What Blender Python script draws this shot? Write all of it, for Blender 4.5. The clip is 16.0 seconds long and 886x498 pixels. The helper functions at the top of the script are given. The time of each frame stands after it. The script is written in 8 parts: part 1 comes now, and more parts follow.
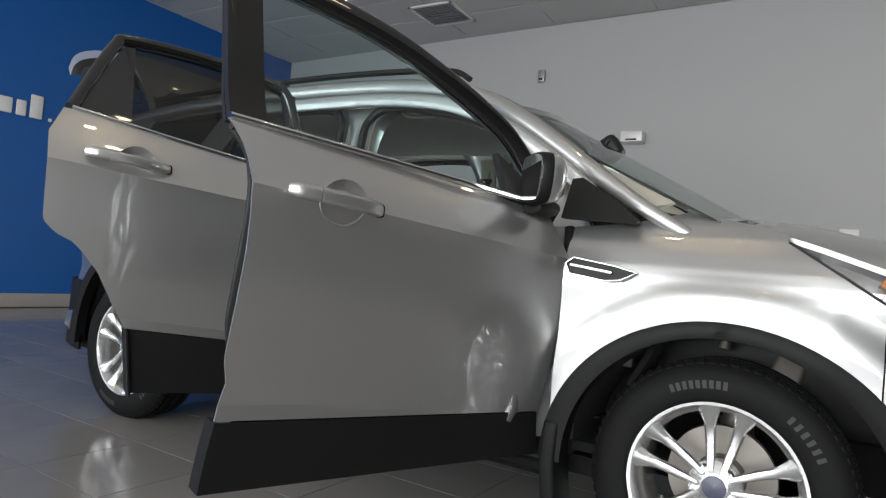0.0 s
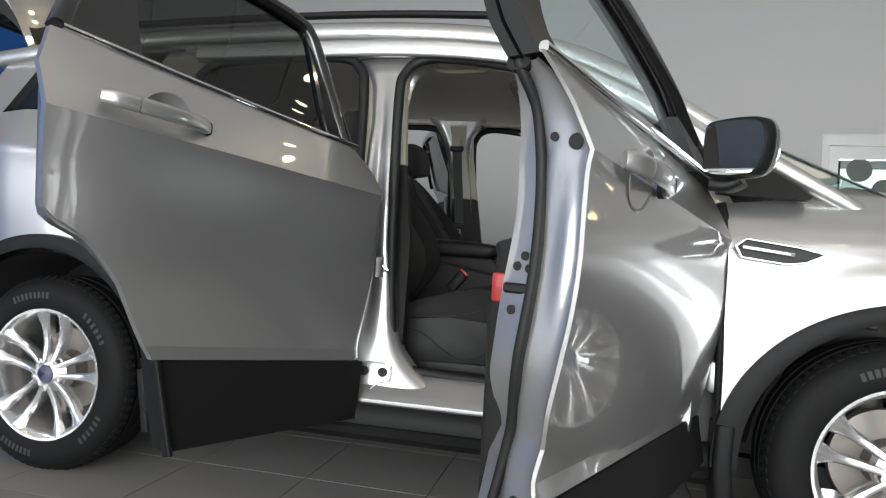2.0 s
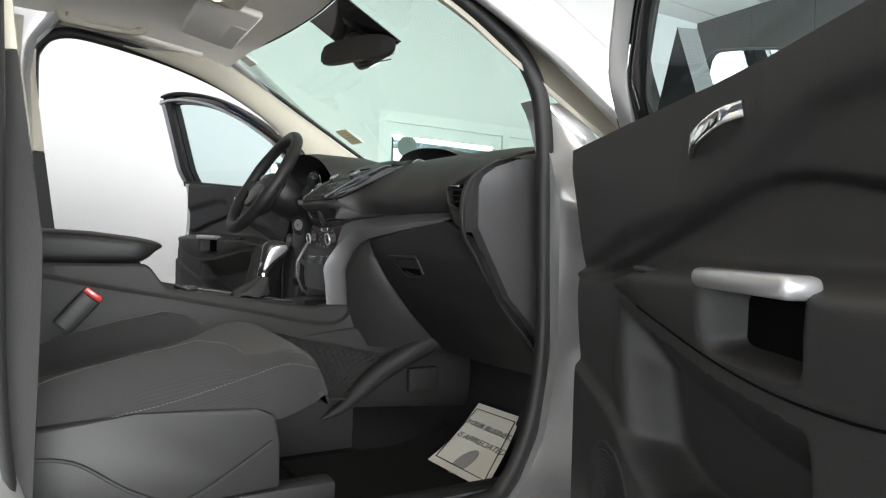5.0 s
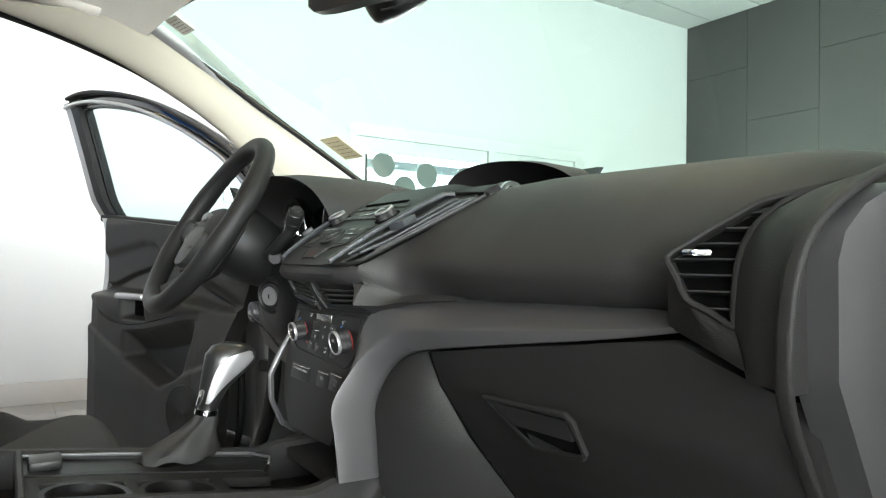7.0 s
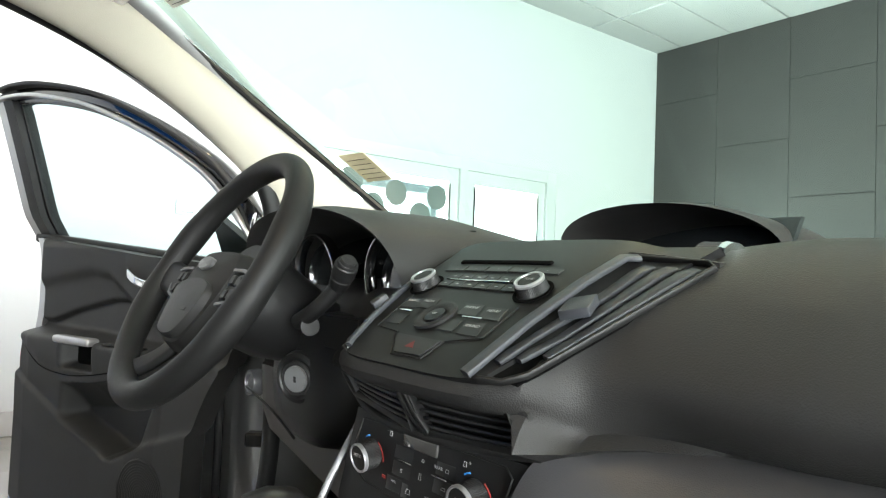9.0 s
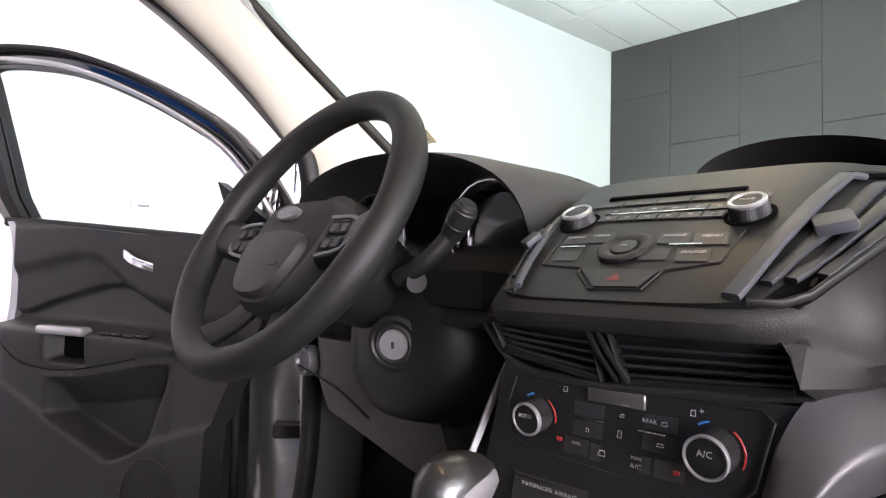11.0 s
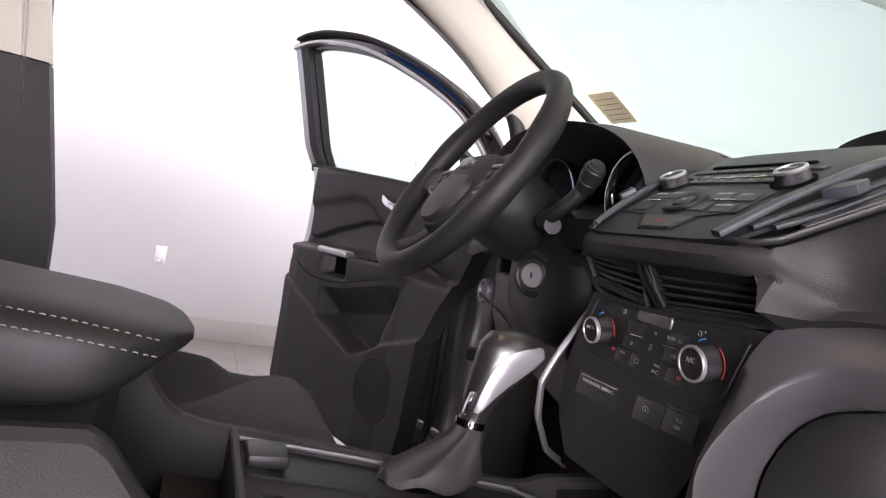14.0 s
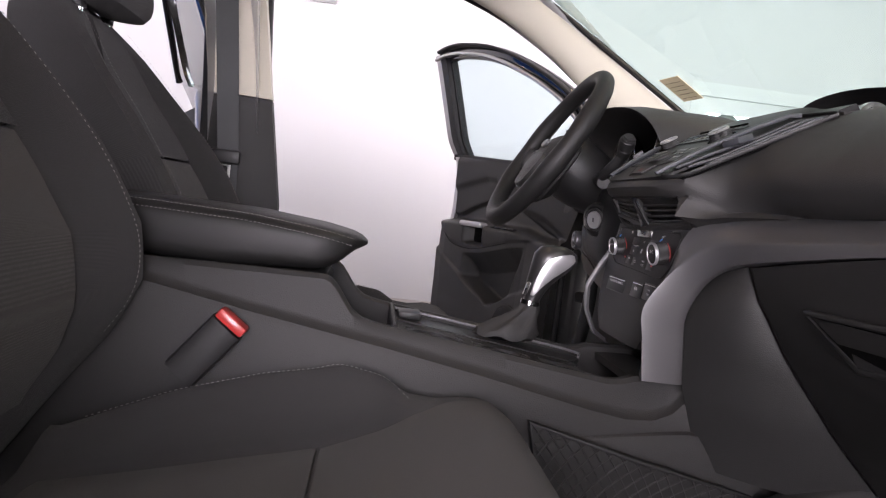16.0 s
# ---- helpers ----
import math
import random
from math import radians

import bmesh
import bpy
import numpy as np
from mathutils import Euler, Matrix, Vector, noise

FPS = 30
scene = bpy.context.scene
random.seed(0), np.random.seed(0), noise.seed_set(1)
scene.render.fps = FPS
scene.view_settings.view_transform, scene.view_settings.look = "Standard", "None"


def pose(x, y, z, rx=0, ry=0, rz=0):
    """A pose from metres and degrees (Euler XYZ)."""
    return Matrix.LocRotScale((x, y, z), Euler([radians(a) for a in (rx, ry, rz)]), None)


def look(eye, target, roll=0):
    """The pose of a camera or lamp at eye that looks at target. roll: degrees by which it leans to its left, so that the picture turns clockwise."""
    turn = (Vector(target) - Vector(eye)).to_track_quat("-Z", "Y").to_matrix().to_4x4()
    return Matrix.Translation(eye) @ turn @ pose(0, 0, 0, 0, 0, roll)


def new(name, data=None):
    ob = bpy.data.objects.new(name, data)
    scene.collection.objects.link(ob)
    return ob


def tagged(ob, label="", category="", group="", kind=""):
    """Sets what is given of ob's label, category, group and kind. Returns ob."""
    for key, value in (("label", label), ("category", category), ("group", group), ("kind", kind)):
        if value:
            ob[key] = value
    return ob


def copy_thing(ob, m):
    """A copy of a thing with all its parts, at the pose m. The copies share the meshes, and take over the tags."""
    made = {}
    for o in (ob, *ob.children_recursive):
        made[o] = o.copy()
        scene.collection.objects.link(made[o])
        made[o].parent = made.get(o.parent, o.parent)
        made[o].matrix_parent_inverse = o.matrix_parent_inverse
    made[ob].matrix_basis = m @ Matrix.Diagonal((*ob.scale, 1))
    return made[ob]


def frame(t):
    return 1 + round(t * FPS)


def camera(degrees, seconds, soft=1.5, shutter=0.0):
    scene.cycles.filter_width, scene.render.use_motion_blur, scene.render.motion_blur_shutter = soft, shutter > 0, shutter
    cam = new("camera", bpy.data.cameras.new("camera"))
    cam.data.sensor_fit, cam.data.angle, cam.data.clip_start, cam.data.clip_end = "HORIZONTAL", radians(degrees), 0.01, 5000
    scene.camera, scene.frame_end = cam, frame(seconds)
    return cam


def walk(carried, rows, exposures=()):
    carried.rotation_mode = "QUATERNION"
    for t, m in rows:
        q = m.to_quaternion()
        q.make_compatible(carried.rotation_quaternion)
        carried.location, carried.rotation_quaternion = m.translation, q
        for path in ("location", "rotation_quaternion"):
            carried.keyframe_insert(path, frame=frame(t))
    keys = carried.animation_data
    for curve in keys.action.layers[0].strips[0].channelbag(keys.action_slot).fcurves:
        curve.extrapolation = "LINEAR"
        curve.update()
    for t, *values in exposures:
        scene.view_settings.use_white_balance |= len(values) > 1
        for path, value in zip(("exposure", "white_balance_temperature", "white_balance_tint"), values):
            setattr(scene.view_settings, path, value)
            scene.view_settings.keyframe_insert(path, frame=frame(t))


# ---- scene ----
cam = camera(68.8, 16.0, soft=1.2)
PATH = [
    (0, (0.257, -2.806, 0.872), (-0.792, -1.104, 0.925), 5.2),
    (0.5, (-0.033, -2.824, 0.864), (-0.97, -1.057, 0.906), 4.5),
    (1, (-0.307, -2.839, 0.876), (-1.18, -1.04, 0.904), 4.1),
    (1.5, (-0.572, -2.866, 0.871), (-1.205, -0.969, 0.888), 3.7),
    (2, (-0.816, -2.795, 0.86), (-1.277, -0.849, 0.861), 3.3),
    (2.5, (-1.039, -2.686, 0.872), (-1.346, -0.71, 0.865), 3.6),
    (3, (-1.242, -2.549, 0.878), (-1.158, -0.551, 0.878), 3.7),
    (3.5, (-1.363, -2.343, 0.879), (-1.069, -0.365, 0.866), 2.8),
    (4, (-1.407, -2.136, 0.89), (-0.865, -0.211, 0.864), 3.0),
    (4.5, (-1.447, -1.935, 0.895), (-0.555, -0.145, 0.877), 3.1),
    (4.7, (-1.435, -1.849, 0.9), (-0.461, -0.103, 0.872), 2.9),
    (6.8, (-1.175, -0.923, 1.009), (-0.087, 0.755, 1.038), 0.7),
    (7, (-1.164, -0.87, 1.017), (-0.047, 0.788, 1.05), 0.9),
    (7.5, (-1.161, -0.739, 1.025), (0.015, 0.879, 1.068), 1.1),
    (8, (-1.155, -0.617, 1.039), (0.103, 0.937, 1.095), 1.7),
    (8.5, (-1.145, -0.53, 1.065), (0.114, 1.022, 1.137), 1.8),
    (9, (-1.146, -0.469, 1.087), (0.106, 1.088, 1.168), 2.3),
    (9.2, (-1.155, -0.448, 1.091), (0.107, 1.102, 1.167), 1.8),
    (11.3, (-1.238, -0.259, 1.004), (0.151, 1.177, 1.099), 1.5),
    (11.5, (-1.237, -0.27, 0.995), (0.143, 1.175, 1.083), 1.9),
    (12, (-1.225, -0.304, 0.977), (0.111, 1.183, 1.053), 3.6),
    (12.5, (-1.213, -0.345, 0.971), (0.019, 1.229, 1.028), 5.5),
    (13, (-1.198, -0.399, 0.971), (-0.099, 1.272, 1.007), 7.2),
    (13.5, (-1.193, -0.452, 0.972), (-0.274, 1.325, 0.983), 8.8),
    (14, (-1.2, -0.509, 0.971), (-0.507, 1.367, 0.945), 9.7),
    (14.5, (-1.21, -0.574, 0.967), (-0.765, 1.374, 0.9), 9.4),
    (15, (-1.223, -0.667, 0.943), (-0.908, 1.305, 0.851), 9.0),
    (15.5, (-1.216, -0.781, 0.928), (-0.946, 1.198, 0.812), 7.8),
    (16, (-1.19, -0.942, 0.935), (-0.969, 1.042, 0.805), 6.7),
]
walk(cam, [(t, look(eye, target, roll)) for t, eye, target, roll in PATH],
     ((0, -0.6, 6500, 10), (0.5, -0.6, 6500, 10), (1.0, -0.45, 6500, 10), (1.5, -0.3, 6500, 10), (2.5, -0.3, 6500, 10), (3.3, -0.45, 6500, 10), (4.0, 0.2, 6500, 10), (4.5, 0.85, 6500, 10), (4.7, 1.1, 6500, 10), (6.8, 1.93, 6500, 6), (9.2, 2.03, 6500, 6), (11.3, 2.15, 6600, 28), (12.2, 2.22, 6600, 28), (13.0, 2.3, 6600, 28), (14.5, 1.5, 6600, 28), (15.0, 1.32, 6600, 28), (15.5, 1.42, 6600, 28), (16, 1.47, 6600, 28)))

# ---- light ----
def lit_world():
    w = bpy.data.worlds.new("sky")
    w.use_nodes = True
    n = w.node_tree.nodes
    sky = n.new("ShaderNodeTexSky")
    sky.sky_type, sky.sun_disc = "NISHITA", False
    sky.sun_elevation, sky.sun_rotation = radians(40), radians(200)
    bg = n["Background"]
    bg.inputs["Strength"].default_value = 0.12
    w.node_tree.links.new(sky.outputs[0], bg.inputs[0])
    scene.world = w


lit_world()


def area(name, m, sx, sy, watts, colour=(1, 1, 1)):
    d = bpy.data.lights.new(name, "AREA")
    d.shape, d.size, d.size_y, d.energy, d.color = "RECTANGLE", sx, sy, watts, colour
    ob = new(name, d)
    ob.matrix_world = m
    return ob


# Daylight through the shop front on the south side and round its west corner.
area("daylight_south", look((-0.25, -8.35, 1.9), (-0.25, 0, 1.9)), 9.4, 3.1, 1080, (0.965, 0.985, 1.0))
area("daylight_west", look((-7.4, -6.5, 1.9), (0, -6.5, 1.9)), 3.3, 3.1, 180, (0.965, 0.985, 1.0))

# and through the glass door in the north wall
area("daylight_north", look((2.64, 4.36, 1.2), (2.2, 0, 1.1)), 2.4, 1.5, 230, (0.98, 0.99, 1.0))

# ---- materials ----
MATS = {}


def material(name, colour, rough=0.5, metal=0.0, coat=0.0, grain=0.0, scale=200.0, vary=0.06, spots=3.0, spec=0.5, sheen=0.0, voronoi=False, distance=0.001, roughvary=0.08):
    """A plain surface with variation at two scales and a fine relief."""
    m = bpy.data.materials.new(name)
    m.use_nodes = True
    t, ln = m.node_tree.nodes, m.node_tree.links
    b = t["Principled BSDF"]
    b.inputs["Roughness"].default_value, b.inputs["Metallic"].default_value = rough, metal
    b.inputs["Coat Weight"].default_value, b.inputs["Coat Roughness"].default_value = coat, 0.03
    b.inputs["Specular IOR Level"].default_value = spec
    b.inputs["Sheen Weight"].default_value = sheen
    co = t.new("ShaderNodeTexCoord")
    big = t.new("ShaderNodeTexNoise")
    big.inputs["Scale"].default_value, big.inputs["Detail"].default_value = spots, 4
    ln.new(co.outputs["Object"], big.inputs["Vector"])
    mix = t.new("ShaderNodeMix")
    mix.data_type = "RGBA"
    mix.inputs["A"].default_value = [c * (1 - vary) for c in colour] + [1]
    mix.inputs["B"].default_value = [min(1, c * (1 + vary)) for c in colour] + [1]
    ln.new(big.outputs["Fac"], mix.inputs["Factor"])
    ln.new(mix.outputs["Result"], b.inputs["Base Color"])
    rr = t.new("ShaderNodeMapRange")
    rr.inputs["To Min"].default_value, rr.inputs["To Max"].default_value = max(0.0, rough - roughvary / 2), rough + roughvary / 2
    ln.new(big.outputs["Fac"], rr.inputs["Value"])
    ln.new(rr.outputs[0], b.inputs["Roughness"])
    if grain:
        if voronoi:
            fine = t.new("ShaderNodeTexVoronoi")
            fine.inputs["Scale"].default_value = scale
            height = fine.outputs["Distance"]
        else:
            fine = t.new("ShaderNodeTexNoise")
            fine.inputs["Scale"].default_value, fine.inputs["Detail"].default_value = scale, 5
            height = fine.outputs["Fac"]
        ln.new(co.outputs["Object"], fine.inputs["Vector"])
        bump = t.new("ShaderNodeBump")
        bump.inputs["Strength"].default_value, bump.inputs["Distance"].default_value = grain, distance
        ln.new(height, bump.inputs["Height"])
        ln.new(bump.outputs[0], b.inputs["Normal"])
    MATS[name] = m
    return m


def fabric(name, colour, colour2, scale=420.0):
    """Woven cloth: two crossing sets of threads."""
    m = material(name, colour, 0.95, sheen=0.05, vary=0.15, spots=6, spec=0.12)
    t, ln = m.node_tree.nodes, m.node_tree.links
    b = t["Principled BSDF"]
    co = t.new("ShaderNodeTexCoord")
    waves = []
    for axis in ("X", "Y"):
        wv = t.new("ShaderNodeTexWave")
        wv.bands_direction = axis
        wv.inputs["Scale"].default_value, wv.inputs["Distortion"].default_value, wv.inputs["Detail"].default_value = scale, 1.5, 2
        ln.new(co.outputs["Object"], wv.inputs["Vector"])
        waves.append(wv)
    mul = t.new("ShaderNodeMath")
    mul.operation = "MULTIPLY"
    ln.new(waves[0].outputs["Fac"], mul.inputs[0])
    ln.new(waves[1].outputs["Fac"], mul.inputs[1])
    mix = t.new("ShaderNodeMix")
    mix.data_type = "RGBA"
    mix.inputs["A"].default_value, mix.inputs["B"].default_value = (*colour, 1), (*colour2, 1)
    ln.new(mul.outputs[0], mix.inputs["Factor"])
    ln.new(mix.outputs["Result"], b.inputs["Base Color"])
    bump = t.new("ShaderNodeBump")
    bump.inputs["Strength"].default_value, bump.inputs["Distance"].default_value = 0.4, 0.0006
    ln.new(mul.outputs[0], bump.inputs["Height"])
    ln.new(bump.outputs[0], b.inputs["Normal"])
    return m


def pane(name, tint, gloss=0.9):
    """Thin glass: tinted passage and a mirror coat by Fresnel."""
    m = bpy.data.materials.new(name)
    m.use_nodes = True
    t, ln = m.node_tree.nodes, m.node_tree.links
    t.remove(t["Principled BSDF"])
    tr, gl, mx, fr, pw, mr = (t.new("ShaderNode" + k) for k in ("BsdfTransparent", "BsdfGlossy", "MixShader", "LayerWeight", "Math", "MapRange"))
    tr.inputs[0].default_value = (*tint, 1)
    gl.inputs["Roughness"].default_value = 0.005
    gl.inputs["Color"].default_value = (gloss, gloss, gloss, 1)
    fr.inputs["Blend"].default_value = 0.5
    pw.operation, pw.inputs[1].default_value = "POWER", 5.0
    mr.inputs["To Min"].default_value, mr.inputs["To Max"].default_value = 0.05, 0.95
    ln.new(fr.outputs["Facing"], pw.inputs[0])
    ln.new(pw.outputs[0], mr.inputs["Value"])
    ln.new(mr.outputs[0], mx.inputs[0])
    ln.new(tr.outputs[0], mx.inputs[1])
    ln.new(gl.outputs[0], mx.inputs[2])
    ln.new(mx.outputs[0], t["Material Output"].inputs[0])
    MATS[name] = m
    return m


def glow(name, colour, strength):
    m = bpy.data.materials.new(name)
    m.use_nodes = True
    b = m.node_tree.nodes["Principled BSDF"]
    b.inputs["Base Color"].default_value = (*colour, 1)
    b.inputs["Emission Color"].default_value, b.inputs["Emission Strength"].default_value = (*colour, 1), strength
    MATS[name] = m
    return m


PAINT = material("silver_paint", (0.42, 0.42, 0.415), 0.34, 0.78, 1.0, 0.05, 2500, 0.02, 2.0, distance=0.0002, roughvary=0.04)
PAINT.node_tree.nodes["Principled BSDF"].inputs["Coat IOR"].default_value = 1.8
PAINT.node_tree.nodes["Principled BSDF"].inputs["Coat Roughness"].default_value = 0.012
CLAD = material("black_cladding", (0.008, 0.008, 0.0083), 0.5, 0, 0, 0.3, 1100, 0.2, 5.0, spec=0.18)
PIANO = material("gloss_black", (0.006, 0.006, 0.006), 0.08, 0, 1.0, vary=0.1)
RUBBER = material("rubber_seal", (0.009, 0.009, 0.009), 0.55, 0, 0, 0.2, 300, 0.15, spec=0.3)
TYRE = material("tyre_rubber", (0.008, 0.008, 0.0083), 0.62, 0, 0, 0.25, 260, 0.3, 9.0, spec=0.12)
SIDEWALL = material("grey_sidewall_mark", (0.022, 0.022, 0.022), 0.6, vary=0.2, spots=40)
ALLOY = material("alloy", (0.66, 0.66, 0.66), 0.26, 0.85, 0.5, vary=0.03)
IRON = material("brake_iron", (0.22, 0.2, 0.18), 0.45, 0.6, 0, 0.2, 120, 0.2, 14)
CHROME = material("chrome", (0.82, 0.82, 0.82), 0.07, 1.0, vary=0.02, roughvary=0.03)
SATIN = material("satin_silver", (0.10, 0.10, 0.104), 0.42, 0.35, 0.1, 0.1, 900, 0.04)
DASH = material("dash_skin", (0.0205, 0.02, 0.0197), 0.54, 0, 0, 0.4, 760, 0.12, 6, voronoi=True, distance=0.0006, spec=0.25)
TRIM = material("door_trim", (0.016, 0.0157, 0.0154), 0.58, 0, 0, 0.35, 700, 0.12, 6, voronoi=True, distance=0.0006, spec=0.2)
DOORSKIN = material("soft_door_skin", (0.0165, 0.0163, 0.016), 0.52, 0, 0, 0.3, 700, 0.12, 6, voronoi=True, distance=0.0005, spec=0.26)
GREYTRIM = material("grey_trim", (0.0165, 0.0163, 0.0164), 0.5, 0, 0, 0.3, 800, 0.06, 6, voronoi=True, distance=0.0006, spec=0.25)
KEYMETAL = material("brushed_key_metal", (0.2, 0.2, 0.203), 0.4, 0.3, 0.2, 0.1, 900, 0.05)
KNEE = material("warm_grey_trim", (0.06, 0.055, 0.05), 0.5, 0, 0, 0.2, 800, 0.06, 6, voronoi=True, distance=0.0005)
ARCH = material("satin_grey_arch", (0.042, 0.041, 0.0425), 0.4, 0, 0, 0.2, 900, 0.06, 6, voronoi=True, distance=0.0005)
# near-black colour that paints the shade inside gaps, slots and recesses
GAPSHADE = material("dark_gap_shade", (0.003, 0.003, 0.003), 0.9, spec=0.03)
KEY = material("soft_black_key", (0.014, 0.014, 0.0144), 0.45, 0, 0, 0.1, 900, 0.08, 20)
BLACKPLASTIC = material("black_plastic", (0.009, 0.009, 0.0092), 0.45, 0, 0, 0.15, 900, 0.15, 8, spec=0.3)
HARDBLACK = material("hard_black_lid", (0.0125, 0.0123, 0.0122), 0.5, 0, 0, 0.25, 700, 0.12, 6, voronoi=True, distance=0.0005, spec=0.24)
LEATHER = material("black_leather", (0.017, 0.0168, 0.0167), 0.55, 0, 0, 0.4, 800, 0.12, 8, voronoi=True, distance=0.0006, spec=0.25)
ARMSKIN = material("smooth_black_vinyl", (0.0085, 0.0084, 0.0083), 0.52, 0, 0, 0.25, 1500, 0.1, 10, voronoi=True, distance=0.0004, spec=0.24)
KNOB = material("smooth_black_knob", (0.012, 0.012, 0.012), 0.3, 0, 0.2, 0.08, 900, 0.08, 20)
CLOTH = fabric("charcoal_cloth", (0.0205, 0.02, 0.0202), (0.032, 0.0315, 0.0315))
INSERT = fabric("grey_insert_cloth", (0.034, 0.0325, 0.031), (0.056, 0.0535, 0.0505))
THREAD = material("grey_thread", (0.13, 0.126, 0.122), 0.8, vary=0.2, spots=400)
HEADLINER = material("headliner_cloth", (0.74, 0.70, 0.63), 0.95, 0, 0, 0.35, 700, 0.04, 4, sheen=0.2)
VENT = material("blue_grey_vent", (0.04, 0.0425, 0.048), 0.45, 0, 0, 0.15, 900, 0.06, 20, spec=0.3)
VANE = material("dark_blue_grey_vane", (0.022, 0.0235, 0.027), 0.45, 0, 0, 0.1, 900, 0.06, 20, spec=0.3)
SLAT = material("dark_vent_slat", (0.015, 0.015, 0.0155), 0.4, 0, 0, 0.1, 900, 0.06, 20)
SILVER = material("bright_silver_plastic", (0.36, 0.36, 0.366), 0.3, 0.65, 0.3, vary=0.03)
BEIGE = material("beige_pillar_trim", (0.34, 0.318, 0.262), 0.65, 0, 0, 0.3, 600, 0.03, 4)
CARPET = material("black_carpet", (0.012, 0.012, 0.012), 1.0, 0, 0, 1.0, 350, 0.4, 40, distance=0.004)
BELT = material("belt_webbing", (0.035, 0.037, 0.038), 0.8, 0, 0, 0.5, 1200, 0.1)
RED = material("red_plastic", (0.3, 0.022, 0.02), 0.35, 0, 0.3, vary=0.06)
DULLRED = material("dull_red_print", (0.16, 0.02, 0.018), 0.5, vary=0.1)
REDLENS = material("red_lens", (0.55, 0.01, 0.012), 0.08, 0, 1.0, vary=0.08)
ORANGE = material("orange_plastic", (0.75, 0.2, 0.03), 0.35, vary=0.08)
PAPER = material("paper", (0.72, 0.7, 0.62), 0.9, 0, 0, 0.2, 90, 0.05, 12)
INK = material("black_ink", (0.02, 0.02, 0.02), 0.8)
WHITEINK = material("white_print", (0.3, 0.3, 0.3), 0.6)
BLUE = material("blue_badge", (0.006, 0.012, 0.05), 0.15, 0, 1.0)
BLUEPRINT = material("blue_print", (0.02, 0.2, 0.55), 0.5)
TAN = material("tan_sticker", (0.62, 0.55, 0.36), 0.8, vary=0.05, spots=80)
HOUSING = material("lamp_housing", (0.5, 0.5, 0.5), 0.15, 0.8, 0.5)
DISPLAY = material("dark_display", (0.012, 0.014, 0.015), 0.12, 0, 0.6)
LCD = material("grey_lcd", (0.055, 0.053, 0.05), 0.18, 0, 0.6)
MIRROR = material("mirror_glass", (0.9, 0.92, 0.92), 0.004, 1.0, vary=0.0, roughvary=0.0)
SHIELD = pane("windscreen_glass", (0.54, 0.69, 0.63))
DOORGLASS = pane("door_glass", (0.69, 0.82, 0.82))
PRIVACY = pane("privacy_glass", (0.10, 0.105, 0.10))
CLEAR = pane("clear_lens", (0.95, 0.95, 0.95))
SHOPGLASS = pane("shop_glass", (0.93, 0.96, 0.95))
WALLWHITE = material("white_wall_paint", (0.44, 0.443, 0.44), 0.6, 0, 0, 0.12, 160, 0.015, 0.8, distance=0.002)
WALLBLUE = material("blue_wall_paint", (0.0, 0.095, 0.36), 0.45, 0, 0, 0.12, 160, 0.04, 0.8, distance=0.002)
PANEL = material("dark_wall_panel", (0.042, 0.0395, 0.0375), 0.5, 0, 0, 0.3, 60, 0.12, 4)
JOINT = material("dark_joint", (0.012, 0.012, 0.012), 0.9)
BASE = material("grey_baseboard", (0.33, 0.31, 0.29), 0.5, vary=0.06)
TILE = material("grey_floor_tile", (0.23, 0.221, 0.211), 0.12, 0, 0, 0.06, 25, 0.16, 2.2, roughvary=0.12)
GROUT = material("floor_grout", (0.055, 0.052, 0.05), 0.8, 0, 0, 0.3, 200)
CEIL = material("ceiling_tile", (0.58, 0.575, 0.565), 0.85, 0, 0, 0.35, 120, 0.02, 2)
METALW = material("white_metal", (0.75, 0.75, 0.74), 0.35, 0.1)
GREYMETAL = material("grey_metal", (0.35, 0.35, 0.34), 0.4, 0.3)
FRAMEWHITE = material("white_door_frame", (0.5, 0.51, 0.505), 0.35, 0.2)
MULLION = material("dark_mullion", (0.10, 0.105, 0.11), 0.35, 0.6)
DOT = material("grey_film_dot", (0.10, 0.115, 0.11), 0.6, vary=0.1)
LAMP = glow("warm_lamp", (1.0, 0.78, 0.45), 60)
OUTSIDE = glow("bright_outdoors", (0.86, 0.95, 1.0), 1.6)
ASPHALT = material("asphalt", (0.05, 0.05, 0.052), 0.9, 0, 0, 0.6, 40, 0.2, 1)

# ---- mesh helpers ----


def obj(name, bm, mat, parent=None, xf=None, angle=38):
    if xf is not None:
        bmesh.ops.transform(bm, matrix=xf, verts=bm.verts)
    bmesh.ops.recalc_face_normals(bm, faces=bm.faces)
    me = bpy.data.meshes.new(name)
    bm.to_mesh(me)
    bm.free()
    me.shade_smooth()
    me.set_sharp_from_angle(angle=radians(angle))
    me.materials.append(mat)
    ob = new(name, me)
    ob.parent = parent
    return ob


def part(name, bm, mat, parent, label="", xf=None, angle=38):
    ob = obj(name, bm, mat, parent, xf, angle)
    if label:
        tagged(ob, label)
    return ob


def thing(name, label, category, place=(0, 0, 0), group="", kind=""):
    ob = new(name)
    ob.empty_display_size = 0.05
    ob.location = place
    return tagged(ob, label, category, group, kind)


def lerp(a, b, t):
    return a + (b - a) * t


def table(rows):
    """A function that goes straight from row to row (x, value)."""
    rows = sorted(rows)
    xs, ys = [r[0] for r in rows], [r[1] for r in rows]
    return lambda x: float(np.interp(x, xs, ys))


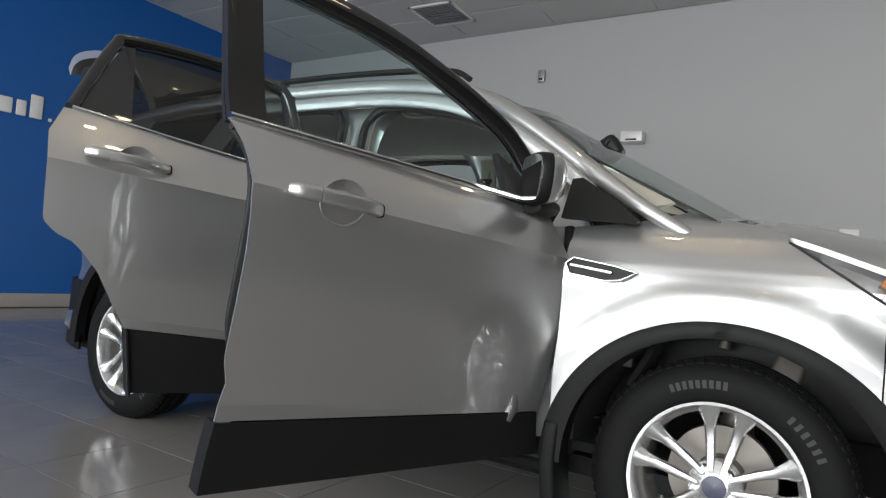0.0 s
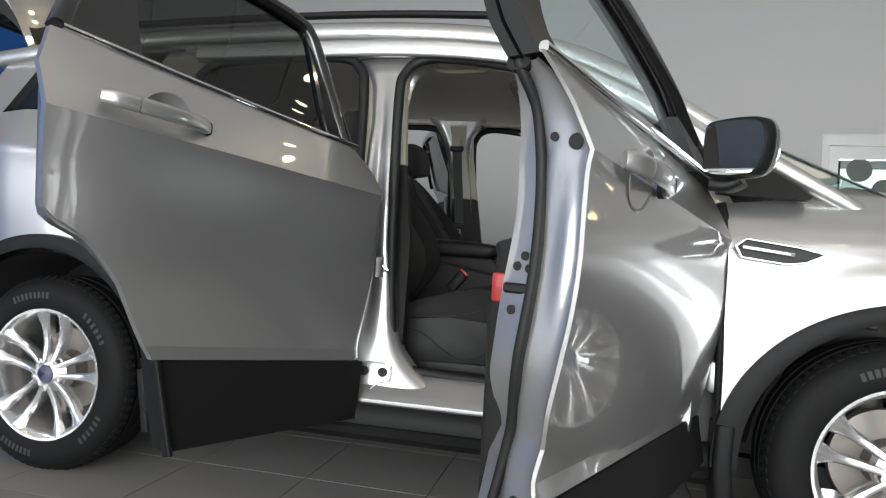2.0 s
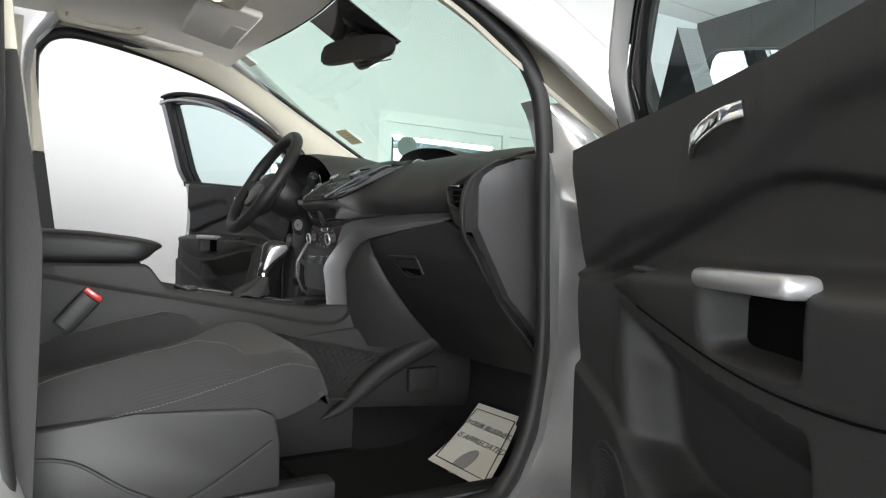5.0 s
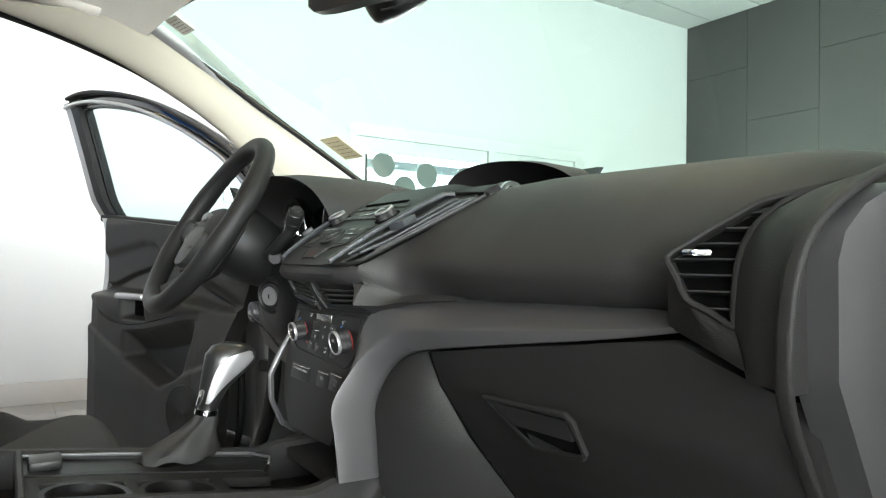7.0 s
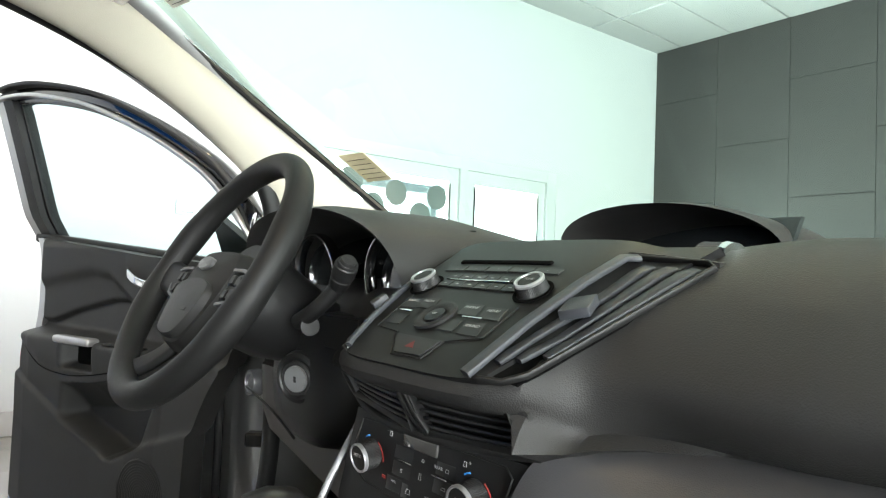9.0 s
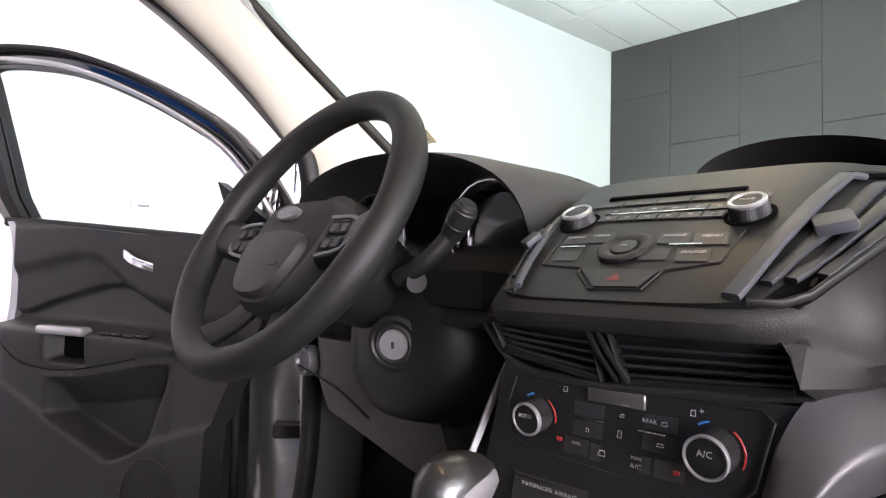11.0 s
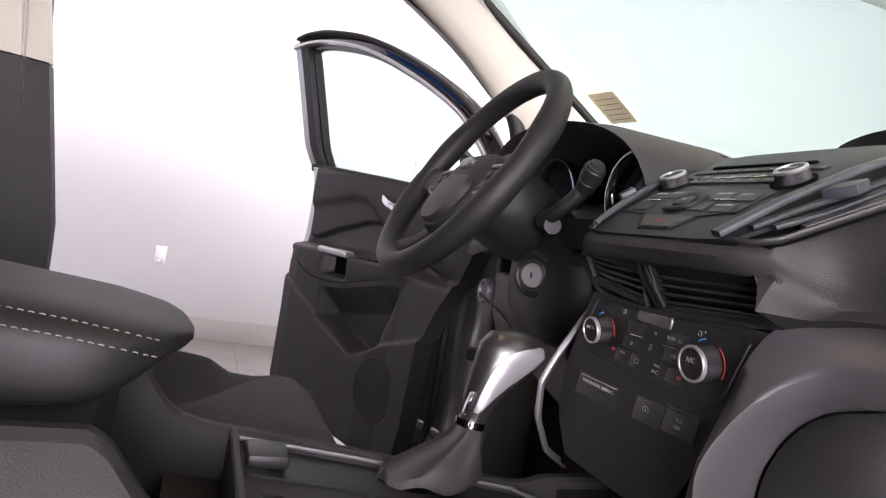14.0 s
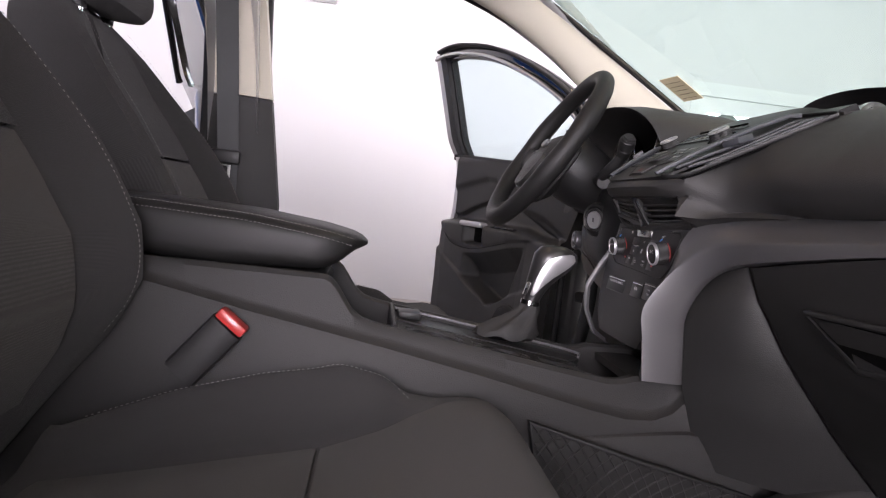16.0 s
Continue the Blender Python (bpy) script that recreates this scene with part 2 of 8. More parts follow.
def curve(pts, n=8, closed=False):
    """Catmull-Rom points through pts, n to each stretch."""
    p = [Vector(q) for q in pts]
    k, out = len(p), []
    for i in range(k if closed else k - 1):
        a, b, c, d = (p[(i + j) % k] if closed else p[min(max(i + j, 0), k - 1)] for j in (-1, 0, 1, 2))
        for j in range(n):
            t = j / n
            out.append(0.5 * (2 * b + (c - a) * t + (2 * a - 5 * b + 4 * c - d) * t * t + (3 * b - a - 3 * c + d) * t ** 3))
    if not closed:
        out.append(p[-1])
    return out


def loft(bm, rings, cap=True, ring_closed=True, closed=False):
    vs = [[bm.verts.new(p) for p in r] for r in rings]
    n = len(vs[0])
    for a, b in zip(vs, vs[1:] + vs[:1] if closed else vs[1:]):
        for i in range(n if ring_closed else n - 1):
            bm.faces.new((a[i], a[(i + 1) % n], b[(i + 1) % n], b[i]))
    if cap and not closed and ring_closed:
        bm.faces.new(vs[0][::-1])
        bm.faces.new(vs[-1])
    return vs


def rect(w, h, r=0.3, n=3):
    """A rounded rectangle's points, w by h, round by the part r of the shorter side."""
    rad, out = min(w, h) * r, []
    for cx, cy, a0 in ((1, 1, 0), (-1, 1, 90), (-1, -1, 180), (1, -1, 270)):
        for k in range(n + 1):
            a = radians(a0 + 90 * k / n)
            out.append((cx * (w / 2 - rad) + rad * math.cos(a), cy * (h / 2 - rad) + rad * math.sin(a)))
    return out


def circle(r, n=12):
    return [(r * math.cos(2 * math.pi * k / n), r * math.sin(2 * math.pi * k / n)) for k in range(n)]


def tube(bm, pts, section, up=(0, 0, 1), closed=False, scale=None):
    pts = [Vector(p) for p in pts]
    k, rings, up = len(pts), [], Vector(up)
    for i, p in enumerate(pts):
        t = (pts[(i + 1) % k] - pts[i - 1]) if closed else (pts[min(i + 1, k - 1)] - pts[max(i - 1, 0)])
        side = t.cross(up).normalized()
        top = side.cross(t).normalized()
        s = scale(i / max(k - 1, 1)) if scale else 1
        rings.append([p + side * (a * s) + top * (b * s) for a, b in section])
    loft(bm, rings, closed=closed)


def patch(bm, f, nu, nv, off=None):
    """A sheet f(u, v); with off (a vector, or a function of u and v) it becomes a closed shell."""
    g = [[bm.verts.new(f(i / nu, j / nv)) for j in range(nv + 1)] for i in range(nu + 1)]
    for i in range(nu):
        for j in range(nv):
            bm.faces.new((g[i][j], g[i + 1][j], g[i + 1][j + 1], g[i][j + 1]))
    if off is None:
        return
    h = [[bm.verts.new(g[i][j].co + Vector(off(i / nu, j / nv) if callable(off) else off)) for j in range(nv + 1)] for i in range(nu + 1)]
    for i in range(nu):
        for j in range(nv):
            bm.faces.new((h[i][j + 1], h[i + 1][j + 1], h[i + 1][j], h[i][j]))
    rim = [(i, 0) for i in range(nu)] + [(nu, j) for j in range(nv)] + [(i, nv) for i in range(nu, 0, -1)] + [(0, j) for j in range(nv, 0, -1)]
    for (a, b), (c, d) in zip(rim, rim[1:] + rim[:1]):
        bm.faces.new((g[a][b], h[a][b], h[c][d], g[c][d]))


def prism(bm, pts, off):
    """A flat outline in space, thickened by off."""
    a = [bm.verts.new(p) for p in pts]
    b = [bm.verts.new(Vector(p) + Vector(off)) for p in pts]
    bm.faces.new(a[::-1])
    bm.faces.new(b)
    for i in range(len(a)):
        bm.faces.new((a[i], a[(i + 1) % len(a)], b[(i + 1) % len(a)], b[i]))


def lathe(bm, prof, m=Matrix(), n=32):
    """A profile of (radius, height) turned round the local z of m."""
    rings = [[m @ Vector((r * math.cos(2 * math.pi * k / n), r * math.sin(2 * math.pi * k / n), h)) for k in range(n)] for r, h in prof]
    loft(bm, rings, cap=False, closed=min(prof[0][0], prof[-1][0]) > 0.001)


def knurl(bm, r, h0, h1, m, n=48, depth=0.0009):
    """A finely toothed drum."""
    ring = lambda h, k0: [m @ Vector(((k0 * r + (depth if k % 2 else 0)) * math.cos(math.pi * k / n), (k0 * r + (depth if k % 2 else 0)) * math.sin(math.pi * k / n), h)) for k in range(2 * n)]
    loft(bm, [ring(h0, 1.04), ring(h0 + 0.1 * (h1 - h0), 1), ring(h1 - 0.1 * (h1 - h0), 0.97), ring(h1, 0.92)])


def rbox(bm, c, size, r=0.004, seg=2, rot=None):
    m = Matrix.Translation(c) @ (rot.to_4x4() if rot is not None else Matrix()) @ Matrix.Diagonal((*size, 1))
    vs = bmesh.ops.create_cube(bm, size=1, matrix=m)["verts"]
    if r:
        es = list({e for v in vs for e in v.link_edges})
        bmesh.ops.bevel(bm, geom=es, offset=min(r, min(size) * 0.45), segments=seg, profile=0.5, affect="EDGES")


def B():
    return bmesh.new()


def turned(rx=0, ry=0, rz=0):
    return Euler([radians(a) for a in (rx, ry, rz)]).to_matrix()


def lettering(name, text, size, m, mat, parent, depth=0.0004):
    """Raised print with the built-in font; m's local x runs along the line and its z out of the surface."""
    c = bpy.data.curves.new(name, "FONT")
    c.body, c.size, c.extrude, c.align_x, c.align_y = text, size, depth, "CENTER", "CENTER"
    c.resolution_u = 2
    tmp = bpy.data.objects.new(name, c)
    me = bpy.data.meshes.new_from_object(tmp)
    bpy.data.objects.remove(tmp)
    me.transform(m)
    me.materials.clear()
    me.materials.append(mat)
    ob = new(name, me)
    ob.parent = parent
    return ob


# ---- the showroom ----
CEILING, XE, XW, YS = 3.9, 5.7, -7.45, -8.4


def north(x):
    """The white wall's face; it runs a little askew to the car."""
    return 4.02 - 0.042 * (x - XE)


def slab(name, pts, off, mat, label, category, parent=None):
    b = B()
    prism(b, pts, off)
    ob = obj(name, b, mat, parent)
    return tagged(ob, label, category, kind="structure")


def glazing(name, a, c, n):
    """Shop glazing from a to c in n bays."""
    win = tagged(new(name), "wide shop front glazing in dark mullions", "window", kind="structure")
    a, c = Vector((*a, 0)), Vector((*c, 0))
    along = (c - a).normalized()
    out = Vector((-along.y, along.x, 0))
    for i in range(n + 1):
        b = B()
        rbox(b, lerp(a, c, i / n) + Vector((0, 0, 1.925)), (0.07 if abs(along.x) > 0.5 else 0.14, 0.14 if abs(along.x) > 0.5 else 0.07, 3.15), 0.004, 1)
        part("mullion", b, MULLION, win)
    for z in (0.39, 1.25, 2.6, 3.46):
        b = B()
        tube(b, [a + Vector((0, 0, z)), c + Vector((0, 0, z))], rect(0.12, 0.07, 0.06, 1))
        part("transom", b, MULLION, win)
    for i in range(n):
        b = B()
        p, q = lerp(a, c, i / n) + along * 0.035, lerp(a, c, (i + 1) / n) - along * 0.035
        prism(b, [p + Vector((0, 0, 0.4)), q + Vector((0, 0, 0.4)), q + Vector((0, 0, 3.45)), p + Vector((0, 0, 3.45))], out * 0.008)
        part("pane", b, SHOPGLASS, win).visible_shadow = False


def room():
    floor = slab("floor", [(XW - 0.3, YS - 0.3, -0.0025), (XE + 0.3, YS - 0.3, -0.0025), (XE + 0.3, north(XE) + 0.5, -0.0025), (XW - 0.3, north(XW) + 0.5, -0.0025)], (0, 0, -0.15), GROUT, "polished grey tiled showroom floor with thin grout joints", "floor")
    # ceiling: lay-in tiles between thin tees, one mesh
    b = B()
    prism(b, [(XW - 0.3, YS - 0.3, CEILING), (XE + 0.3, YS - 0.3, CEILING), (XE + 0.3, north(XE) + 0.5, CEILING), (XW - 0.3, north(XW) + 0.5, CEILING)], (0, 0, 0.12))
    px, py = 1.22, 0.61
    for i in range(12):
        for j in range(21):
            x, y = XE - 0.61 - px * i, 4.3 - 0.3 - py * j
            rbox(b, (x, y, CEILING - 0.004), (px - 0.024, py - 0.024, 0.016), 0.004, 1)
    ce = obj("ceiling", b, CEIL)
    tagged(ce, "white lay-in ceiling tiles in a thin grid", "ceiling", kind="structure")
    # north wall with a glazed door set
    x0, x1, top = 1.27, 4.02, 2.2
    yn = north
    for nm, pts in (("wall_north", [(XW, 0), (x0, 0), (x0, CEILING), (XW, CEILING)]), ("wall_north_end", [(x1, 0), (XE, 0), (XE, CEILING), (x1, CEILING)]), ("wall_north_head", [(x0, top), (x1, top), (x1, CEILING), (x0, CEILING)])):
        slab(nm, [(x, yn(x), z) for x, z in pts], (0, 0.16, 0), WALLWHITE, "plain white painted showroom wall", "wall")
    glazed_doors(x0, x1, top)
    slab("wall_east", [(XE, YS, 0), (XE, north(XE), 0), (XE, north(XE), CEILING), (XE, YS, CEILING)], (0.2, 0, 0), JOINT, "dark grey panelled feature wall", "wall")
    yw, ys = -4.8, -8.2  # the west wall is glazed between these
    slab("wall_west", [(XW, yw, 0), (XW, north(XW), 0), (XW, north(XW), CEILING), (XW, yw, CEILING)], (-0.2, 0, 0), WALLBLUE, "deep blue painted wall behind the car", "wall")
    slab("wall_west_end", [(XW, YS, 0), (XW, ys, 0), (XW, ys, CEILING), (XW, YS, CEILING)], (-0.2, 0, 0), WALLWHITE, "plain white painted showroom wall", "wall")
    for z0, z1, nm in ((0, 0.35, "wall_west_foot"), (3.5, CEILING, "wall_west_head")):
        slab(nm, [(XW, ys, z0), (XW, yw, z0), (XW, yw, z1), (XW, ys, z1)], (-0.2, 0, 0), WALLWHITE, "low white wall under the side glazing", "wall")
    glazing("window_2", (XW - 0.1, ys + 0.05), (XW - 0.1, yw - 0.05), 3)
    # baseboards
    for nm, a, c in (("baseboard", (XW, yn(XW) - 0.012), (x0, yn(x0) - 0.012)), ("baseboard", (x1, yn(x1) - 0.012), (XE - 0.02, yn(XE) - 0.012)), ("baseboard", (XW + 0.012, YS), (XW + 0.012, yn(XW) - 0.02))):
        b = B()
        tube(b, [(*a, 0.075), (*c, 0.075)], rect(0.02, 0.15, 0.15, 2))
        tagged(obj(nm, b, BASE), "grey tiled skirting along the wall foot", "baseboard", kind="structure")
    # shop front on the south side
    for z0, z1, nm in ((0, 0.35, "wall_south"), (3.5, CEILING, "wall_south_head")):
        slab(nm, [(-5.0, YS, z0), (4.5, YS, z0), (4.5, YS, z1), (-5.0, YS, z1)], (0, -0.2, 0), WALLWHITE, "low white wall under the shop front glazing", "wall")
    glazing("window_1", (-4.95, YS - 0.1), (4.45, YS - 0.1), 7)
    slab("wall_south_end", [(XW, YS, 0), (-5.0, YS, 0), (-5.0, YS, CEILING), (XW, YS, CEILING)], (0, -0.2, 0), WALLWHITE, "plain white painted showroom wall", "wall")
    slab("wall_south_corner", [(4.5, YS, 0), (XE, YS, 0), (XE, YS, CEILING), (4.5, YS, CEILING)], (0, -0.2, 0), WALLWHITE, "plain white painted showroom wall", "wall")
    # outdoors
    b = B()
    prism(b, [(-60, -80, -0.2), (60, -80, -0.2), (60, 40, -0.2), (-60, 40, -0.2)], (0, 0, -0.1))
    tagged(obj("ground", b, ASPHALT), "grey asphalt forecourt outside the glazing", "ground", kind="structure")
    return floor


def glazed_doors(x0, x1, top):
    """Pale metal-framed glazed door with a sidelight, dots of film on the glass."""
    d = tagged(new("door_1"), "white metal-framed glass office door with round grey film dots", "door", kind="structure")
    y = lambda x: north(x) + 0.06
    xm = 2.79
    for xa, xb in ((x0, x0 + 0.07), (xm - 0.05, xm + 0.05), (x1 - 0.14, x1)):
        b = B()
        rbox(b, ((xa + xb) / 2, y((xa + xb) / 2), top / 2), (xb - xa, 0.12, top), 0.004, 1)
        part("door_post", b, FRAMEWHITE, d)
    for za, zb, nm in ((top - 0.11, top, "door_head"), (0, 0.2, "door_sill")):
        b = B()
        prism(b, [(x0, y(x0) - 0.06, za), (x1, y(x1) - 0.06, za), (x1, y(x1) - 0.06, zb), (x0, y(x0) - 0.06, zb)], (0, 0.12, 0))
        part(nm, b, FRAMEWHITE, d)
    for xa, xb in ((x0 + 0.07, xm - 0.05), (xm + 0.05, x1 - 0.14)):
        leaf = B()
        w = 0.1
        for pts in (((xa, 0.2), (xa + w, 0.2), (xa + w, top - 0.11), (xa, top - 0.11)), ((xb - w, 0.2), (xb, 0.2), (xb, top - 0.11), (xb - w, top - 0.11)), ((xa + w, top - 0.24), (xb - w, top - 0.24), (xb - w, top - 0.11), (xa + w, top - 0.11)), ((xa + w, 0.2), (xb - w, 0.2), (xb - w, 0.42), (xa + w, 0.42))):
            prism(leaf, [(x, y(x) - 0.03, z) for x, z in pts], (0, 0.06, 0))
        lf = part("leaf_frame", leaf, FRAMEWHITE, d)
        for k in (0, 1):
            e = B()
            xk = xa + w if k == 0 else xb - w
            rbox(e, (xk, y(xk) - 0.034, 1.19), (0.018, 0.006, 1.5), 0.002, 1)
            part("glazing_bead", e, JOINT, lf)
        g = B()
        prism(g, [(x, y(x), z) for x, z in ((xa + w, 0.42), (xb - w, 0.42), (xb - w, top - 0.24), (xa + w, top - 0.24))], (0, 0.008, 0))
        part("pane", g, SHOPGLASS, lf).visible_shadow = False
        if xa < 2:
            for cx, cz in ((1.62, 1.86), (2.07, 1.80), (2.55, 1.80), (1.84, 1.66), (2.33, 1.62), (2.62, 1.5), (1.60, 1.5)):
                if cx + 0.12 > xb - w:
                    cx = xb - w - 0.13
                q = B()
                lathe(q, [(0.0001, 0), (0.115, 0), (0.115, 0.002), (0.0001, 0.002)], Matrix.Translation((cx, y(cx) - 0.012, cz)) @ turned(90).to_4x4(), 28)
                part("film_dot", q, DOT, lf)
    # the bright room or street beyond
    b = B()
    prism(b, [(x0 - 2.5, 9.0, -0.15), (x1 + 6, 9.0, -0.15), (x1 + 6, 9.0, 4), (x0 - 2.5, 9.0, 4)], (0, 0.05, 0))
    tagged(obj("backdrop", b, OUTSIDE), "bright overcast daylight beyond the glass door", "backdrop", kind="structure")
    b = B()
    for x in (2.2, 5.0):
        rbox(b, (x, 7.5, 1.2), (0.12, 0.12, 2.5), 0.01, 1)
    rbox(b, (3.6, 7.5, 2.4), (4, 0.12, 0.12), 0.01, 1)
    tagged(obj("trim", b, FRAMEWHITE), "pale frame of the far shop window", "window frame", kind="structure")


floor = room()


def downlight(x, y):
    t = thing("ceiling_downlight", "round recessed ceiling downlight, lit warm white", "ceiling light", (x, y, CEILING - 0.012), "ceiling downlights")
    b = B()
    lathe(b, [(0.075, 0), (0.105, 0), (0.105, -0.0025), (0.075, -0.006)], Matrix(), 28)
    part("trim_ring", b, METALW, t)
    b = B()
    lathe(b, [(0.0001, 0.002), (0.074, 0.002), (0.06, -0.002), (0.0001, -0.003)], Matrix(), 24)
    part("lamp", b, LAMP, t, "glowing warm lamp")
    return t


first = downlight(-5.0, 2.9)
for x, y in ((-4.4, 2.9), (-2.6, 0.9), (-2.0, 0.9), (0.6, 0.9), (1.2, 0.9), (-4.6, -1.6), (-4.0, -1.6), (-0.8, -1.6), (-0.2, -1.6), (2.8, -1.6), (3.4, -1.6), (-2.6, -4.2), (-2.0, -4.2), (0.6, -4.2), (1.2, -4.2)):
    copy_thing(first, pose(x, y, CEILING - 0.012))


def ceiling_vent(x, y, rz=0):
    t = thing("ceiling_vent", "square white louvred ceiling air vent", "vent", (x, y, CEILING - 0.02), "ceiling vents")
    b = B()
    for k in range(4):
        a = radians(90 * k)
        rbox(b, (0.28 * math.cos(a), 0.28 * math.sin(a), 0), (0.04 if k % 2 == 0 else 0.6, 0.6 if k % 2 == 0 else 0.04, 0.02), 0.003, 1)
    part("frame", b, METALW, t)
    for k in range(8):
        b = B()
        rbox(b, (0, -0.23 + 0.065 * k, -0.002), (0.52, 0.045, 0.004), 0, 1, turned(35))
        part("slat", b, GREYMETAL, t)
    return t


ceiling_vent(-4.0, 3.6)
ceiling_vent(-7.0, 1.75)


def wall_box(name, label, category, x, z, w, h, d, mat):
    t = thing(name, label, category, (x, north(x) - d / 2, z))
    b = B()
    rbox(b, (0, 0, 0), (w, d, h), 0.012, 2)
    part("cover", b, mat, t)
    b = B()
    rbox(b, (0, -d / 2, -h * 0.3), (w * 0.5, 0.012, h * 0.16), 0.003, 1)
    part("lens", b, DISPLAY, t)


wall_box("wall_sensor", "small dark sensor box high on the white wall", "sensor", -2.98, 3.28, 0.09, 0.15, 0.05, GREYMETAL)
wall_box("security_camera", "white camera housing on the white wall", "security camera", -1.78, 2.47, 0.24, 0.12, 0.16, METALW)
wall_box("light_switch", "square white switch plate on the wall", "switch", 0.3, 1.5, 0.16, 0.11, 0.02, METALW)
wall_box("power_outlet", "white wall socket plate", "socket", -1.45, 0.55, 0.075, 0.12, 0.012, METALW)


def wall_sign():
    """The maker's word on the blue wall becomes plain pale bars."""
    t = thing("wall_sign", "pale raised bars of a maker's sign on the blue wall", "sign", (XW, 0.7, 2.22))
    for k, (w, h, z) in enumerate(((0.13, 0.26, 0.0), (0.13, 0.17, -0.045), (0.1, 0.17, -0.045), (0.13, 0.26, 0.0), (0.04, 0.04, -0.11))):
        b = B()
        rbox(b, (0.015, -0.32 + 0.155 * k, z), (0.03, w, h), 0.012, 2)
        part("bar", b, METALW, t)


wall_sign()

# ---- the car: x runs forward from the front axle, y to its left ----
car = thing("suv", "silver compact SUV with doors and tailgate open on tiled floor", "car")
FLIP = Matrix.Diagonal((1, -1, 1, 1))
HINGE_F, HINGE_R, OPEN_F, OPEN_R = (-0.42, -0.87), (-1.56, -0.87), 64.3, 66.5


def swing(hinge, deg):
    h = Vector((*hinge, 0))
    return Matrix.Translation(h) @ pose(0, 0, 0, 0, 0, deg) @ Matrix.Translation(-h)


half = table([(1.0, 0.25), (0.95, 0.48), (0.85, 0.66), (0.7, 0.78), (0.5, 0.868), (0.25, 0.914), (0.0, 0.93), (-0.5, 0.928), (-1.5, 0.927), (-2.4, 0.93), (-2.9, 0.915), (-3.2, 0.875), (-3.45, 0.79), (-3.62, 0.6)])
crease = lambda x: 0.93 + 0.085 * (-0.47 - x)
above = table([(0.0, 0.0), (0.012, 0.005), (0.07, 0.03), (0.13, 0.062), (0.19, 0.1), (0.22, 0.112), (0.35, 0.15), (0.5, 0.195), (0.6, 0.235), (0.68, 0.275)])
below = lambda d: 0.010 * (1 - math.exp(-d / 0.03)) + (0.5 * 1.3 * max(0, min(d, 0.28) - 0.14) ** 2 + 0.18 * max(0, min(d, 0.49) - 0.28)) - 0.2 * max(0, d - 0.49)
inward = lambda d: below(-d) if d < 0 else above(d)


def skin(x, z):
    """The car's half width at x and height z."""
    return half(x) - inward(z - crease(x))


def skin_patch(b, low, high, xf, xr, nu, nv, off=None, bulge=0.0):
    """A body panel of the right side: rows from low(x) to high(x), ends xf(z) in front and xr(z) behind."""

    def f(u, v):
        def row(x):  # a row of the net lies on the body crease
            lo, mid, hi = low(x), crease(x), high(x)
            if not lo < mid < hi:
                return lerp(lo, hi, v)
            return lerp(lo, mid, v / 0.8) if v <= 0.8 else lerp(mid, hi, (v - 0.8) / 0.2)

        x = lerp(xf(row(xf(0))), xr(row(xr(0))), u)
        z = row(x)
        return Vector((x, -skin(x, z) - bulge, z))

    patch(b, f, nu, nv, off)


belt = table([(-0.3, 1.055), (-0.52, 1.075), (-1.0, 1.115), (-1.52, 1.155), (-2.0, 1.215), (-2.43, 1.28), (-3.0, 1.31)])


def both(build):
    for side in (-1, 1):
        build(Matrix() if side < 0 else FLIP)


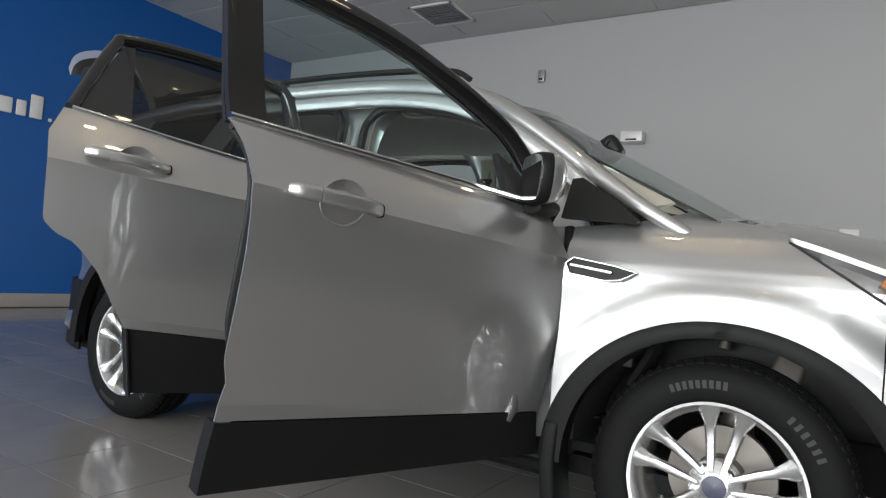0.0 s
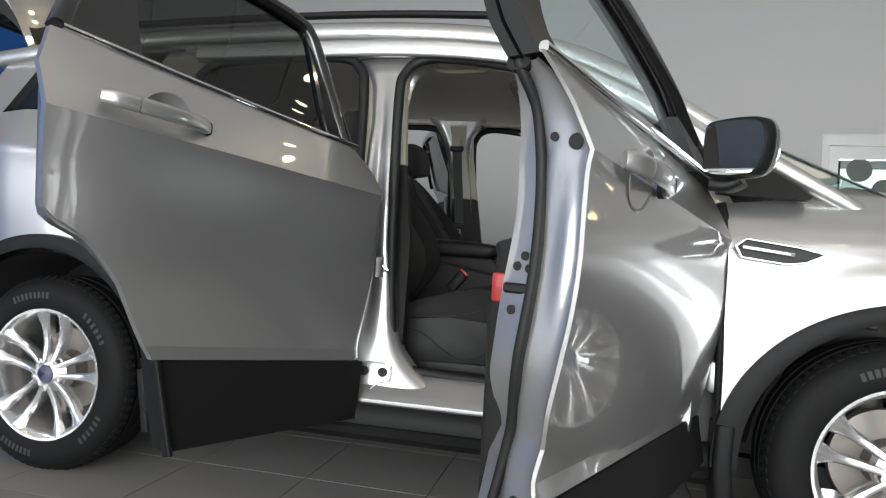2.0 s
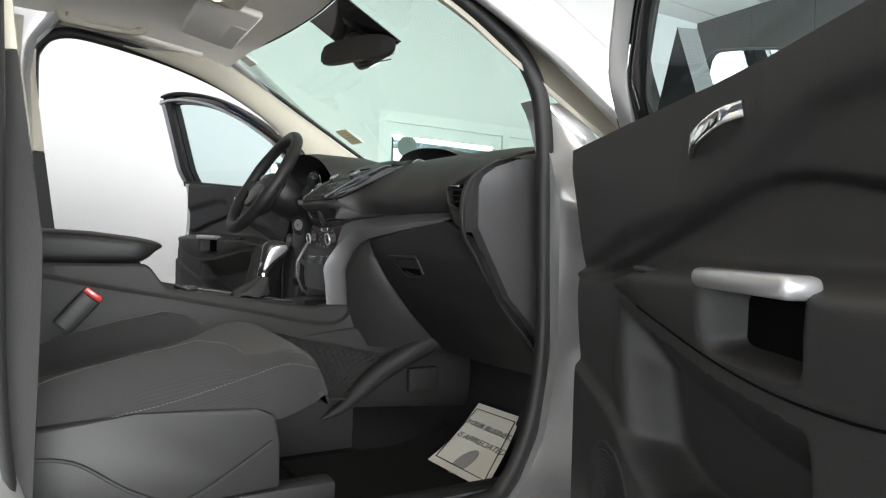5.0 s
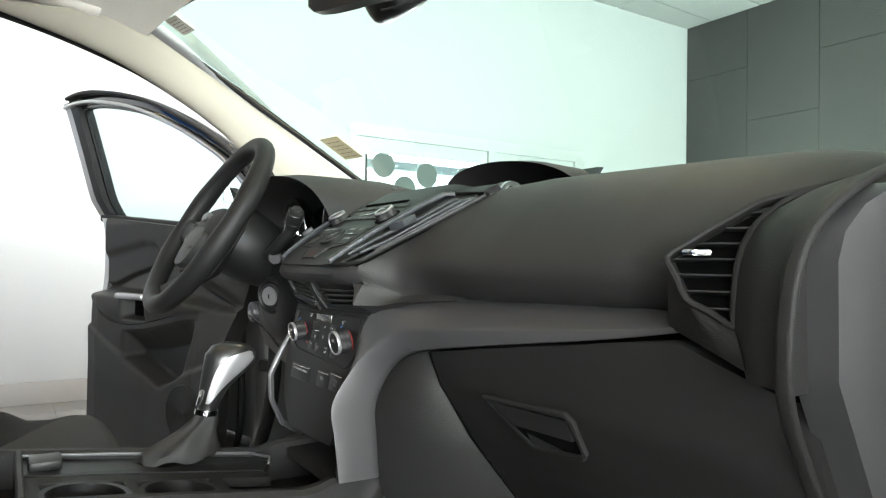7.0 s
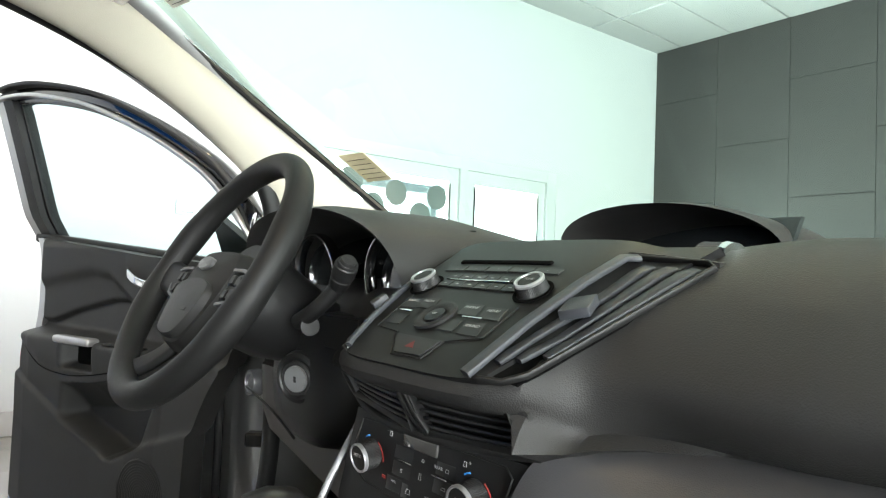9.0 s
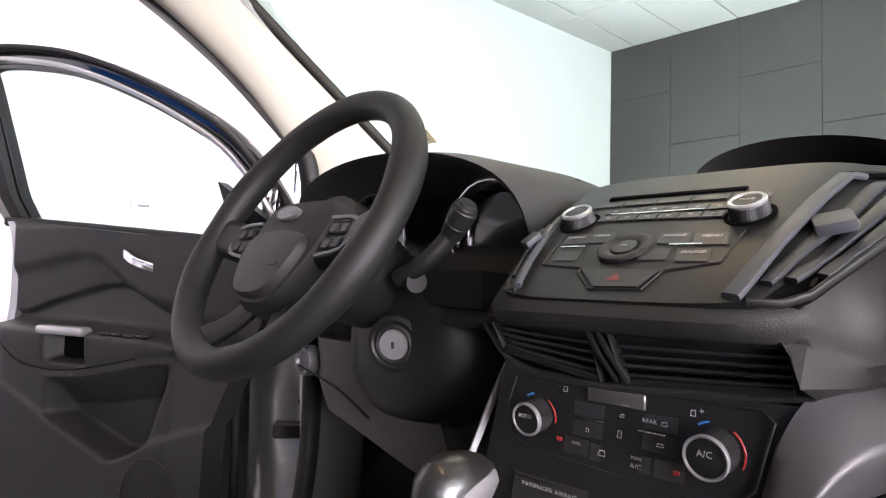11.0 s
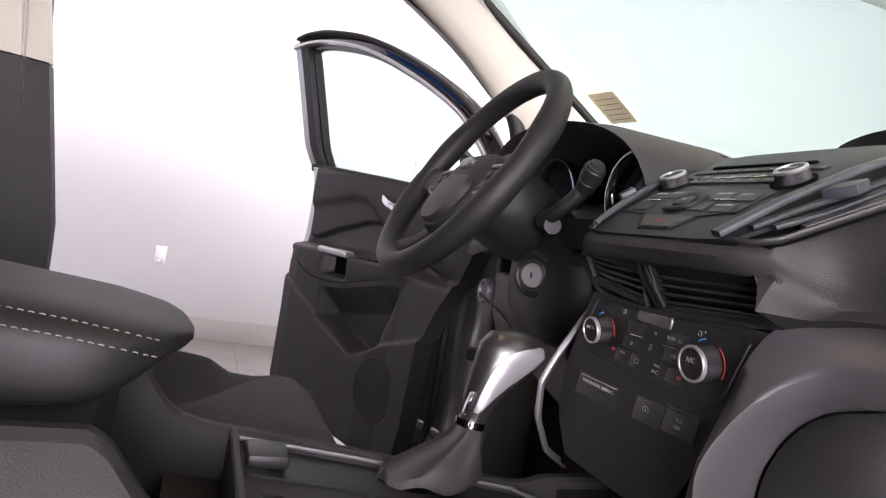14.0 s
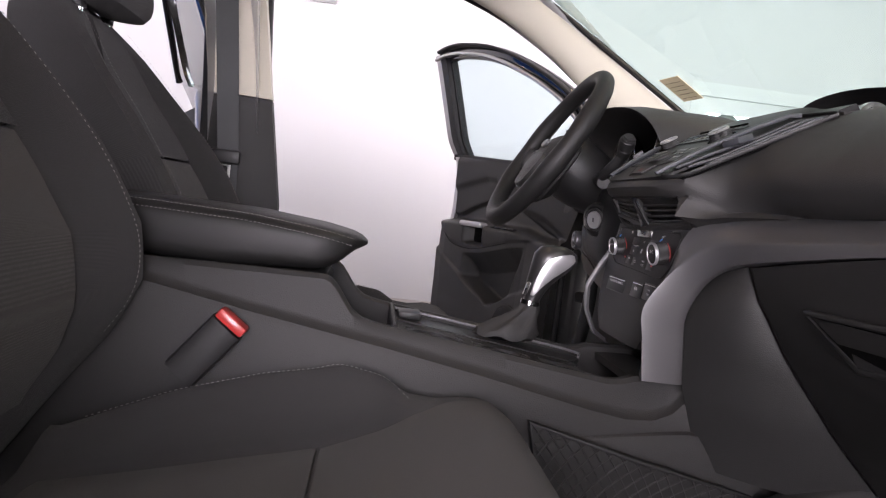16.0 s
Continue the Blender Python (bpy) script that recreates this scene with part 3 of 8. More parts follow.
# -- wheels --
def wheel(x, flip):
    m = (FLIP if flip else Matrix()) @ Matrix.Translation((x, -0.785, 0.338)) @ turned(90).to_4x4()
    # local z points out of the car, local x back to front
    b = B()
    lathe(b, [(0.05, -0.06), (0.148, -0.06), (0.15, -0.045), (0.148, -0.03), (0.07, -0.025), (0.065, 0.03), (0.05, 0.03)], m, 40)
    w = part("wheel", b, IRON, car, "brake disc and hub behind the spokes")
    b = B()
    prof = [(0.226, 0.098), (0.233, 0.112), (0.245, 0.119), (0.285, 0.119), (0.312, 0.113), (0.328, 0.1), (0.3405, 0.083), (0.344, 0.07), (0.344, 0.052), (0.336, 0.05), (0.336, 0.042), (0.3455, 0.04), (0.3455, 0.008), (0.337, 0.006), (0.337, -0.006), (0.3455, -0.008), (0.3455, -0.04), (0.336, -0.042), (0.336, -0.05), (0.344, -0.052), (0.344, -0.07), (0.3405, -0.083), (0.328, -0.1), (0.285, -0.119), (0.245, -0.119), (0.226, -0.098)]
    rings = [[m @ Vector((r * math.cos(2 * math.pi * k / 96), r * math.sin(2 * math.pi * k / 96), h)) for k in range(96)] for r, h in prof]
    loft(b, rings, closed=True)
    part("tyre", b, TYRE, w, "black road tyre with worn raised marks")
    b = B()
    for k in range(72):  # shoulder blocks
        a = 2 * math.pi * k / 72
        rbox(b, m @ Vector((0.3385 * math.cos(a), 0.3385 * math.sin(a), 0.078)), (0.011, 0.019, 0.03), 0.002, 1, (m @ pose(0, 0, 0, 0, -28, math.degrees(a))).to_3x3())
    tagged(part("tread_shoulder", b, TYRE, w), "square tread blocks on the tyre shoulder", kind="stuff")
    b = B()
    for a0, n, r0, w0 in ((100, 9, 0.281, 3.6), (38, 6, 0.281, 4.6), (-110, 8, 0.278, 3.6), (-40, 6, 0.278, 4.4)):  # raised marks in place of the maker's words
        for k in range(n):
            a = radians(a0 - w0 * (k - n / 2))
            rbox(b, m @ Vector((r0 * math.cos(a), r0 * math.sin(a), 0.1195)), (0.022, 0.011, 0.002), 0, 1, (m @ pose(0, 0, 0, 0, 0, math.degrees(a))).to_3x3())
    tagged(part("sidewall_marking", b, SIDEWALL, w), "raised grey marks on the tyre sidewall", kind="stuff")
    b = B()
    lathe(b, [(0.20, -0.09), (0.217, -0.09), (0.21, 0.06), (0.219, 0.092), (0.241, 0.097), (0.246, 0.106), (0.239, 0.112), (0.224, 0.110), (0.215, 0.098), (0.204, 0.07), (0.20, 0.05)], m, 64)
    part("rim", b, ALLOY, w, "bright alloy rim")
    for k in range(5):
        for s in (-1, 1):
            b = B()
            a0 = 85 + 72 * k
            rings = []
            for i in range(9):
                t = i / 8
                r = lerp(0.045, 0.221, t)
                ang = radians(a0) + s * math.asin(lerp(0.017, 0.047, t) / r)
                c = Vector((r * math.cos(ang), r * math.sin(ang), lerp(0.088, 0.1, t) - 0.016 * math.sin(math.pi * t)))
                along = Vector((math.cos(ang), math.sin(ang), 0))
                side = Vector((-math.sin(ang), math.cos(ang), 0))
                wd = 0.0115 + 0.006 * t + 0.016 * max(0, t - 0.72) / 0.28
                rings.append([m @ (c + side * p + Vector((0, 0, q))) for p, q in ((-wd, -0.004), (-wd * 0.62, 0.005), (0, 0.0075), (wd * 0.62, 0.005), (wd, -0.004), (wd * 0.7, -0.032), (-wd * 0.7, -0.032))])
            loft(b, rings)
            part("spoke", b, ALLOY, w)
    b = B()
    lathe(b, [(0.0001, 0.03), (0.068, 0.03), (0.07, 0.075), (0.058, 0.084), (0.04, 0.09), (0.034, 0.094), (0.0001, 0.094)], m, 32)
    part("hub", b, ALLOY, w)
    b = B()
    lathe(b, [(0.0001, 0.093), (0.033, 0.093), (0.031, 0.098), (0.0001, 0.1)], m, 28)
    part("centre_cap", b, BLUE, w, "dark blue oval centre cap")
    for k in range(5):
        a = radians(85 + 72 * k + 36)
        b = B()
        lathe(b, [(0.0001, 0.06), (0.0125, 0.06), (0.0125, 0.088), (0.009, 0.095), (0.0001, 0.096)], m @ Matrix.Translation((0.054 * math.cos(a), 0.054 * math.sin(a), 0)), 6)
        part("lug_nut", b, CHROME, w)


for x in (0.0, -2.69):
    for flip in (False, True):
        wheel(x, flip)


# -- fixed body panels --
def arch_at(cx, rx, rz, x):
    k = (x - cx) / rx
    return 0.335 + rz * math.sqrt(max(0.0, 1 - k * k))


WINGTOP = table([(-0.47, 1.035), (-0.3, 1.055), (-0.14, 1.10), (0.05, 1.065), (0.2, 1.02), (0.36, 0.965), (0.5, 0.915), (0.8, 0.80), (0.95, 0.70)])


def front_fender(xf):
    # wing: from the arch up to the bonnet line
    top = WINGTOP
    roll = table([(0.80, 0.004), (0.86, 0.0), (0.9, 0.002), (0.93, 0.009), (0.97, 0.028), (1.02, 0.062), (1.06, 0.1), (1.11, 0.16)])

    lampedge = table([(0.855, 0.39), (0.876, 0.356), (0.974, 0.204), (1.02, 0.133), (1.1, 0.133)])

    def f(u, v):
        x = lerp(-0.468, 0.36, u)
        lo = max(0.40, arch_at(0, 0.462, 0.43, x))
        if x < -0.458:
            lo = 0.40
        z = lerp(lo, top(x), v)
        x = min(x, lampedge(z))
        flare = 0.024 / (1 + math.exp((math.hypot(x / 0.49, (z - 0.335) / 0.455) - 1.19) / 0.035))
        return Vector((x, -(half(x) - 0.012 - (roll(z) if z > 0.8 else 0.004 + 0.02 * (0.8 - z)) + flare), z))

    b = B()
    patch(b, f, 64, 44, (0, 0.012, 0))
    fd = part("front_fender", b, PAINT, car, "silver front wing", xf)
    # black arch band
    b = B()
    rings = []
    for k in range(49):
        a = math.pi * k / 48
        c, s = math.cos(a), math.sin(a)
        y = -(half(0.49 * c) + 0.008)
        po, pi = Vector((0.49 * c, y, 0.335 + 0.455 * s)), Vector((0.422 * c, y - 0.004, 0.335 + 0.409 * s))
        mid = (po + pi) / 2
        rings.append([po + Vector((0, 0.03, 0)), po, mid + Vector((0, -0.008, 0)), pi, pi + Vector((0, 0.05, 0))])
    rings = [[Vector((p.x, p.y, 0.2)) for p in rings[0]]] + rings + [[Vector((p.x, p.y, 0.32)) for p in rings[-1]]]
    loft(b, rings)
    part("arch_cladding", b, CLAD, fd, "black plastic wheel arch trim", xf)
    b = B()  # wheel housing
    rings = [[Vector((0.455 * math.cos(math.pi * k / 24), y, 0.3 + 0.44 * math.sin(math.pi * k / 24))) for k in range(25)] for y in (-0.90, -0.45)]
    loft(b, rings, cap=False, ring_closed=False)
    prism(b, [(0.455 * math.cos(math.pi * k / 24), -0.45, 0.3 + 0.44 * math.sin(math.pi * k / 24)) for k in range(25)], (0, 0.02, 0))
    part("wheel_housing", b, CARPET, fd, "", xf)
    b = B()
    tube(b, [(0.02, -0.56, 0.36), (-0.02, -0.54, 0.72)], circle(0.05, 14), (0, 1, 0))
    tube(b, [(0.13, -0.60, 0.62), (0.17, -0.56, 0.74)], rect(0.09, 0.05), (0, 1, 0))
    tube(b, [(-0.03, -0.68, 0.70), (-0.02, -0.66, 0.78)], circle(0.018, 10), (0, 1, 0))
    part("suspension_strut", b, IRON, fd, "", xf)
    b = B()  # mud flap
    tube(b, curve([(-0.455, -0.88, 0.43), (-0.46, -0.885, 0.33), (-0.45, -0.88, 0.22), (-0.445, -0.875, 0.17)], 4), rect(0.05, 0.14, 0.3), (0, 1, 0))
    part("mud_flap", b, CLAD, fd, "black plastic splash guard", xf)
    b = B()
    tube(b, curve([(-0.462, -0.882, 0.41), (-0.466, -0.882, 0.55), (-0.466, -0.88, 0.75), (-0.466, -0.878, 0.88), (-0.47, -0.872, 0.95), (-0.485, -0.845, 1.03)], 5), rect(0.03, 0.03, 0.3), (0, 1, 0))
    part("wing_rear_seal", b, CLAD, fd, "dark rubber strip behind the wing", xf)
    # vent ornament
    b = B()
    y = -0.935
    ring = [(-0.43, 0.935), (-0.455, 0.915), (-0.44, 0.885), (-0.33, 0.872), (-0.285, 0.878), (-0.24, 0.902), (-0.30, 0.917)]
    tube(b, [(x, y - 0.001, z) for x, z in ring], rect(0.0065, 0.008, 0.35, 2), (0, 1, 0), closed=True)
    part("vent_surround", b, CHROME, fd, "bright chrome vent surround", xf)
    b = B()
    prism(b, [(x, y + 0.006, z) for x, z in ring], (0, 0.012, 0))
    part("vent_mesh", b, BLACKPLASTIC, fd, "", xf)
    b = B()
    rbox(b, (-0.375, y - 0.004, 0.905), (0.13, 0.008, 0.011), 0.003, 2, turned(0, 7, 0))
    part("vent_blade", b, CHROME, fd, "", xf)
    # headlamp and bumper corner
    b = B()

    def lamp(u, v):
        x = lerp(0.135, 0.74, u)
        z = lerp(table([(0.133, 1.02), (0.204, 0.974), (0.356, 0.876), (0.5, 0.80), (0.74, 0.72)])(x), top(x) - 0.003, v)
        return Vector((x, -(half(x) - 0.014 - (roll(z) if z > 0.8 else 0.004)), z))

    patch(b, lamp, 24, 6, (0, 0.004, 0))
    hd = part("headlamp", b, CLEAR, car, "clear headlamp lens over a bright reflector", xf)
    b = B()
    patch(b, lambda u, v: lamp(u, v) + Vector((0, 0.05, -0.004)), 24, 6)
    part("reflector", b, HOUSING, hd, "", xf)
    b = B()
    tube(b, [lamp(k / 20, 0.0) + Vector((0, -0.001, 0)) for k in range(21)], circle(0.004, 6), (0, 1, 0))
    part("lamp_seal", b, RUBBER, hd, "", xf)
    b = B()
    rbox(b, (0.39, -0.85, 0.915), (0.09, 0.02, 0.03), 0.008, 2, turned(0, 25, -10))
    part("indicator", b, ORANGE, hd, "orange turn signal", xf)

    def bump(u, v):
        x = lerp(0.365, 1.0, u)
        lo, hi = max(0.22, arch_at(0, 0.47, 0.43, x) if x < 0.47 else 0.22), lerp(0.92, 0.62, min(1, (x - 0.36) / 0.25))
        z = lerp(lo, hi, v)
        return Vector((x, -(half(x) - 0.012 - 0.02 * abs(z - 0.6)), z))

    b = B()
    patch(b, bump, 30, 14, (0, 0.01, 0))
    part("bumper", b, PAINT, car, "silver front bumper corner", xf)


both(front_fender)


def bonnet():
    edge = table([(-0.14, 0.772), (0.05, 0.80), (0.2, 0.825), (0.36, 0.835), (0.5, 0.80), (0.8, 0.68), (0.95, 0.5)])
    mid = table([(-0.14, 1.125), (0.1, 1.115), (0.3, 1.08), (0.5, 1.03), (0.7, 0.95), (0.85, 0.85), (0.95, 0.76)])

    def f(u, v):
        x, k = lerp(-0.14, 0.95, u), 2 * v - 1
        z = lerp(mid(x) - 0.01, WINGTOP(x) - 0.004, abs(k) ** 3.2) + 0.010 * math.exp(-(((abs(k) - 0.62) / 0.12) ** 2))
        return Vector((x + 0.10 * (1 - k * k) * (1 if u < 0.2 else 1 - 0 * u), k * edge(x), z))

    b = B()
    patch(b, f, 30, 36, (0, 0, -0.015))
    part("bonnet", b, PAINT, car, "long silver bonnet")
    b = B()
    patch(b, lambda u, v: Vector((lerp(-0.10, 0.02, u) + 0.10 * (1 - (2 * v - 1) ** 2), (2 * v - 1) * 0.76, 1.065 + 0.02 * u)), 4, 20, (0, 0, -0.02))
    part("cowl_panel", b, BLACKPLASTIC, car)
    b = B()
    rbox(b, (0.3, 0, 0.72), (1.1, 1.2, 0.5), 0.05, 2)
    part("engine_block", b, BLACKPLASTIC, car)
    b = B()
    patch(b, lambda u, v: Vector((0.95 + 0.03 * math.sin(math.pi * v), lerp(-0.5, 0.5, u), lerp(0.22, 0.78, v))), 8, 8, (-0.03, 0, 0))
    part("grille", b, BLACKPLASTIC, car)


bonnet()

# windscreen: edge and crown
WS = lambda u, v: Vector((lerp(lerp(-0.038, -0.933, v), lerp(0.10, -0.80, v), 1 - (2 * u - 1) ** 2), (2 * u - 1) * lerp(0.808, 0.623, v), lerp(1.068, 1.512, v) + 0.035 * v * (1 - (2 * u - 1) ** 2)))
b = B()
patch(b, WS, 28, 14)
ws = part("windscreen", b, SHIELD, car, "large greenish tinted windscreen")
for u0, u1 in ((0.0, 0.016), (0.984, 1.0)):
    b = B()
    patch(b, lambda u, v: WS(lerp(u0, u1, u), v) + Vector((-0.002, 0, -0.003)), 2, 14, (-0.0015, 0, -0.0015))
    part("frit_band", b, PIANO, ws)
ws.visible_shadow = False
b = B()  # dark printed border
for pts in ([WS(0.005, k / 20) for k in range(21)], [WS(0.995, k / 20) for k in range(21)], [WS(k / 30, 0.995) for k in range(31)], [WS(k / 30, 0.01) for k in range(31)]):
    tube(b, [p + Vector((-0.004, 0, -0.004)) for p in pts], rect(0.009, 0.006, 0.3, 1), (-0.5, 0, 0.8))
part("glass_border", b, RUBBER, ws)


def side_frame(xf):
    """A-pillar, roof rail, B-pillar, sill and quarter panel of the right side."""
    # roof rail and A-pillar as one swept section
    line = curve([(-0.02, -0.80, 0.97), (-0.19, -0.825, 1.06), (-0.36, -0.80, 1.165), (-0.55, -0.75, 1.295), (-0.75, -0.695, 1.425), (-0.95, -0.63, 1.525), (-1.2, -0.617, 1.585), (-1.6, -0.612, 1.612), (-2.2, -0.61, 1.612), (-2.8, -0.61, 1.585), (-3.25, -0.60, 1.54)], 8)
    b = B()
    tube(b, line, rect(0.085, 0.075, 0.42, 4), (0, 0, 1), scale=table([(0, 0.5), (0.2, 0.7), (0.45, 1.0)]))
    rail = part("roof_side", b, PAINT, car, "silver pillar and roof edge", xf)
    inner = curve([(-0.44, -0.80, 1.15), (-0.62, -0.77, 1.28), (-0.8, -0.725, 1.39), (-1.0, -0.695, 1.475), (-1.2, -0.68, 1.52), (-1.55, -0.665, 1.545), (-2.3, -0.66, 1.54)], 8)
    b = B()
    tube(b, inner, rect(0.03, 0.06, 0.4, 3), (0, 0, 1))
    part("roof_flange", b, PAINT, rail, "", xf)
    b = B()
    tube(b, curve([(-1.05, -0.60, 1.625), (-1.12, -0.60, 1.66), (-1.3, -0.60, 1.678), (-1.8, -0.6, 1.69), (-2.6, -0.6, 1.675), (-2.95, -0.6, 1.65), (-3.05, -0.6, 1.60)], 6), rect(0.034, 0.022, 0.4), (0, 0, 1))
    part("roof_rail", b, CLAD, car, "black roof rail", xf)
    # B pillar
    yb = table([(0.35, 0.82), (0.42, 0.80), (0.6, 0.765), (0.8, 0.752), (1.0, 0.745), (1.2, 0.70), (1.35, 0.655), (1.55, 0.60)])
    fr = table([(0.36, -1.20), (0.42, -1.30), (0.46, -1.37), (0.52, -1.425), (0.6, -1.452), (0.72, -1.465), (0.8, -1.472), (0.86, -1.48), (1.05, -1.487), (1.35, -1.50), (1.45, -1.49), (1.50, -1.45), (1.55, -1.40)])
    rr = table([(0.36, -1.80), (0.42, -1.74), (0.46, -1.70), (0.52, -1.665), (0.62, -1.64), (0.72, -1.615), (0.8, -1.605), (1.0, -1.60), (1.3, -1.61), (1.42, -1.63), (1.5, -1.67), (1.55, -1.72)])
    wave = table([(0.36, 0), (0.5, 0.2), (0.62, 0.5), (0.75, 0.95), (0.95, 1), (1.15, 0.7), (1.3, 0.3), (1.5, 0)])

    def f(u, v):
        z = lerp(0.36, 1.56, v)
        groove = 0.028 * wave(z) * math.exp(-(((u - 0.52 + 0.1 * (0.7 - z)) / 0.16) ** 2))
        edge = 0.03 * (abs(2 * u - 1) ** 6)
        return Vector((lerp(fr(z), rr(z), u), -yb(z) + groove + edge, z))

    b = B()
    patch(b, f, 28, 46, (0, 0.05, 0))
    bp = part("b_pillar", b, PAINT, car, "bare silver door pillar with pressed ribs", xf)
    b = B()
    tube(b, [(-1.507, -0.752, 0.80), (-1.485, -0.792, 0.797), (-1.475, -0.792, 0.783), (-1.50, -0.752, 0.775)], circle(0.005, 8), (0, 0, 1))
    rbox(b, (-1.512, -0.752, 0.788), (0.03, 0.008, 0.07), 0.003, 1)
    part("door_striker", b, CHROME, bp, "small steel door latch striker", xf)
    for x, z in ((-1.467, 0.452), (-1.53, 0.452)):
        b = B()
        lathe(b, [(0.0001, 0), (0.015, 0), (0.015, 0.006), (0.0001, 0.006)], Matrix.Translation((x, -yb(z) - 0.002 + 0.0, z)) @ turned(90).to_4x4(), 16)
        part("pillar_plug", b, RUBBER, bp, "", xf)
    b = B()
    tube(b, [(-1.44, -0.80, 0.475), (-1.48, -0.795, 0.482), (-1.57, -0.795, 0.475), (-1.62, -0.80, 0.44), (-1.62, -0.815, 0.40), (-1.50, -0.815, 0.395), (-1.48, -0.812, 0.42), (-1.44, -0.81, 0.43)], circle(0.0035, 6), (0, 1, 0), closed=True)
    part("pressed_edge", b, PAINT, bp, "", xf)
    for z in (0.62, 1.02):
        b = B()
        rbox(b, (-1.587, -0.797, z), (0.05, 0.06, 0.075), 0.012, 2)
        part("door_hinge", b, PAINT, bp, "", xf)
    # sill and black rocker
    b = B()
    sec = [(-0.70, 0.445), (-0.735, 0.452), (-0.77, 0.44), (-0.79, 0.415), (-0.825, 0.395), (-0.845, 0.372), (-0.845, 0.36), (-0.72, 0.35)]
    xs = [lerp(-0.46, -2.3, k / 40) for k in range(41)]
    loft(b, [[Vector((x, y, z)) for y, z in sec] for x in xs])
    part("sill", b, PAINT, car, "silver door sill", xf)
    b = B()
    sec = [(-0.78, 0.362), (-0.862, 0.362), (-0.876, 0.35), (-0.885, 0.318), (-0.885, 0.302), (-0.878, 0.297), (-0.885, 0.29), (-0.88, 0.268), (-0.84, 0.24), (-0.76, 0.23)]
    loft(b, [[Vector((x, y, z)) for y, z in sec] for x in [lerp(-0.47, -2.27, k / 30) for k in range(31)]])
    part("rocker_cladding", b, CLAD, car, "black ribbed plastic rocker panel", xf)
    # A-post below the screen, seen inside the door opening
    b = B()

    def ap(u, v):
        z = lerp(0.36, 1.19, v)
        return Vector((lerp(table([(0.36, -0.78), (0.45, -0.67), (0.55, -0.615), (0.7, -0.59), (1.0, -0.60), (1.16, -0.615), (1.22, -0.64), (1.30, -0.71)])(z), table([(0.36, -0.44), (1.05, -0.44), (1.16, -0.53), (1.30, -0.69)])(z), u), -(0.77 + 0.05 * u ** 3 * (1 if z < 1 else 0.5)) + 0.05 * max(0, z - 1.0) / 0.16 + 0.02 * math.sin(math.pi * u) * math.sin(6 * z), z))

    patch(b, ap, 14, 40, (0, 0.04, 0))
    apo = part("hinge_post", b, PAINT, car, "silver hinge post in the door opening", xf)
    for z in (0.55, 0.92):
        b = B()
        rbox(b, (-0.468, -0.85, z), (0.06, 0.07, 0.09), 0.012, 2)
        part("door_hinge", b, PAINT, apo, "", xf)
    b = B()
    rbox(b, (-0.52, -0.83, 0.72), (0.16, 0.03, 0.03), 0.004, 1, turned(0, 0, 40))
    part("check_strap", b, BLACKPLASTIC, apo, "", xf)
    # quarter panel
    top = table([(-2.2, 1.25), (-2.45, 1.275), (-2.9, 1.29), (-3.3, 1.24), (-3.5, 1.15)])

    def q(u, v):
        x = lerp(-2.36, -3.6, u)
        lo = max(0.36, arch_at(-2.69, 0.50, 0.475, x))
        z = lerp(lo, top(x), v)
        flare = 0.025 * math.exp(-max(0.0, math.hypot((x + 2.69) / 0.52, (z - 0.335) / 0.5) - 1) * 6)
        return Vector((x, -(skin(x, z) - 0.012 + flare), z))

    b = B()
    patch(b, q, 44, 26, (0, 0.012, 0))
    qp = part("rear_quarter", b, PAINT, car, "silver rear quarter panel", xf)
    b = B()
    rings = []
    for k in range(49):
        a = math.pi * k / 48
        c, s = math.cos(a), math.sin(a)
        y = -(half(-2.69 + 0.5 * c) + 0.008)
        po, pi = Vector((-2.69 + 0.515 * c, y, 0.335 + 0.498 * s)), Vector((-2.69 + 0.45 * c, y - 0.004, 0.335 + 0.45 * s))
        rings.append([po + Vector((0, 0.03, 0)), po, (po + pi) / 2 + Vector((0, -0.006, 0)), pi, pi + Vector((0, 0.05, 0))])
    rings = [[Vector((p.x, p.y, 0.27)) for p in rings[0]]] + rings + [[Vector((p.x, p.y, 0.3)) for p in rings[-1]]]
    loft(b, rings)
    part("arch_cladding", b, CLAD, qp, "black plastic wheel arch trim", xf)
    b = B()
    loft(b, [[Vector((-2.69 + 0.49 * math.cos(math.pi * k / 24), y, 0.3 + 0.47 * math.sin(math.pi * k / 24))) for k in range(25)] for y in (-0.89, -0.48)], cap=False, ring_closed=False)
    prism(b, [(-2.69 + 0.49 * math.cos(math.pi * k / 24), -0.48, 0.3 + 0.47 * math.sin(math.pi * k / 24)) for k in range(25)], (0, 0.02, 0))
    part("wheel_housing", b, CARPET, qp, "", xf)
    b = B()
    tube(b, curve([(-2.27, -0.87, 0.40), (-2.25, -0.875, 0.3), (-2.235, -0.875, 0.2)], 4), rect(0.03, 0.12, 0.3), (0, 1, 0))
    part("mud_flap", b, CLAD, qp, "", xf)

    def rb(u, v):
        x = lerp(-3.14, -3.68, u)
        z = lerp(0.26, 0.62, v)
        return Vector((x, -(half(max(x, -3.6)) - 0.02 - 0.1 * max(0, -3.6 - x) / 0.08), z))

    b = B()
    patch(b, rb, 10, 6, (0, 0.015, 0))
    part("rear_bumper", b, CLAD, car, "black lower rear bumper", xf)
    b = B()

    def tl(u, v):
        x = lerp(-2.98, -3.5, u)
        z = lerp(lerp(1.16, 1.02, u), lerp(1.215, 1.2, u), v)
        return Vector((x, -(skin(x, z) + 0.012 - 0.02 * u), z))

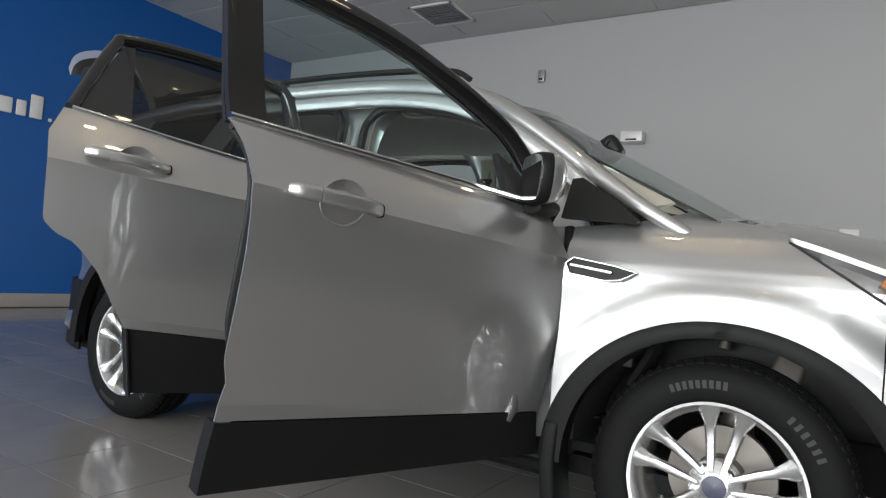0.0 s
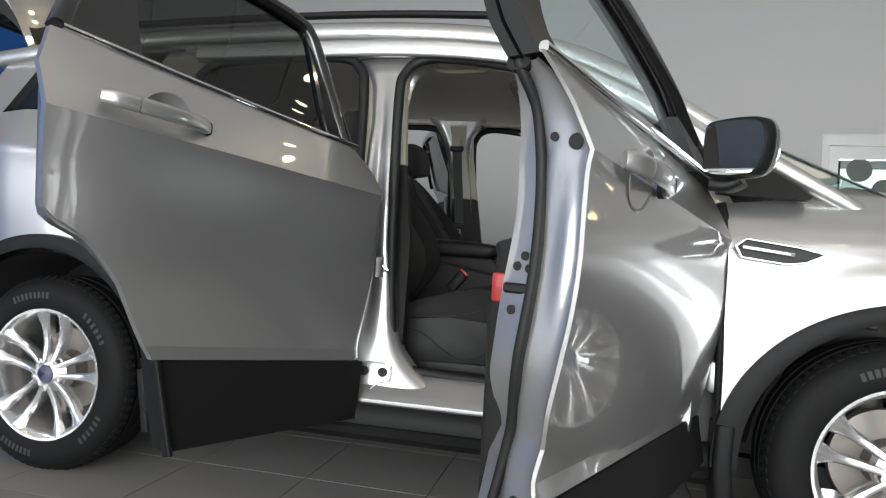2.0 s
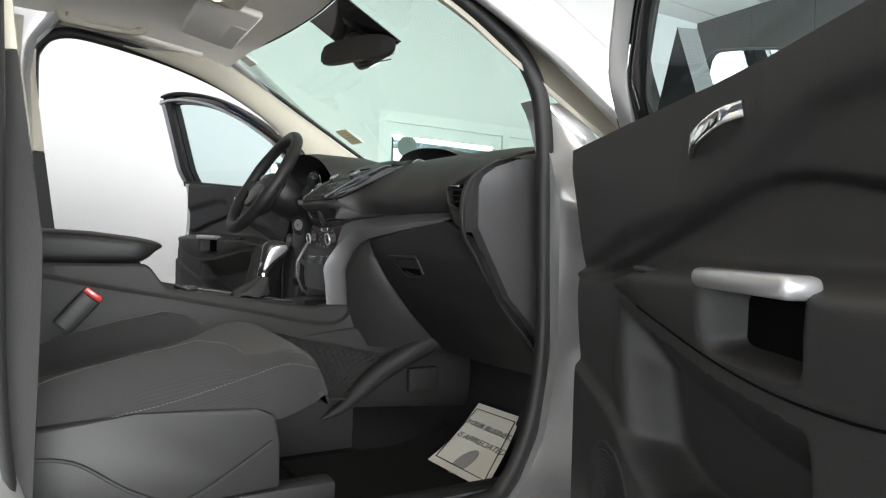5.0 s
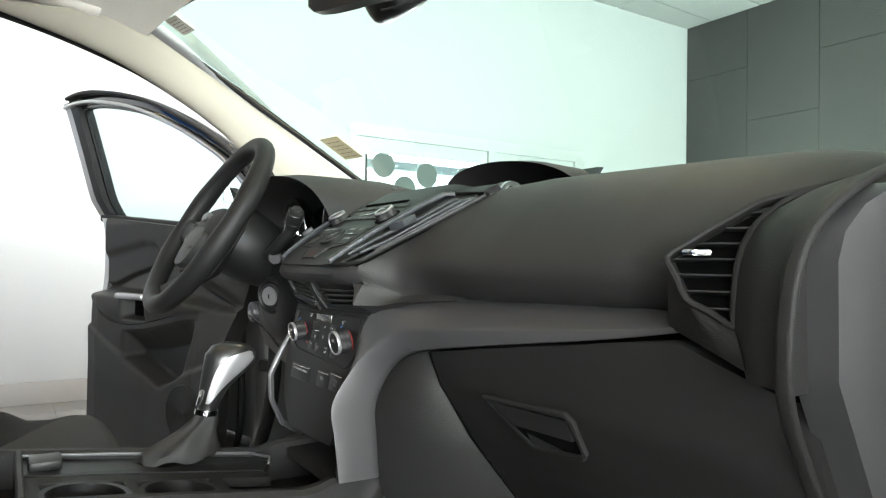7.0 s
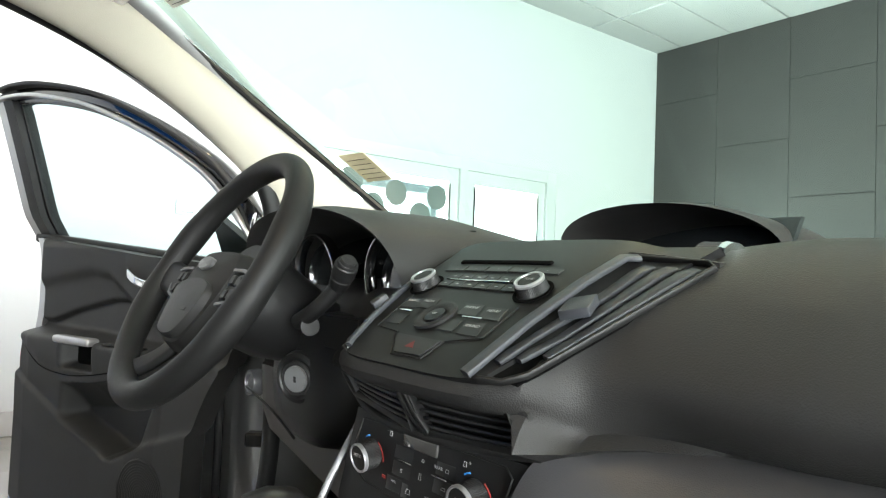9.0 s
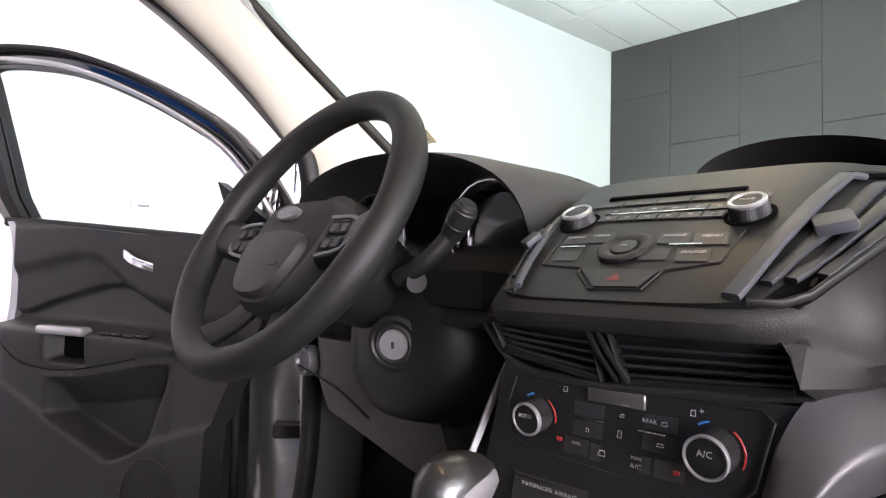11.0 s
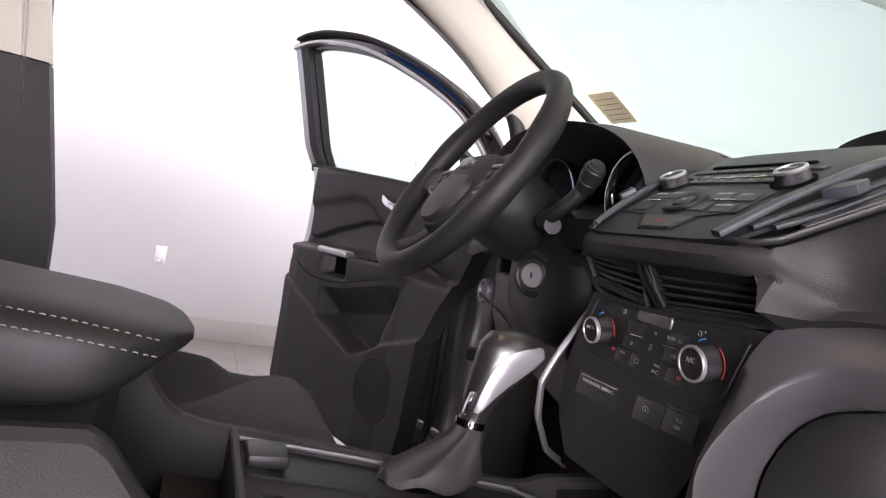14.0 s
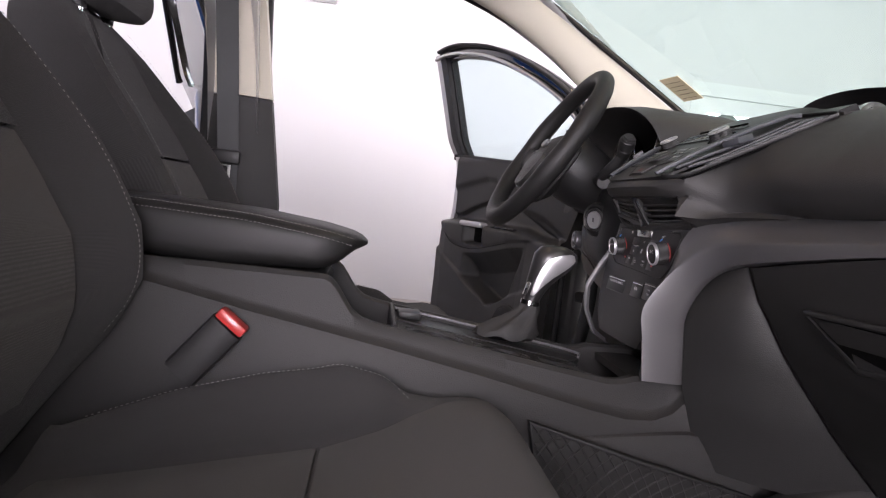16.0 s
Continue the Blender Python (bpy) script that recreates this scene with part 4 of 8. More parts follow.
    patch(b, tl, 12, 6, (0, 0.03, 0))
    part("tail_lamp", b, REDLENS, car, "red wrap-around tail lamp", xf)
    # rear opening frame and C pillar
    b = B()
    cp = lambda u, v: Vector((lerp(lerp(-2.36, -3.3, u), lerp(-2.25, -3.2, u), v), -lerp(0.80, 0.62, v) + 0.02 * u, lerp(1.2, 1.56, v)))
    patch(b, lambda u, v: cp(lerp(0.0, 0.22, u), v), 4, 12, (0, 0.04, 0))
    part("c_pillar", b, PAINT, car, "", xf)
    b = B()
    patch(b, lambda u, v: cp(lerp(0.82, 1.0, u), v), 4, 12, (0, 0.04, 0))
    part("d_pillar", b, PAINT, car, "", xf)
    b = B()
    patch(b, lambda u, v: cp(lerp(0.22, 0.82, u), lerp(0.04, 0.9, v)), 8, 8)
    g = part("quarter_glass", b, PRIVACY, car, "dark privacy glass behind the rear door", xf)
    g.visible_shadow = False
    b = B()
    pts = lambda z: Vector((table([(0.4, -2.1), (0.55, -2.16), (0.7, -2.24), (0.85, -2.33), (1.0, -2.37), (1.2, -2.36)])(z), -0.79, z))
    patch(b, lambda u, v: pts(lerp(0.4, 1.25, v)) + Vector((-0.14 * u, -0.06 * u, 0)), 6, 20, (0, 0.04, 0))
    part("rear_door_jamb", b, PAINT, car, "", xf)
    # rubber seals round both openings
    loop = [(-1.40, 0.458), (-1.445, 0.503), (-1.465, 0.60), (-1.478, 0.75), (-1.487, 1.05), (-1.50, 1.38), (-1.488, 1.46), (-1.44, 1.505), (-1.34, 1.513), (-1.1, 1.475), (-0.88, 1.405), (-0.70, 1.305), (-0.63, 1.225), (-0.61, 1.12), (-0.60, 0.95), (-0.595, 0.72), (-0.62, 0.57), (-0.68, 0.463), (-0.76, 0.437), (-1.1, 0.442)]
    yo = table([(0.44, 0.745), (0.6, 0.735), (1.0, 0.725), (1.15, 0.728), (1.3, 0.705), (1.45, 0.665), (1.52, 0.64)])
    b = B()
    tube(b, curve([(x, -yo(z), z) for x, z in loop], 6, True), rect(0.034, 0.03, 0.45, 3), (0, 1, 0), closed=True)
    part("door_seal", b, RUBBER, car, "black rubber seal round the door opening", xf)
    loop = [(-1.74, 0.475), (-1.665, 0.53), (-1.635, 0.7), (-1.62, 1.0), (-1.628, 1.38), (-1.66, 1.48), (-1.75, 1.522), (-2.05, 1.52), (-2.25, 1.49), (-2.3, 1.38), (-2.32, 1.1), (-2.3, 0.9), (-2.2, 0.72), (-2.12, 0.56), (-2.05, 0.48)]
    b = B()
    tube(b, curve([(x, -yo(z), z) for x, z in loop], 6, True), rect(0.034, 0.03, 0.45, 3), (0, 1, 0), closed=True)
    part("door_seal", b, RUBBER, car, "", xf)


both(side_frame)


def roof_and_rear():
    b = B()

    def f(u, v):
        x, k = lerp(-0.80, -3.28, u), 2 * v - 1
        z = table([(-0.7, 1.535), (-0.95, 1.60), (-1.3, 1.645), (-1.9, 1.665), (-2.6, 1.645), (-3.28, 1.585)])(x)
        return Vector((x - 0.13 * k * k * (1 - u), k * 0.60, z - 0.035 * abs(k) ** 3))

    patch(b, f, 30, 20, (0, 0, -0.02))
    part("roof", b, PAINT, car, "silver roof")
    # headliner
    b = B()

    def hl(u, v):
        x, k = lerp(-0.93, -3.2, u), 2 * v - 1
        z = table([(-0.93, 1.532), (-1.0, 1.545), (-1.3, 1.575), (-2.0, 1.595), (-3.2, 1.54)])(x)
        return Vector((x + 0.12 * (1 - k * k) * (1 - u), k * 0.60, z - 0.055 * abs(k) ** 4))

    patch(b, hl, 24, 20, (0, 0, 0.006))
    part("headliner", b, HEADLINER, car, "beige cloth headliner")
    # open tailgate
    gate = curve([(-3.18, 0, 1.66), (-3.28, 0, 1.85), (-3.42, 0, 1.98), (-3.62, 0, 2.04), (-3.85, 0, 2.06), (-3.96, 0, 2.03), (-3.985, 0, 1.96)], 4)

    def gp(u, v, k=1.0, dx=0.0, dz=0.0):
        q = gate[min(len(gate) - 1, int(round(u * (len(gate) - 1))))]
        w = (2 * v - 1) * lerp(0.57, 0.63, u) * k
        return Vector((q.x + dx, w, q.z + dz - 0.05 * abs(2 * v - 1) ** 5))

    b = B()
    patch(b, gp, len(gate) - 1, 16, (0.03, 0, -0.05))
    tg = part("tailgate", b, PAINT, car, "raised silver tailgate")
    b = B()
    patch(b, lambda u, v: gp(0.06 + 0.8 * u, v, 0.93, 0.05, -0.12 - 0.04 * math.sin(math.pi * u)), 16, 8, (0, 0, 0.06))
    part("tailgate_trim", b, BLACKPLASTIC, tg, "black inner tailgate trim")
    b = B()
    rbox(b, (-3.86, 0.0, 1.93), (0.08, 0.16, 0.06), 0.015, 2)
    part("tailgate_latch", b, BLACKPLASTIC, tg, "black tailgate latch")
    for s in (-1, 1):
        b = B()
        tube(b, [(-3.35, 0.60 * s, 1.30), (-3.55, 0.58 * s, 1.92)], circle(0.011, 10), (0, 1, 0))
        part("gas_strut", b, BLACKPLASTIC, tg)
    b = B()
    patch(b, lambda u, v: Vector((-3.55, lerp(-0.62, 0.62, u), lerp(0.35, 0.75, v))), 6, 4, (0.03, 0, 0))
    part("rear_panel", b, PAINT, car)
    # underbody and cabin floor
    b = B()
    prism(b, [(0.35, -0.72, 0.235), (-3.45, -0.72, 0.235), (-3.45, 0.72, 0.235), (0.35, 0.72, 0.235)], (0, 0, 0.06))
    part("underbody", b, CLAD, car)
    b = B()
    prism(b, [(-0.12, -0.74, 0.345), (-2.1, -0.74, 0.345), (-2.1, 0.74, 0.345), (-0.12, 0.74, 0.345)], (0, 0, -0.03))
    part("cabin_carpet", b, CARPET, car, "black cabin carpet")
    b = B()
    patch(b, lambda u, v: Vector((lerp(-0.36, -0.05, v ** 1.4), lerp(-0.74, 0.74, u), lerp(0.345, 0.98, v))), 6, 8, (0.02, 0, 0))
    part("toe_board", b, CARPET, car)


roof_and_rear()


# ---- doors ----
def trim_depth(s, z):
    """How far the door trim stands proud at s behind the hinge and height z."""
    d, s = 0.02 + table([(0.0, 0.07), (0.24, 0.05), (0.39, 0.036), (0.54, 0.018), (0.95, 0.0)])(s), s + 0.06
    # upper shoulder, then a shallow dished insert with a gabled upper edge
    ridge = table([(0.12, 0.86), (0.30, 0.93), (0.5, 0.962), (0.56, 0.99), (0.67, 1.05), (0.75, 1.058), (1.05, 1.012)])(s)
    low = table([(0.12, 0.85), (0.30, 0.895), (0.49, 0.956), (0.56, 0.982), (0.6, 0.989), (0.66, 0.987), (0.84, 0.949), (0.97, 0.912)])(s)
    d += 0.014 / (1 + math.exp(-(z - ridge) / 0.006))
    d -= 0.018 / (1 + math.exp(min(60, (z - low) / 0.0022))) * math.exp(-max(0, low - z) / 0.06)
    # armrest shelf
    atop = table([(0.30, 0.865), (0.42, 0.885), (0.7, 0.89), (1.05, 0.885)])(s)
    abot = table([(0.30, 0.862), (0.42, 0.846), (0.62, 0.806), (0.75, 0.793), (0.88, 0.803), (0.96, 0.835), (1.05, 0.87)])(s)
    arm = table([(0.28, 0.0), (0.36, 0.02), (0.45, 0.036), (0.6, 0.046), (0.95, 0.044), (1.05, 0.03)])(s)
    d -= 0.04 / (1 + math.exp(max(-60, min(60, -(z - atop - 0.004) / 0.004))))
    inside = (1 / (1 + math.exp(min(60, (z - atop) / 0.003)))) * (1 / (1 + math.exp(min(60, -(z - abot) / 0.0022))))
    d += inside * arm * (1 - 0.25 * math.exp(-max(0, z - abot) / 0.02))
    # the panel below runs on from the armrest and leans outward
    under = 1 / (1 + math.exp(min(60, (z - abot) / 0.0022)))
    d += under * max(0.004, (arm - 0.012) * (1 - 0.35 * min(1, max(0, (abot - z) / 0.2))))
    # pull cup
    if 0.58 < s < 0.78:
        cup = math.exp(-(((s - 0.69) / 0.068) ** 8)) * math.exp(-(((z - 0.848) / 0.034) ** 6))
        d -= 0.055 * cup
    # lower panel with a map pocket
    ptop = table([(0.20, 0.735), (0.377, 0.681), (0.51, 0.625), (0.545, 0.622), (0.6, 0.639), (0.738, 0.679), (0.947, 0.748), (1.05, 0.78)])(s)
    lower = 1 / (1 + math.exp(min(60, (z - ptop) / 0.0022)))
    d += 0.012 * lower
    # map pocket behind the lower panel
    front = 0.43 - 0.4 * max(0, z - 0.67)
    hollow = (1 - lower) / (1 + math.exp(min(60, (s - 0.757) / 0.004))) / (1 + math.exp(min(60, (front - s) / 0.006))) * min(1, max(0, (abot - 0.02 - z) / 0.07)) ** 0.7
    d -= 0.07 * hollow
    # soft edge all round
    e = min(s - 0.05, 1.045 - s, z - 0.36, 1.15 - z) / 0.03
    if e < 1:
        d -= 0.022 * (1 - max(0, e)) ** 2
    return d


def front_door(mirror, lab, deg):
    xf = mirror @ swing(HINGE_F, deg)
    xo, xw = (xf @ swing((-1.478, -0.905), a if deg < 66 else 0) for a in (4.4, 2.4))  # the outer skin leans in towards the hinge
    low, brk = table([(-0.4, 0.325), (-1.55, 0.345)]), table([(-0.4, 0.445), (-1.55, 0.492)])
    fr = table([(0.3, -0.505), (0.45, -0.49), (0.6, -0.475), (0.9, -0.462), (0.95, -0.47), (1.0, -0.485), (1.08, -0.515)])
    re = table([(0.3, -1.53), (0.345, -1.525), (0.42, -1.51), (0.51, -1.487), (0.575, -1.474), (0.63, -1.486), (0.7, -1.483), (0.79, -1.479), (0.88, -1.473), (0.96, -1.472), (1.03, -1.478), (1.07, -1.483), (1.1, -1.491), (1.13, -1.504), (1.16, -1.525)])
    b = B()
    skin_patch(b, brk, belt, fr, re, 34, 40, lambda u, v: (0.0, 0.007, 0.0))
    d = part("front_door", b, PAINT, car, lab, xo, 14)
    b = B()
    skin_patch(b, low, lambda x: brk(x) - 0.003, fr, re, 20, 5, lambda u, v: (0, 0.06, 0.0), 0.004)
    part("lower_cladding", b, CLAD, d, "black plastic lower door cladding", xo)
    # rear shut face: pressed step, holes, latch, reflector
    sh = table([(0.36, -0.72), (0.62, -0.731), (0.693, -0.741), (0.758, -0.746), (0.816, -0.752), (0.918, -0.765), (1.013, -0.769), (1.158, -0.776)])
    b = B()

    def shut(u, v):
        z = lerp(0.36, 1.15, v)
        x = re(z) + 0.003 + 0.012 * (1 - math.exp(-u / 0.07)) + 0.024 * u ** 2 + 0.012 / (1 + math.exp(-(u - 0.58) / 0.025))
        x += 0.03 * u / (1 + math.exp((z - 0.69 + 0.05 * u) / 0.012)) - 0.004 * math.exp(-((z - 0.86) / 0.09) ** 2 - ((u - 0.2) / 0.1) ** 2)
        return Vector((x, lerp(-skin(-1.48, z) + 0.004 + 0.012 * (1 - min(1, (1.15 - z) / 0.03)), sh(z), u), z))

    across = lambda y, z: (y + skin(-1.48, z) - 0.004) / (sh(z) + skin(-1.48, z) - 0.004)
    patch(b, shut, 26, 60, (0.03, 0, 0))
    part("shut_face", b, PAINT, d, "silver door edge with punched holes", xf)
    for y, z, r in ((-0.892, 1.031, 0.0125), (-0.853, 1.041, 0.007), (-0.797, 0.857, 0.0075), (-0.782, 0.84, 0.0075), (-0.809, 0.837, 0.0075), (-0.778, 0.769, 0.008)):
        p = shut(across(y, z), (z - 0.36) / 0.79)
        b = B()
        lathe(b, [(0.0001, 0), (r, 0), (r, 0.004), (0.0001, 0.004)], Matrix.Translation(p + Vector((-0.0035, 0, 0))) @ turned(0, 90, 0).to_4x4(), 14)
        part("hole_plug", b, RUBBER, d, "", xf)
    p = shut(across(-0.784, 0.804), (0.804 - 0.36) / 0.79)
    b = B()
    rbox(b, p + Vector((-0.001, 0, 0)), (0.012, 0.048, 0.017), 0.004, 1)
    part("latch", b, BLACKPLASTIC, d, "black door latch", xf)
    ys = table([(0.36, -0.75), (0.5, -0.775), (0.64, -0.803), (0.709, -0.816), (0.8, -0.828), (0.89, -0.832), (0.979, -0.827), (1.099, -0.818), (1.15, -0.812)])
    b = B()
    tube(b, curve([(lambda z: shut(across(ys(z), z), (z - 0.36) / 0.79))(lerp(0.36, 1.15, k / 14)) + Vector((-0.006, 0, 0)) for k in range(15)] + [(-1.485, -0.80, 1.2), (-1.50, -0.765, 1.35), (-1.515, -0.72, 1.52)], 3), rect(0.016, 0.022, 0.4), (1, 0, 0))
    part("edge_seal", b, RUBBER, d, "", xf)
    # inner trim
    xi = xf @ Matrix.Translation((0, 0.07, 0))
    b = B()

    def tf(u, v):
        z0 = lerp(0.385, 1.1, v)
        s = lerp(table([(0.36, 0.25), (0.42, 0.20), (0.5, 0.185), (0.72, 0.175), (0.8, 0.14), (0.86, 0.11), (0.93, 0.075), (1.0, 0.045), (1.1, 0.0)])(z0), table([(0.385, 0.86), (0.4, 0.91), (0.43, 0.962), (0.48, 0.98), (0.53, 0.985)])(z0), u)
        z = lerp(0.385, table([(0.0, 1.085), (0.45, 1.105), (0.985, 1.15)])(s), v)
        return Vector((-0.42 - s, -0.81 + trim_depth(s, z), z))

    patch(b, tf, 230, 190, lambda u, v: (0, -0.055, 0))
    part("door_trim", b, DOORSKIN, d, "charcoal moulded inner door panel", xi, 50)
    # near-black lines: the seams, with the shadow under their edges painted in
    b = B()
    for pts in ([(0.97, 0.912), (0.84, 0.949), (0.66, 0.987), (0.6, 0.989), (0.56, 0.982), (0.49, 0.956)], [(0.98, 0.848), (0.88, 0.803), (0.75, 0.793), (0.62, 0.806), (0.45, 0.84)]):
        tube(b, [(-0.36 - s, -0.81 + trim_depth(s - 0.06, z - 0.003) + 0.0005, z - 0.001) for s, z in [tuple(p.to_2d()) for p in curve([(*p, 0) for p in pts], 8)]], circle(0.0013, 6), (0, 1, 0))
    part("trim_seam_shade", b, GAPSHADE, d, "", xi)
    b = B()
    rbox(b, (-1.053, -0.738, 0.885), (0.158, 0.036, 0.02), 0.008, 3)
    part("pull_handle", b, SILVER, d, "satin silver pull handle bar", xi)
    # black box fills the pull cup, its shade given as colour
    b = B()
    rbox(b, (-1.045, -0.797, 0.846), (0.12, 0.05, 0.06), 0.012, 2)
    part("pull_cup_shade", b, GAPSHADE, d, "", xi)
    b = B()
    spk = (-0.745, -0.81 + trim_depth(0.325, 0.56) + 0.002, 0.56)
    lathe(b, [(0.0001, 0), (0.05, 0.001), (0.077, 0.0), (0.082, 0.002), (0.085, 0.0), (0.085, -0.02), (0.0001, -0.02)], Matrix.Translation(spk) @ turned(-90).to_4x4(), 36)
    for k in range(12):
        r = 0.006 + 0.006 * k
        lathe(b, [(r, 0.0008), (r + 0.002, 0.0016), (r + 0.004, 0.0008)], Matrix.Translation(spk) @ turned(-90).to_4x4(), 36)
    part("speaker_grille", b, RUBBER, d, "round black speaker grille", xi)
    b = B()
    tube(b, curve([(-0.934, -0.793, 1.066), (-0.908, -0.777, 1.059), (-0.866, -0.772, 1.042), (-0.826, -0.788, 1.03)], 4), rect(0.010, 0.02, 0.4), (0, 0, 1))
    part("release_handle", b, CHROME, d, "bright inner door release", xi)
    b = B()
    prism(b, [(-0.335 - s, -0.804, z) for s, z in ((0.615, 1.072), (0.56, 1.083), (0.47, 1.05), (0.44, 1.02), (0.50, 1.008), (0.585, 1.03))], (0, 0.008, 0))
    part("handle_bezel", b, BLACKPLASTIC, d, "", xi)
    b = B()
    rbox(b, (-0.798, -0.79, 1.035), (0.016, 0.004, 0.034), 0.002, 1)
    part("lock_button", b, SATIN, d, "", xi)
    for k in range(4 if deg > 66 else 1):
        b = B()
        rbox(b, (-0.80 - 0.04 * k, -0.745, 0.885), (0.032, 0.022, 0.008), 0.003, 1)
        part("window_switch", b, BLACKPLASTIC, d, "", xi)
    b = B()
    rbox(b, (-1.402, -0.729, 0.801), (0.016, 0.026, 0.05), 0.004, 2)
    part("door_reflector", b, RED, d, "red reflector on the door edge", xf)
    b = B()
    tube(b, curve([(-0.72, -0.765, 0.395), (-0.665, -0.765, 0.43), (-0.63, -0.765, 0.50), (-0.622, -0.765, 0.62), (-0.622, -0.765, 0.80), (-0.60, -0.765, 0.93), (-0.52, -0.765, 1.04)], 5), rect(0.04, 0.04, 0.45, 3) if deg < 66 else rect(0.018, 0.02, 0.45, 3), (0, 1, 0))
    part("front_weatherstrip", b, RUBBER, d, "black weatherstrip along the door's front edge", xf)
    b = B()
    patch(b, lambda u, v: (lambda z: Vector((-0.395 - 0.215 * u - 0.05 * max(0, (0.46 - z) / 0.1), -0.79 + 0.035 * math.sin(math.pi * min(1, u * 1.1)) - 0.03 * math.exp(-((u - 0.35) / 0.18) ** 2 - ((z - 0.77) / 0.09) ** 2), z)))(lerp(0.37, 1.03, v)), 12, 26, (0, -0.02, 0))
    part("door_inner_shell", b, PAINT, d, "silver pressed metal at the hinge edge", xf)
    for z in (0.735, 0.80):
        b = B()
        lathe(b, [(0.0001, 0), (0.009, 0), (0.0075, 0.006), (0.0001, 0.007)], Matrix.Translation((-0.46, -0.798, z)) @ turned(-90).to_4x4(), 6)
        part("hinge_bolt", b, RUBBER, d, "", xf)
    b = B()
    tube(b, [(-0.49, -0.80, 0.765), (-0.44, -0.785, 0.767), (-0.39, -0.77, 0.77)], rect(0.012, 0.024, 0.3), (0, 1, 0))
    part("check_strap", b, BLACKPLASTIC, d, "black door check strap", xf)
    # window
    Y = lambda x, z, d0=0.02: -skin(x, z) + d0
    top = [(-0.53, 1.085), (-0.56, 1.19), (-0.615, 1.27), (-0.69, 1.332), (-0.855, 1.42), (-1.06, 1.50), (-1.28, 1.545), (-1.42, 1.556), (-1.51, 1.552)]
    tc = curve([(x, Y(x, z), z) for x, z in top], 6)
    b = B()
    tube(b, tc, rect(0.034, 0.056, 0.3), (0, 0, 1))
    part("window_frame", b, PIANO, d, "black upper window frame", xw)
    b = B()
    tube(b, [p + Vector((0, 0.036, -0.012)) for p in tc], rect(0.03, 0.011, 0.35), (0, 0, 1))
    part("frame_edge", b, PAINT, d, "silver inner edge of the window frame", xw)
    b = B()
    tube(b, [p + Vector((0, 0.02, 0.022)) for p in tc[8:]], rect(0.05, 0.012, 0.4), (0, 0, 1))
    part("frame_seal", b, RUBBER, d, "", xw)
    b = B()
    patch(b, lambda u, v: Vector((lerp(lerp(-1.43, -1.435, v), lerp(-1.515, -1.52, v), u), Y(-1.5, lerp(1.155, 1.57, v), 0.008), lerp(1.155, 1.57, v))), 2, 14, (0, 0.03, 0))
    part("pillar_applique", b, BLACKPLASTIC, d, "black panel behind the window", xw)
    for nm, xa, xb, mat in (("inner_pillar", -1.43, -1.478, BLACKPLASTIC), ("pillar_edge", -1.478, -1.515, RUBBER if deg < 66 else PAINT)):
        b = B()
        patch(b, lambda u, v: Vector((lerp(xa, xb, u), Y(-1.5, lerp(1.155, 1.555, v), 0.045), lerp(1.155, 1.555, v))), 2, 14, (0, 0.02, 0))
        part(nm, b, mat, d, "", xw)

    def glass(u, v):
        z0 = lerp(1.08, 1.14, u)
        x = lerp(-0.54, -1.45, u)
        zt = table(top)(x) - 0.004
        z = lerp(z0, max(zt, z0 + 0.002), v)
        return Vector((x, Y(x, z, 0.032), z))

    b = B()
    patch(b, glass, 24, 12)
    g = part("door_glass", b, DOORGLASS, d, "clear greenish front door glass", xw)
    g.visible_shadow = False
    b = B()
    tube(b, curve([(x, -skin(x, belt(x)) + 0.002, belt(x) + 0.006) for x in (-0.56, -0.8, -1.1, -1.35, -1.52)], 5), rect(0.016, 0.017, 0.35), (0, 0, 1))
    part("belt_strip", b, CHROME, d, "bright strip under the window", xw)
    b = B()
    tube(b, curve([(x, -skin(x, belt(x)) + 0.055, belt(x) + 0.0) for x in (-0.6, -0.8, -1.1, -1.35, -1.50)], 5), rect(0.04, 0.03, 0.35), (0, 0, 1))
    part("inner_belt_seal", b, RUBBER, d, "", xw)
    # outer handle with its dish
    outer_handle(d, xo, -1.16, -1.40, 0.992, 1.012)
    # sail and mirror
    b = B()
    prism(b, [(-0.50, -skin(-0.5, 1.06) + 0.004, 1.06), (-0.70, -skin(-0.7, 1.085) + 0.004, 1.088), (-0.71, -skin(-0.7, 1.2) + 0.004, 1.225), (-0.545, -skin(-0.55, 1.09) + 0.004, 1.105)], (0, 0.03, 0))
    part("mirror_sail", b, BLACKPLASTIC, d, "black mirror mounting triangle", xw)
    b = B()
    mc = Vector((-0.645, -0.945, 1.142))
    tm = Matrix.Translation(mc) @ pose(0, 0, 0, 0, 0, -23) @ Matrix.Translation(-mc)
    out = [(p * 0.8, q * 0.84) for p, q in ((-0.105, 0.075), (-0.06, 0.093), (0.06, 0.088), (0.105, 0.065), (0.112, 0.0), (0.09, -0.065), (0.04, -0.082), (-0.07, -0.075), (-0.108, -0.04))]
    rings = []
    for dx, k in ((0.045, 0.35), (0.038, 0.66), (0.02, 0.9), (-0.008, 1.0), (-0.03, 1.0), (-0.038, 0.96)):
        rings.append([mc + Vector((dx, -p * k, q * k)) for p, q in [tuple(v.to_2d()) for v in curve([(*o, 0) for o in out], 4, True)]])
    loft(b, rings)
    part("mirror_housing", b, CLAD, d, "black mirror housing", xw @ tm)
    b = B()
    rr = [[mc + Vector((-0.0385, -p * k, q * k)) for p, q in [tuple(v.to_2d()) for v in curve([(*o, 0) for o in out], 4, True)]] for k in (0.9,)]
    prism(b, rr[0], (-0.004, 0, 0))
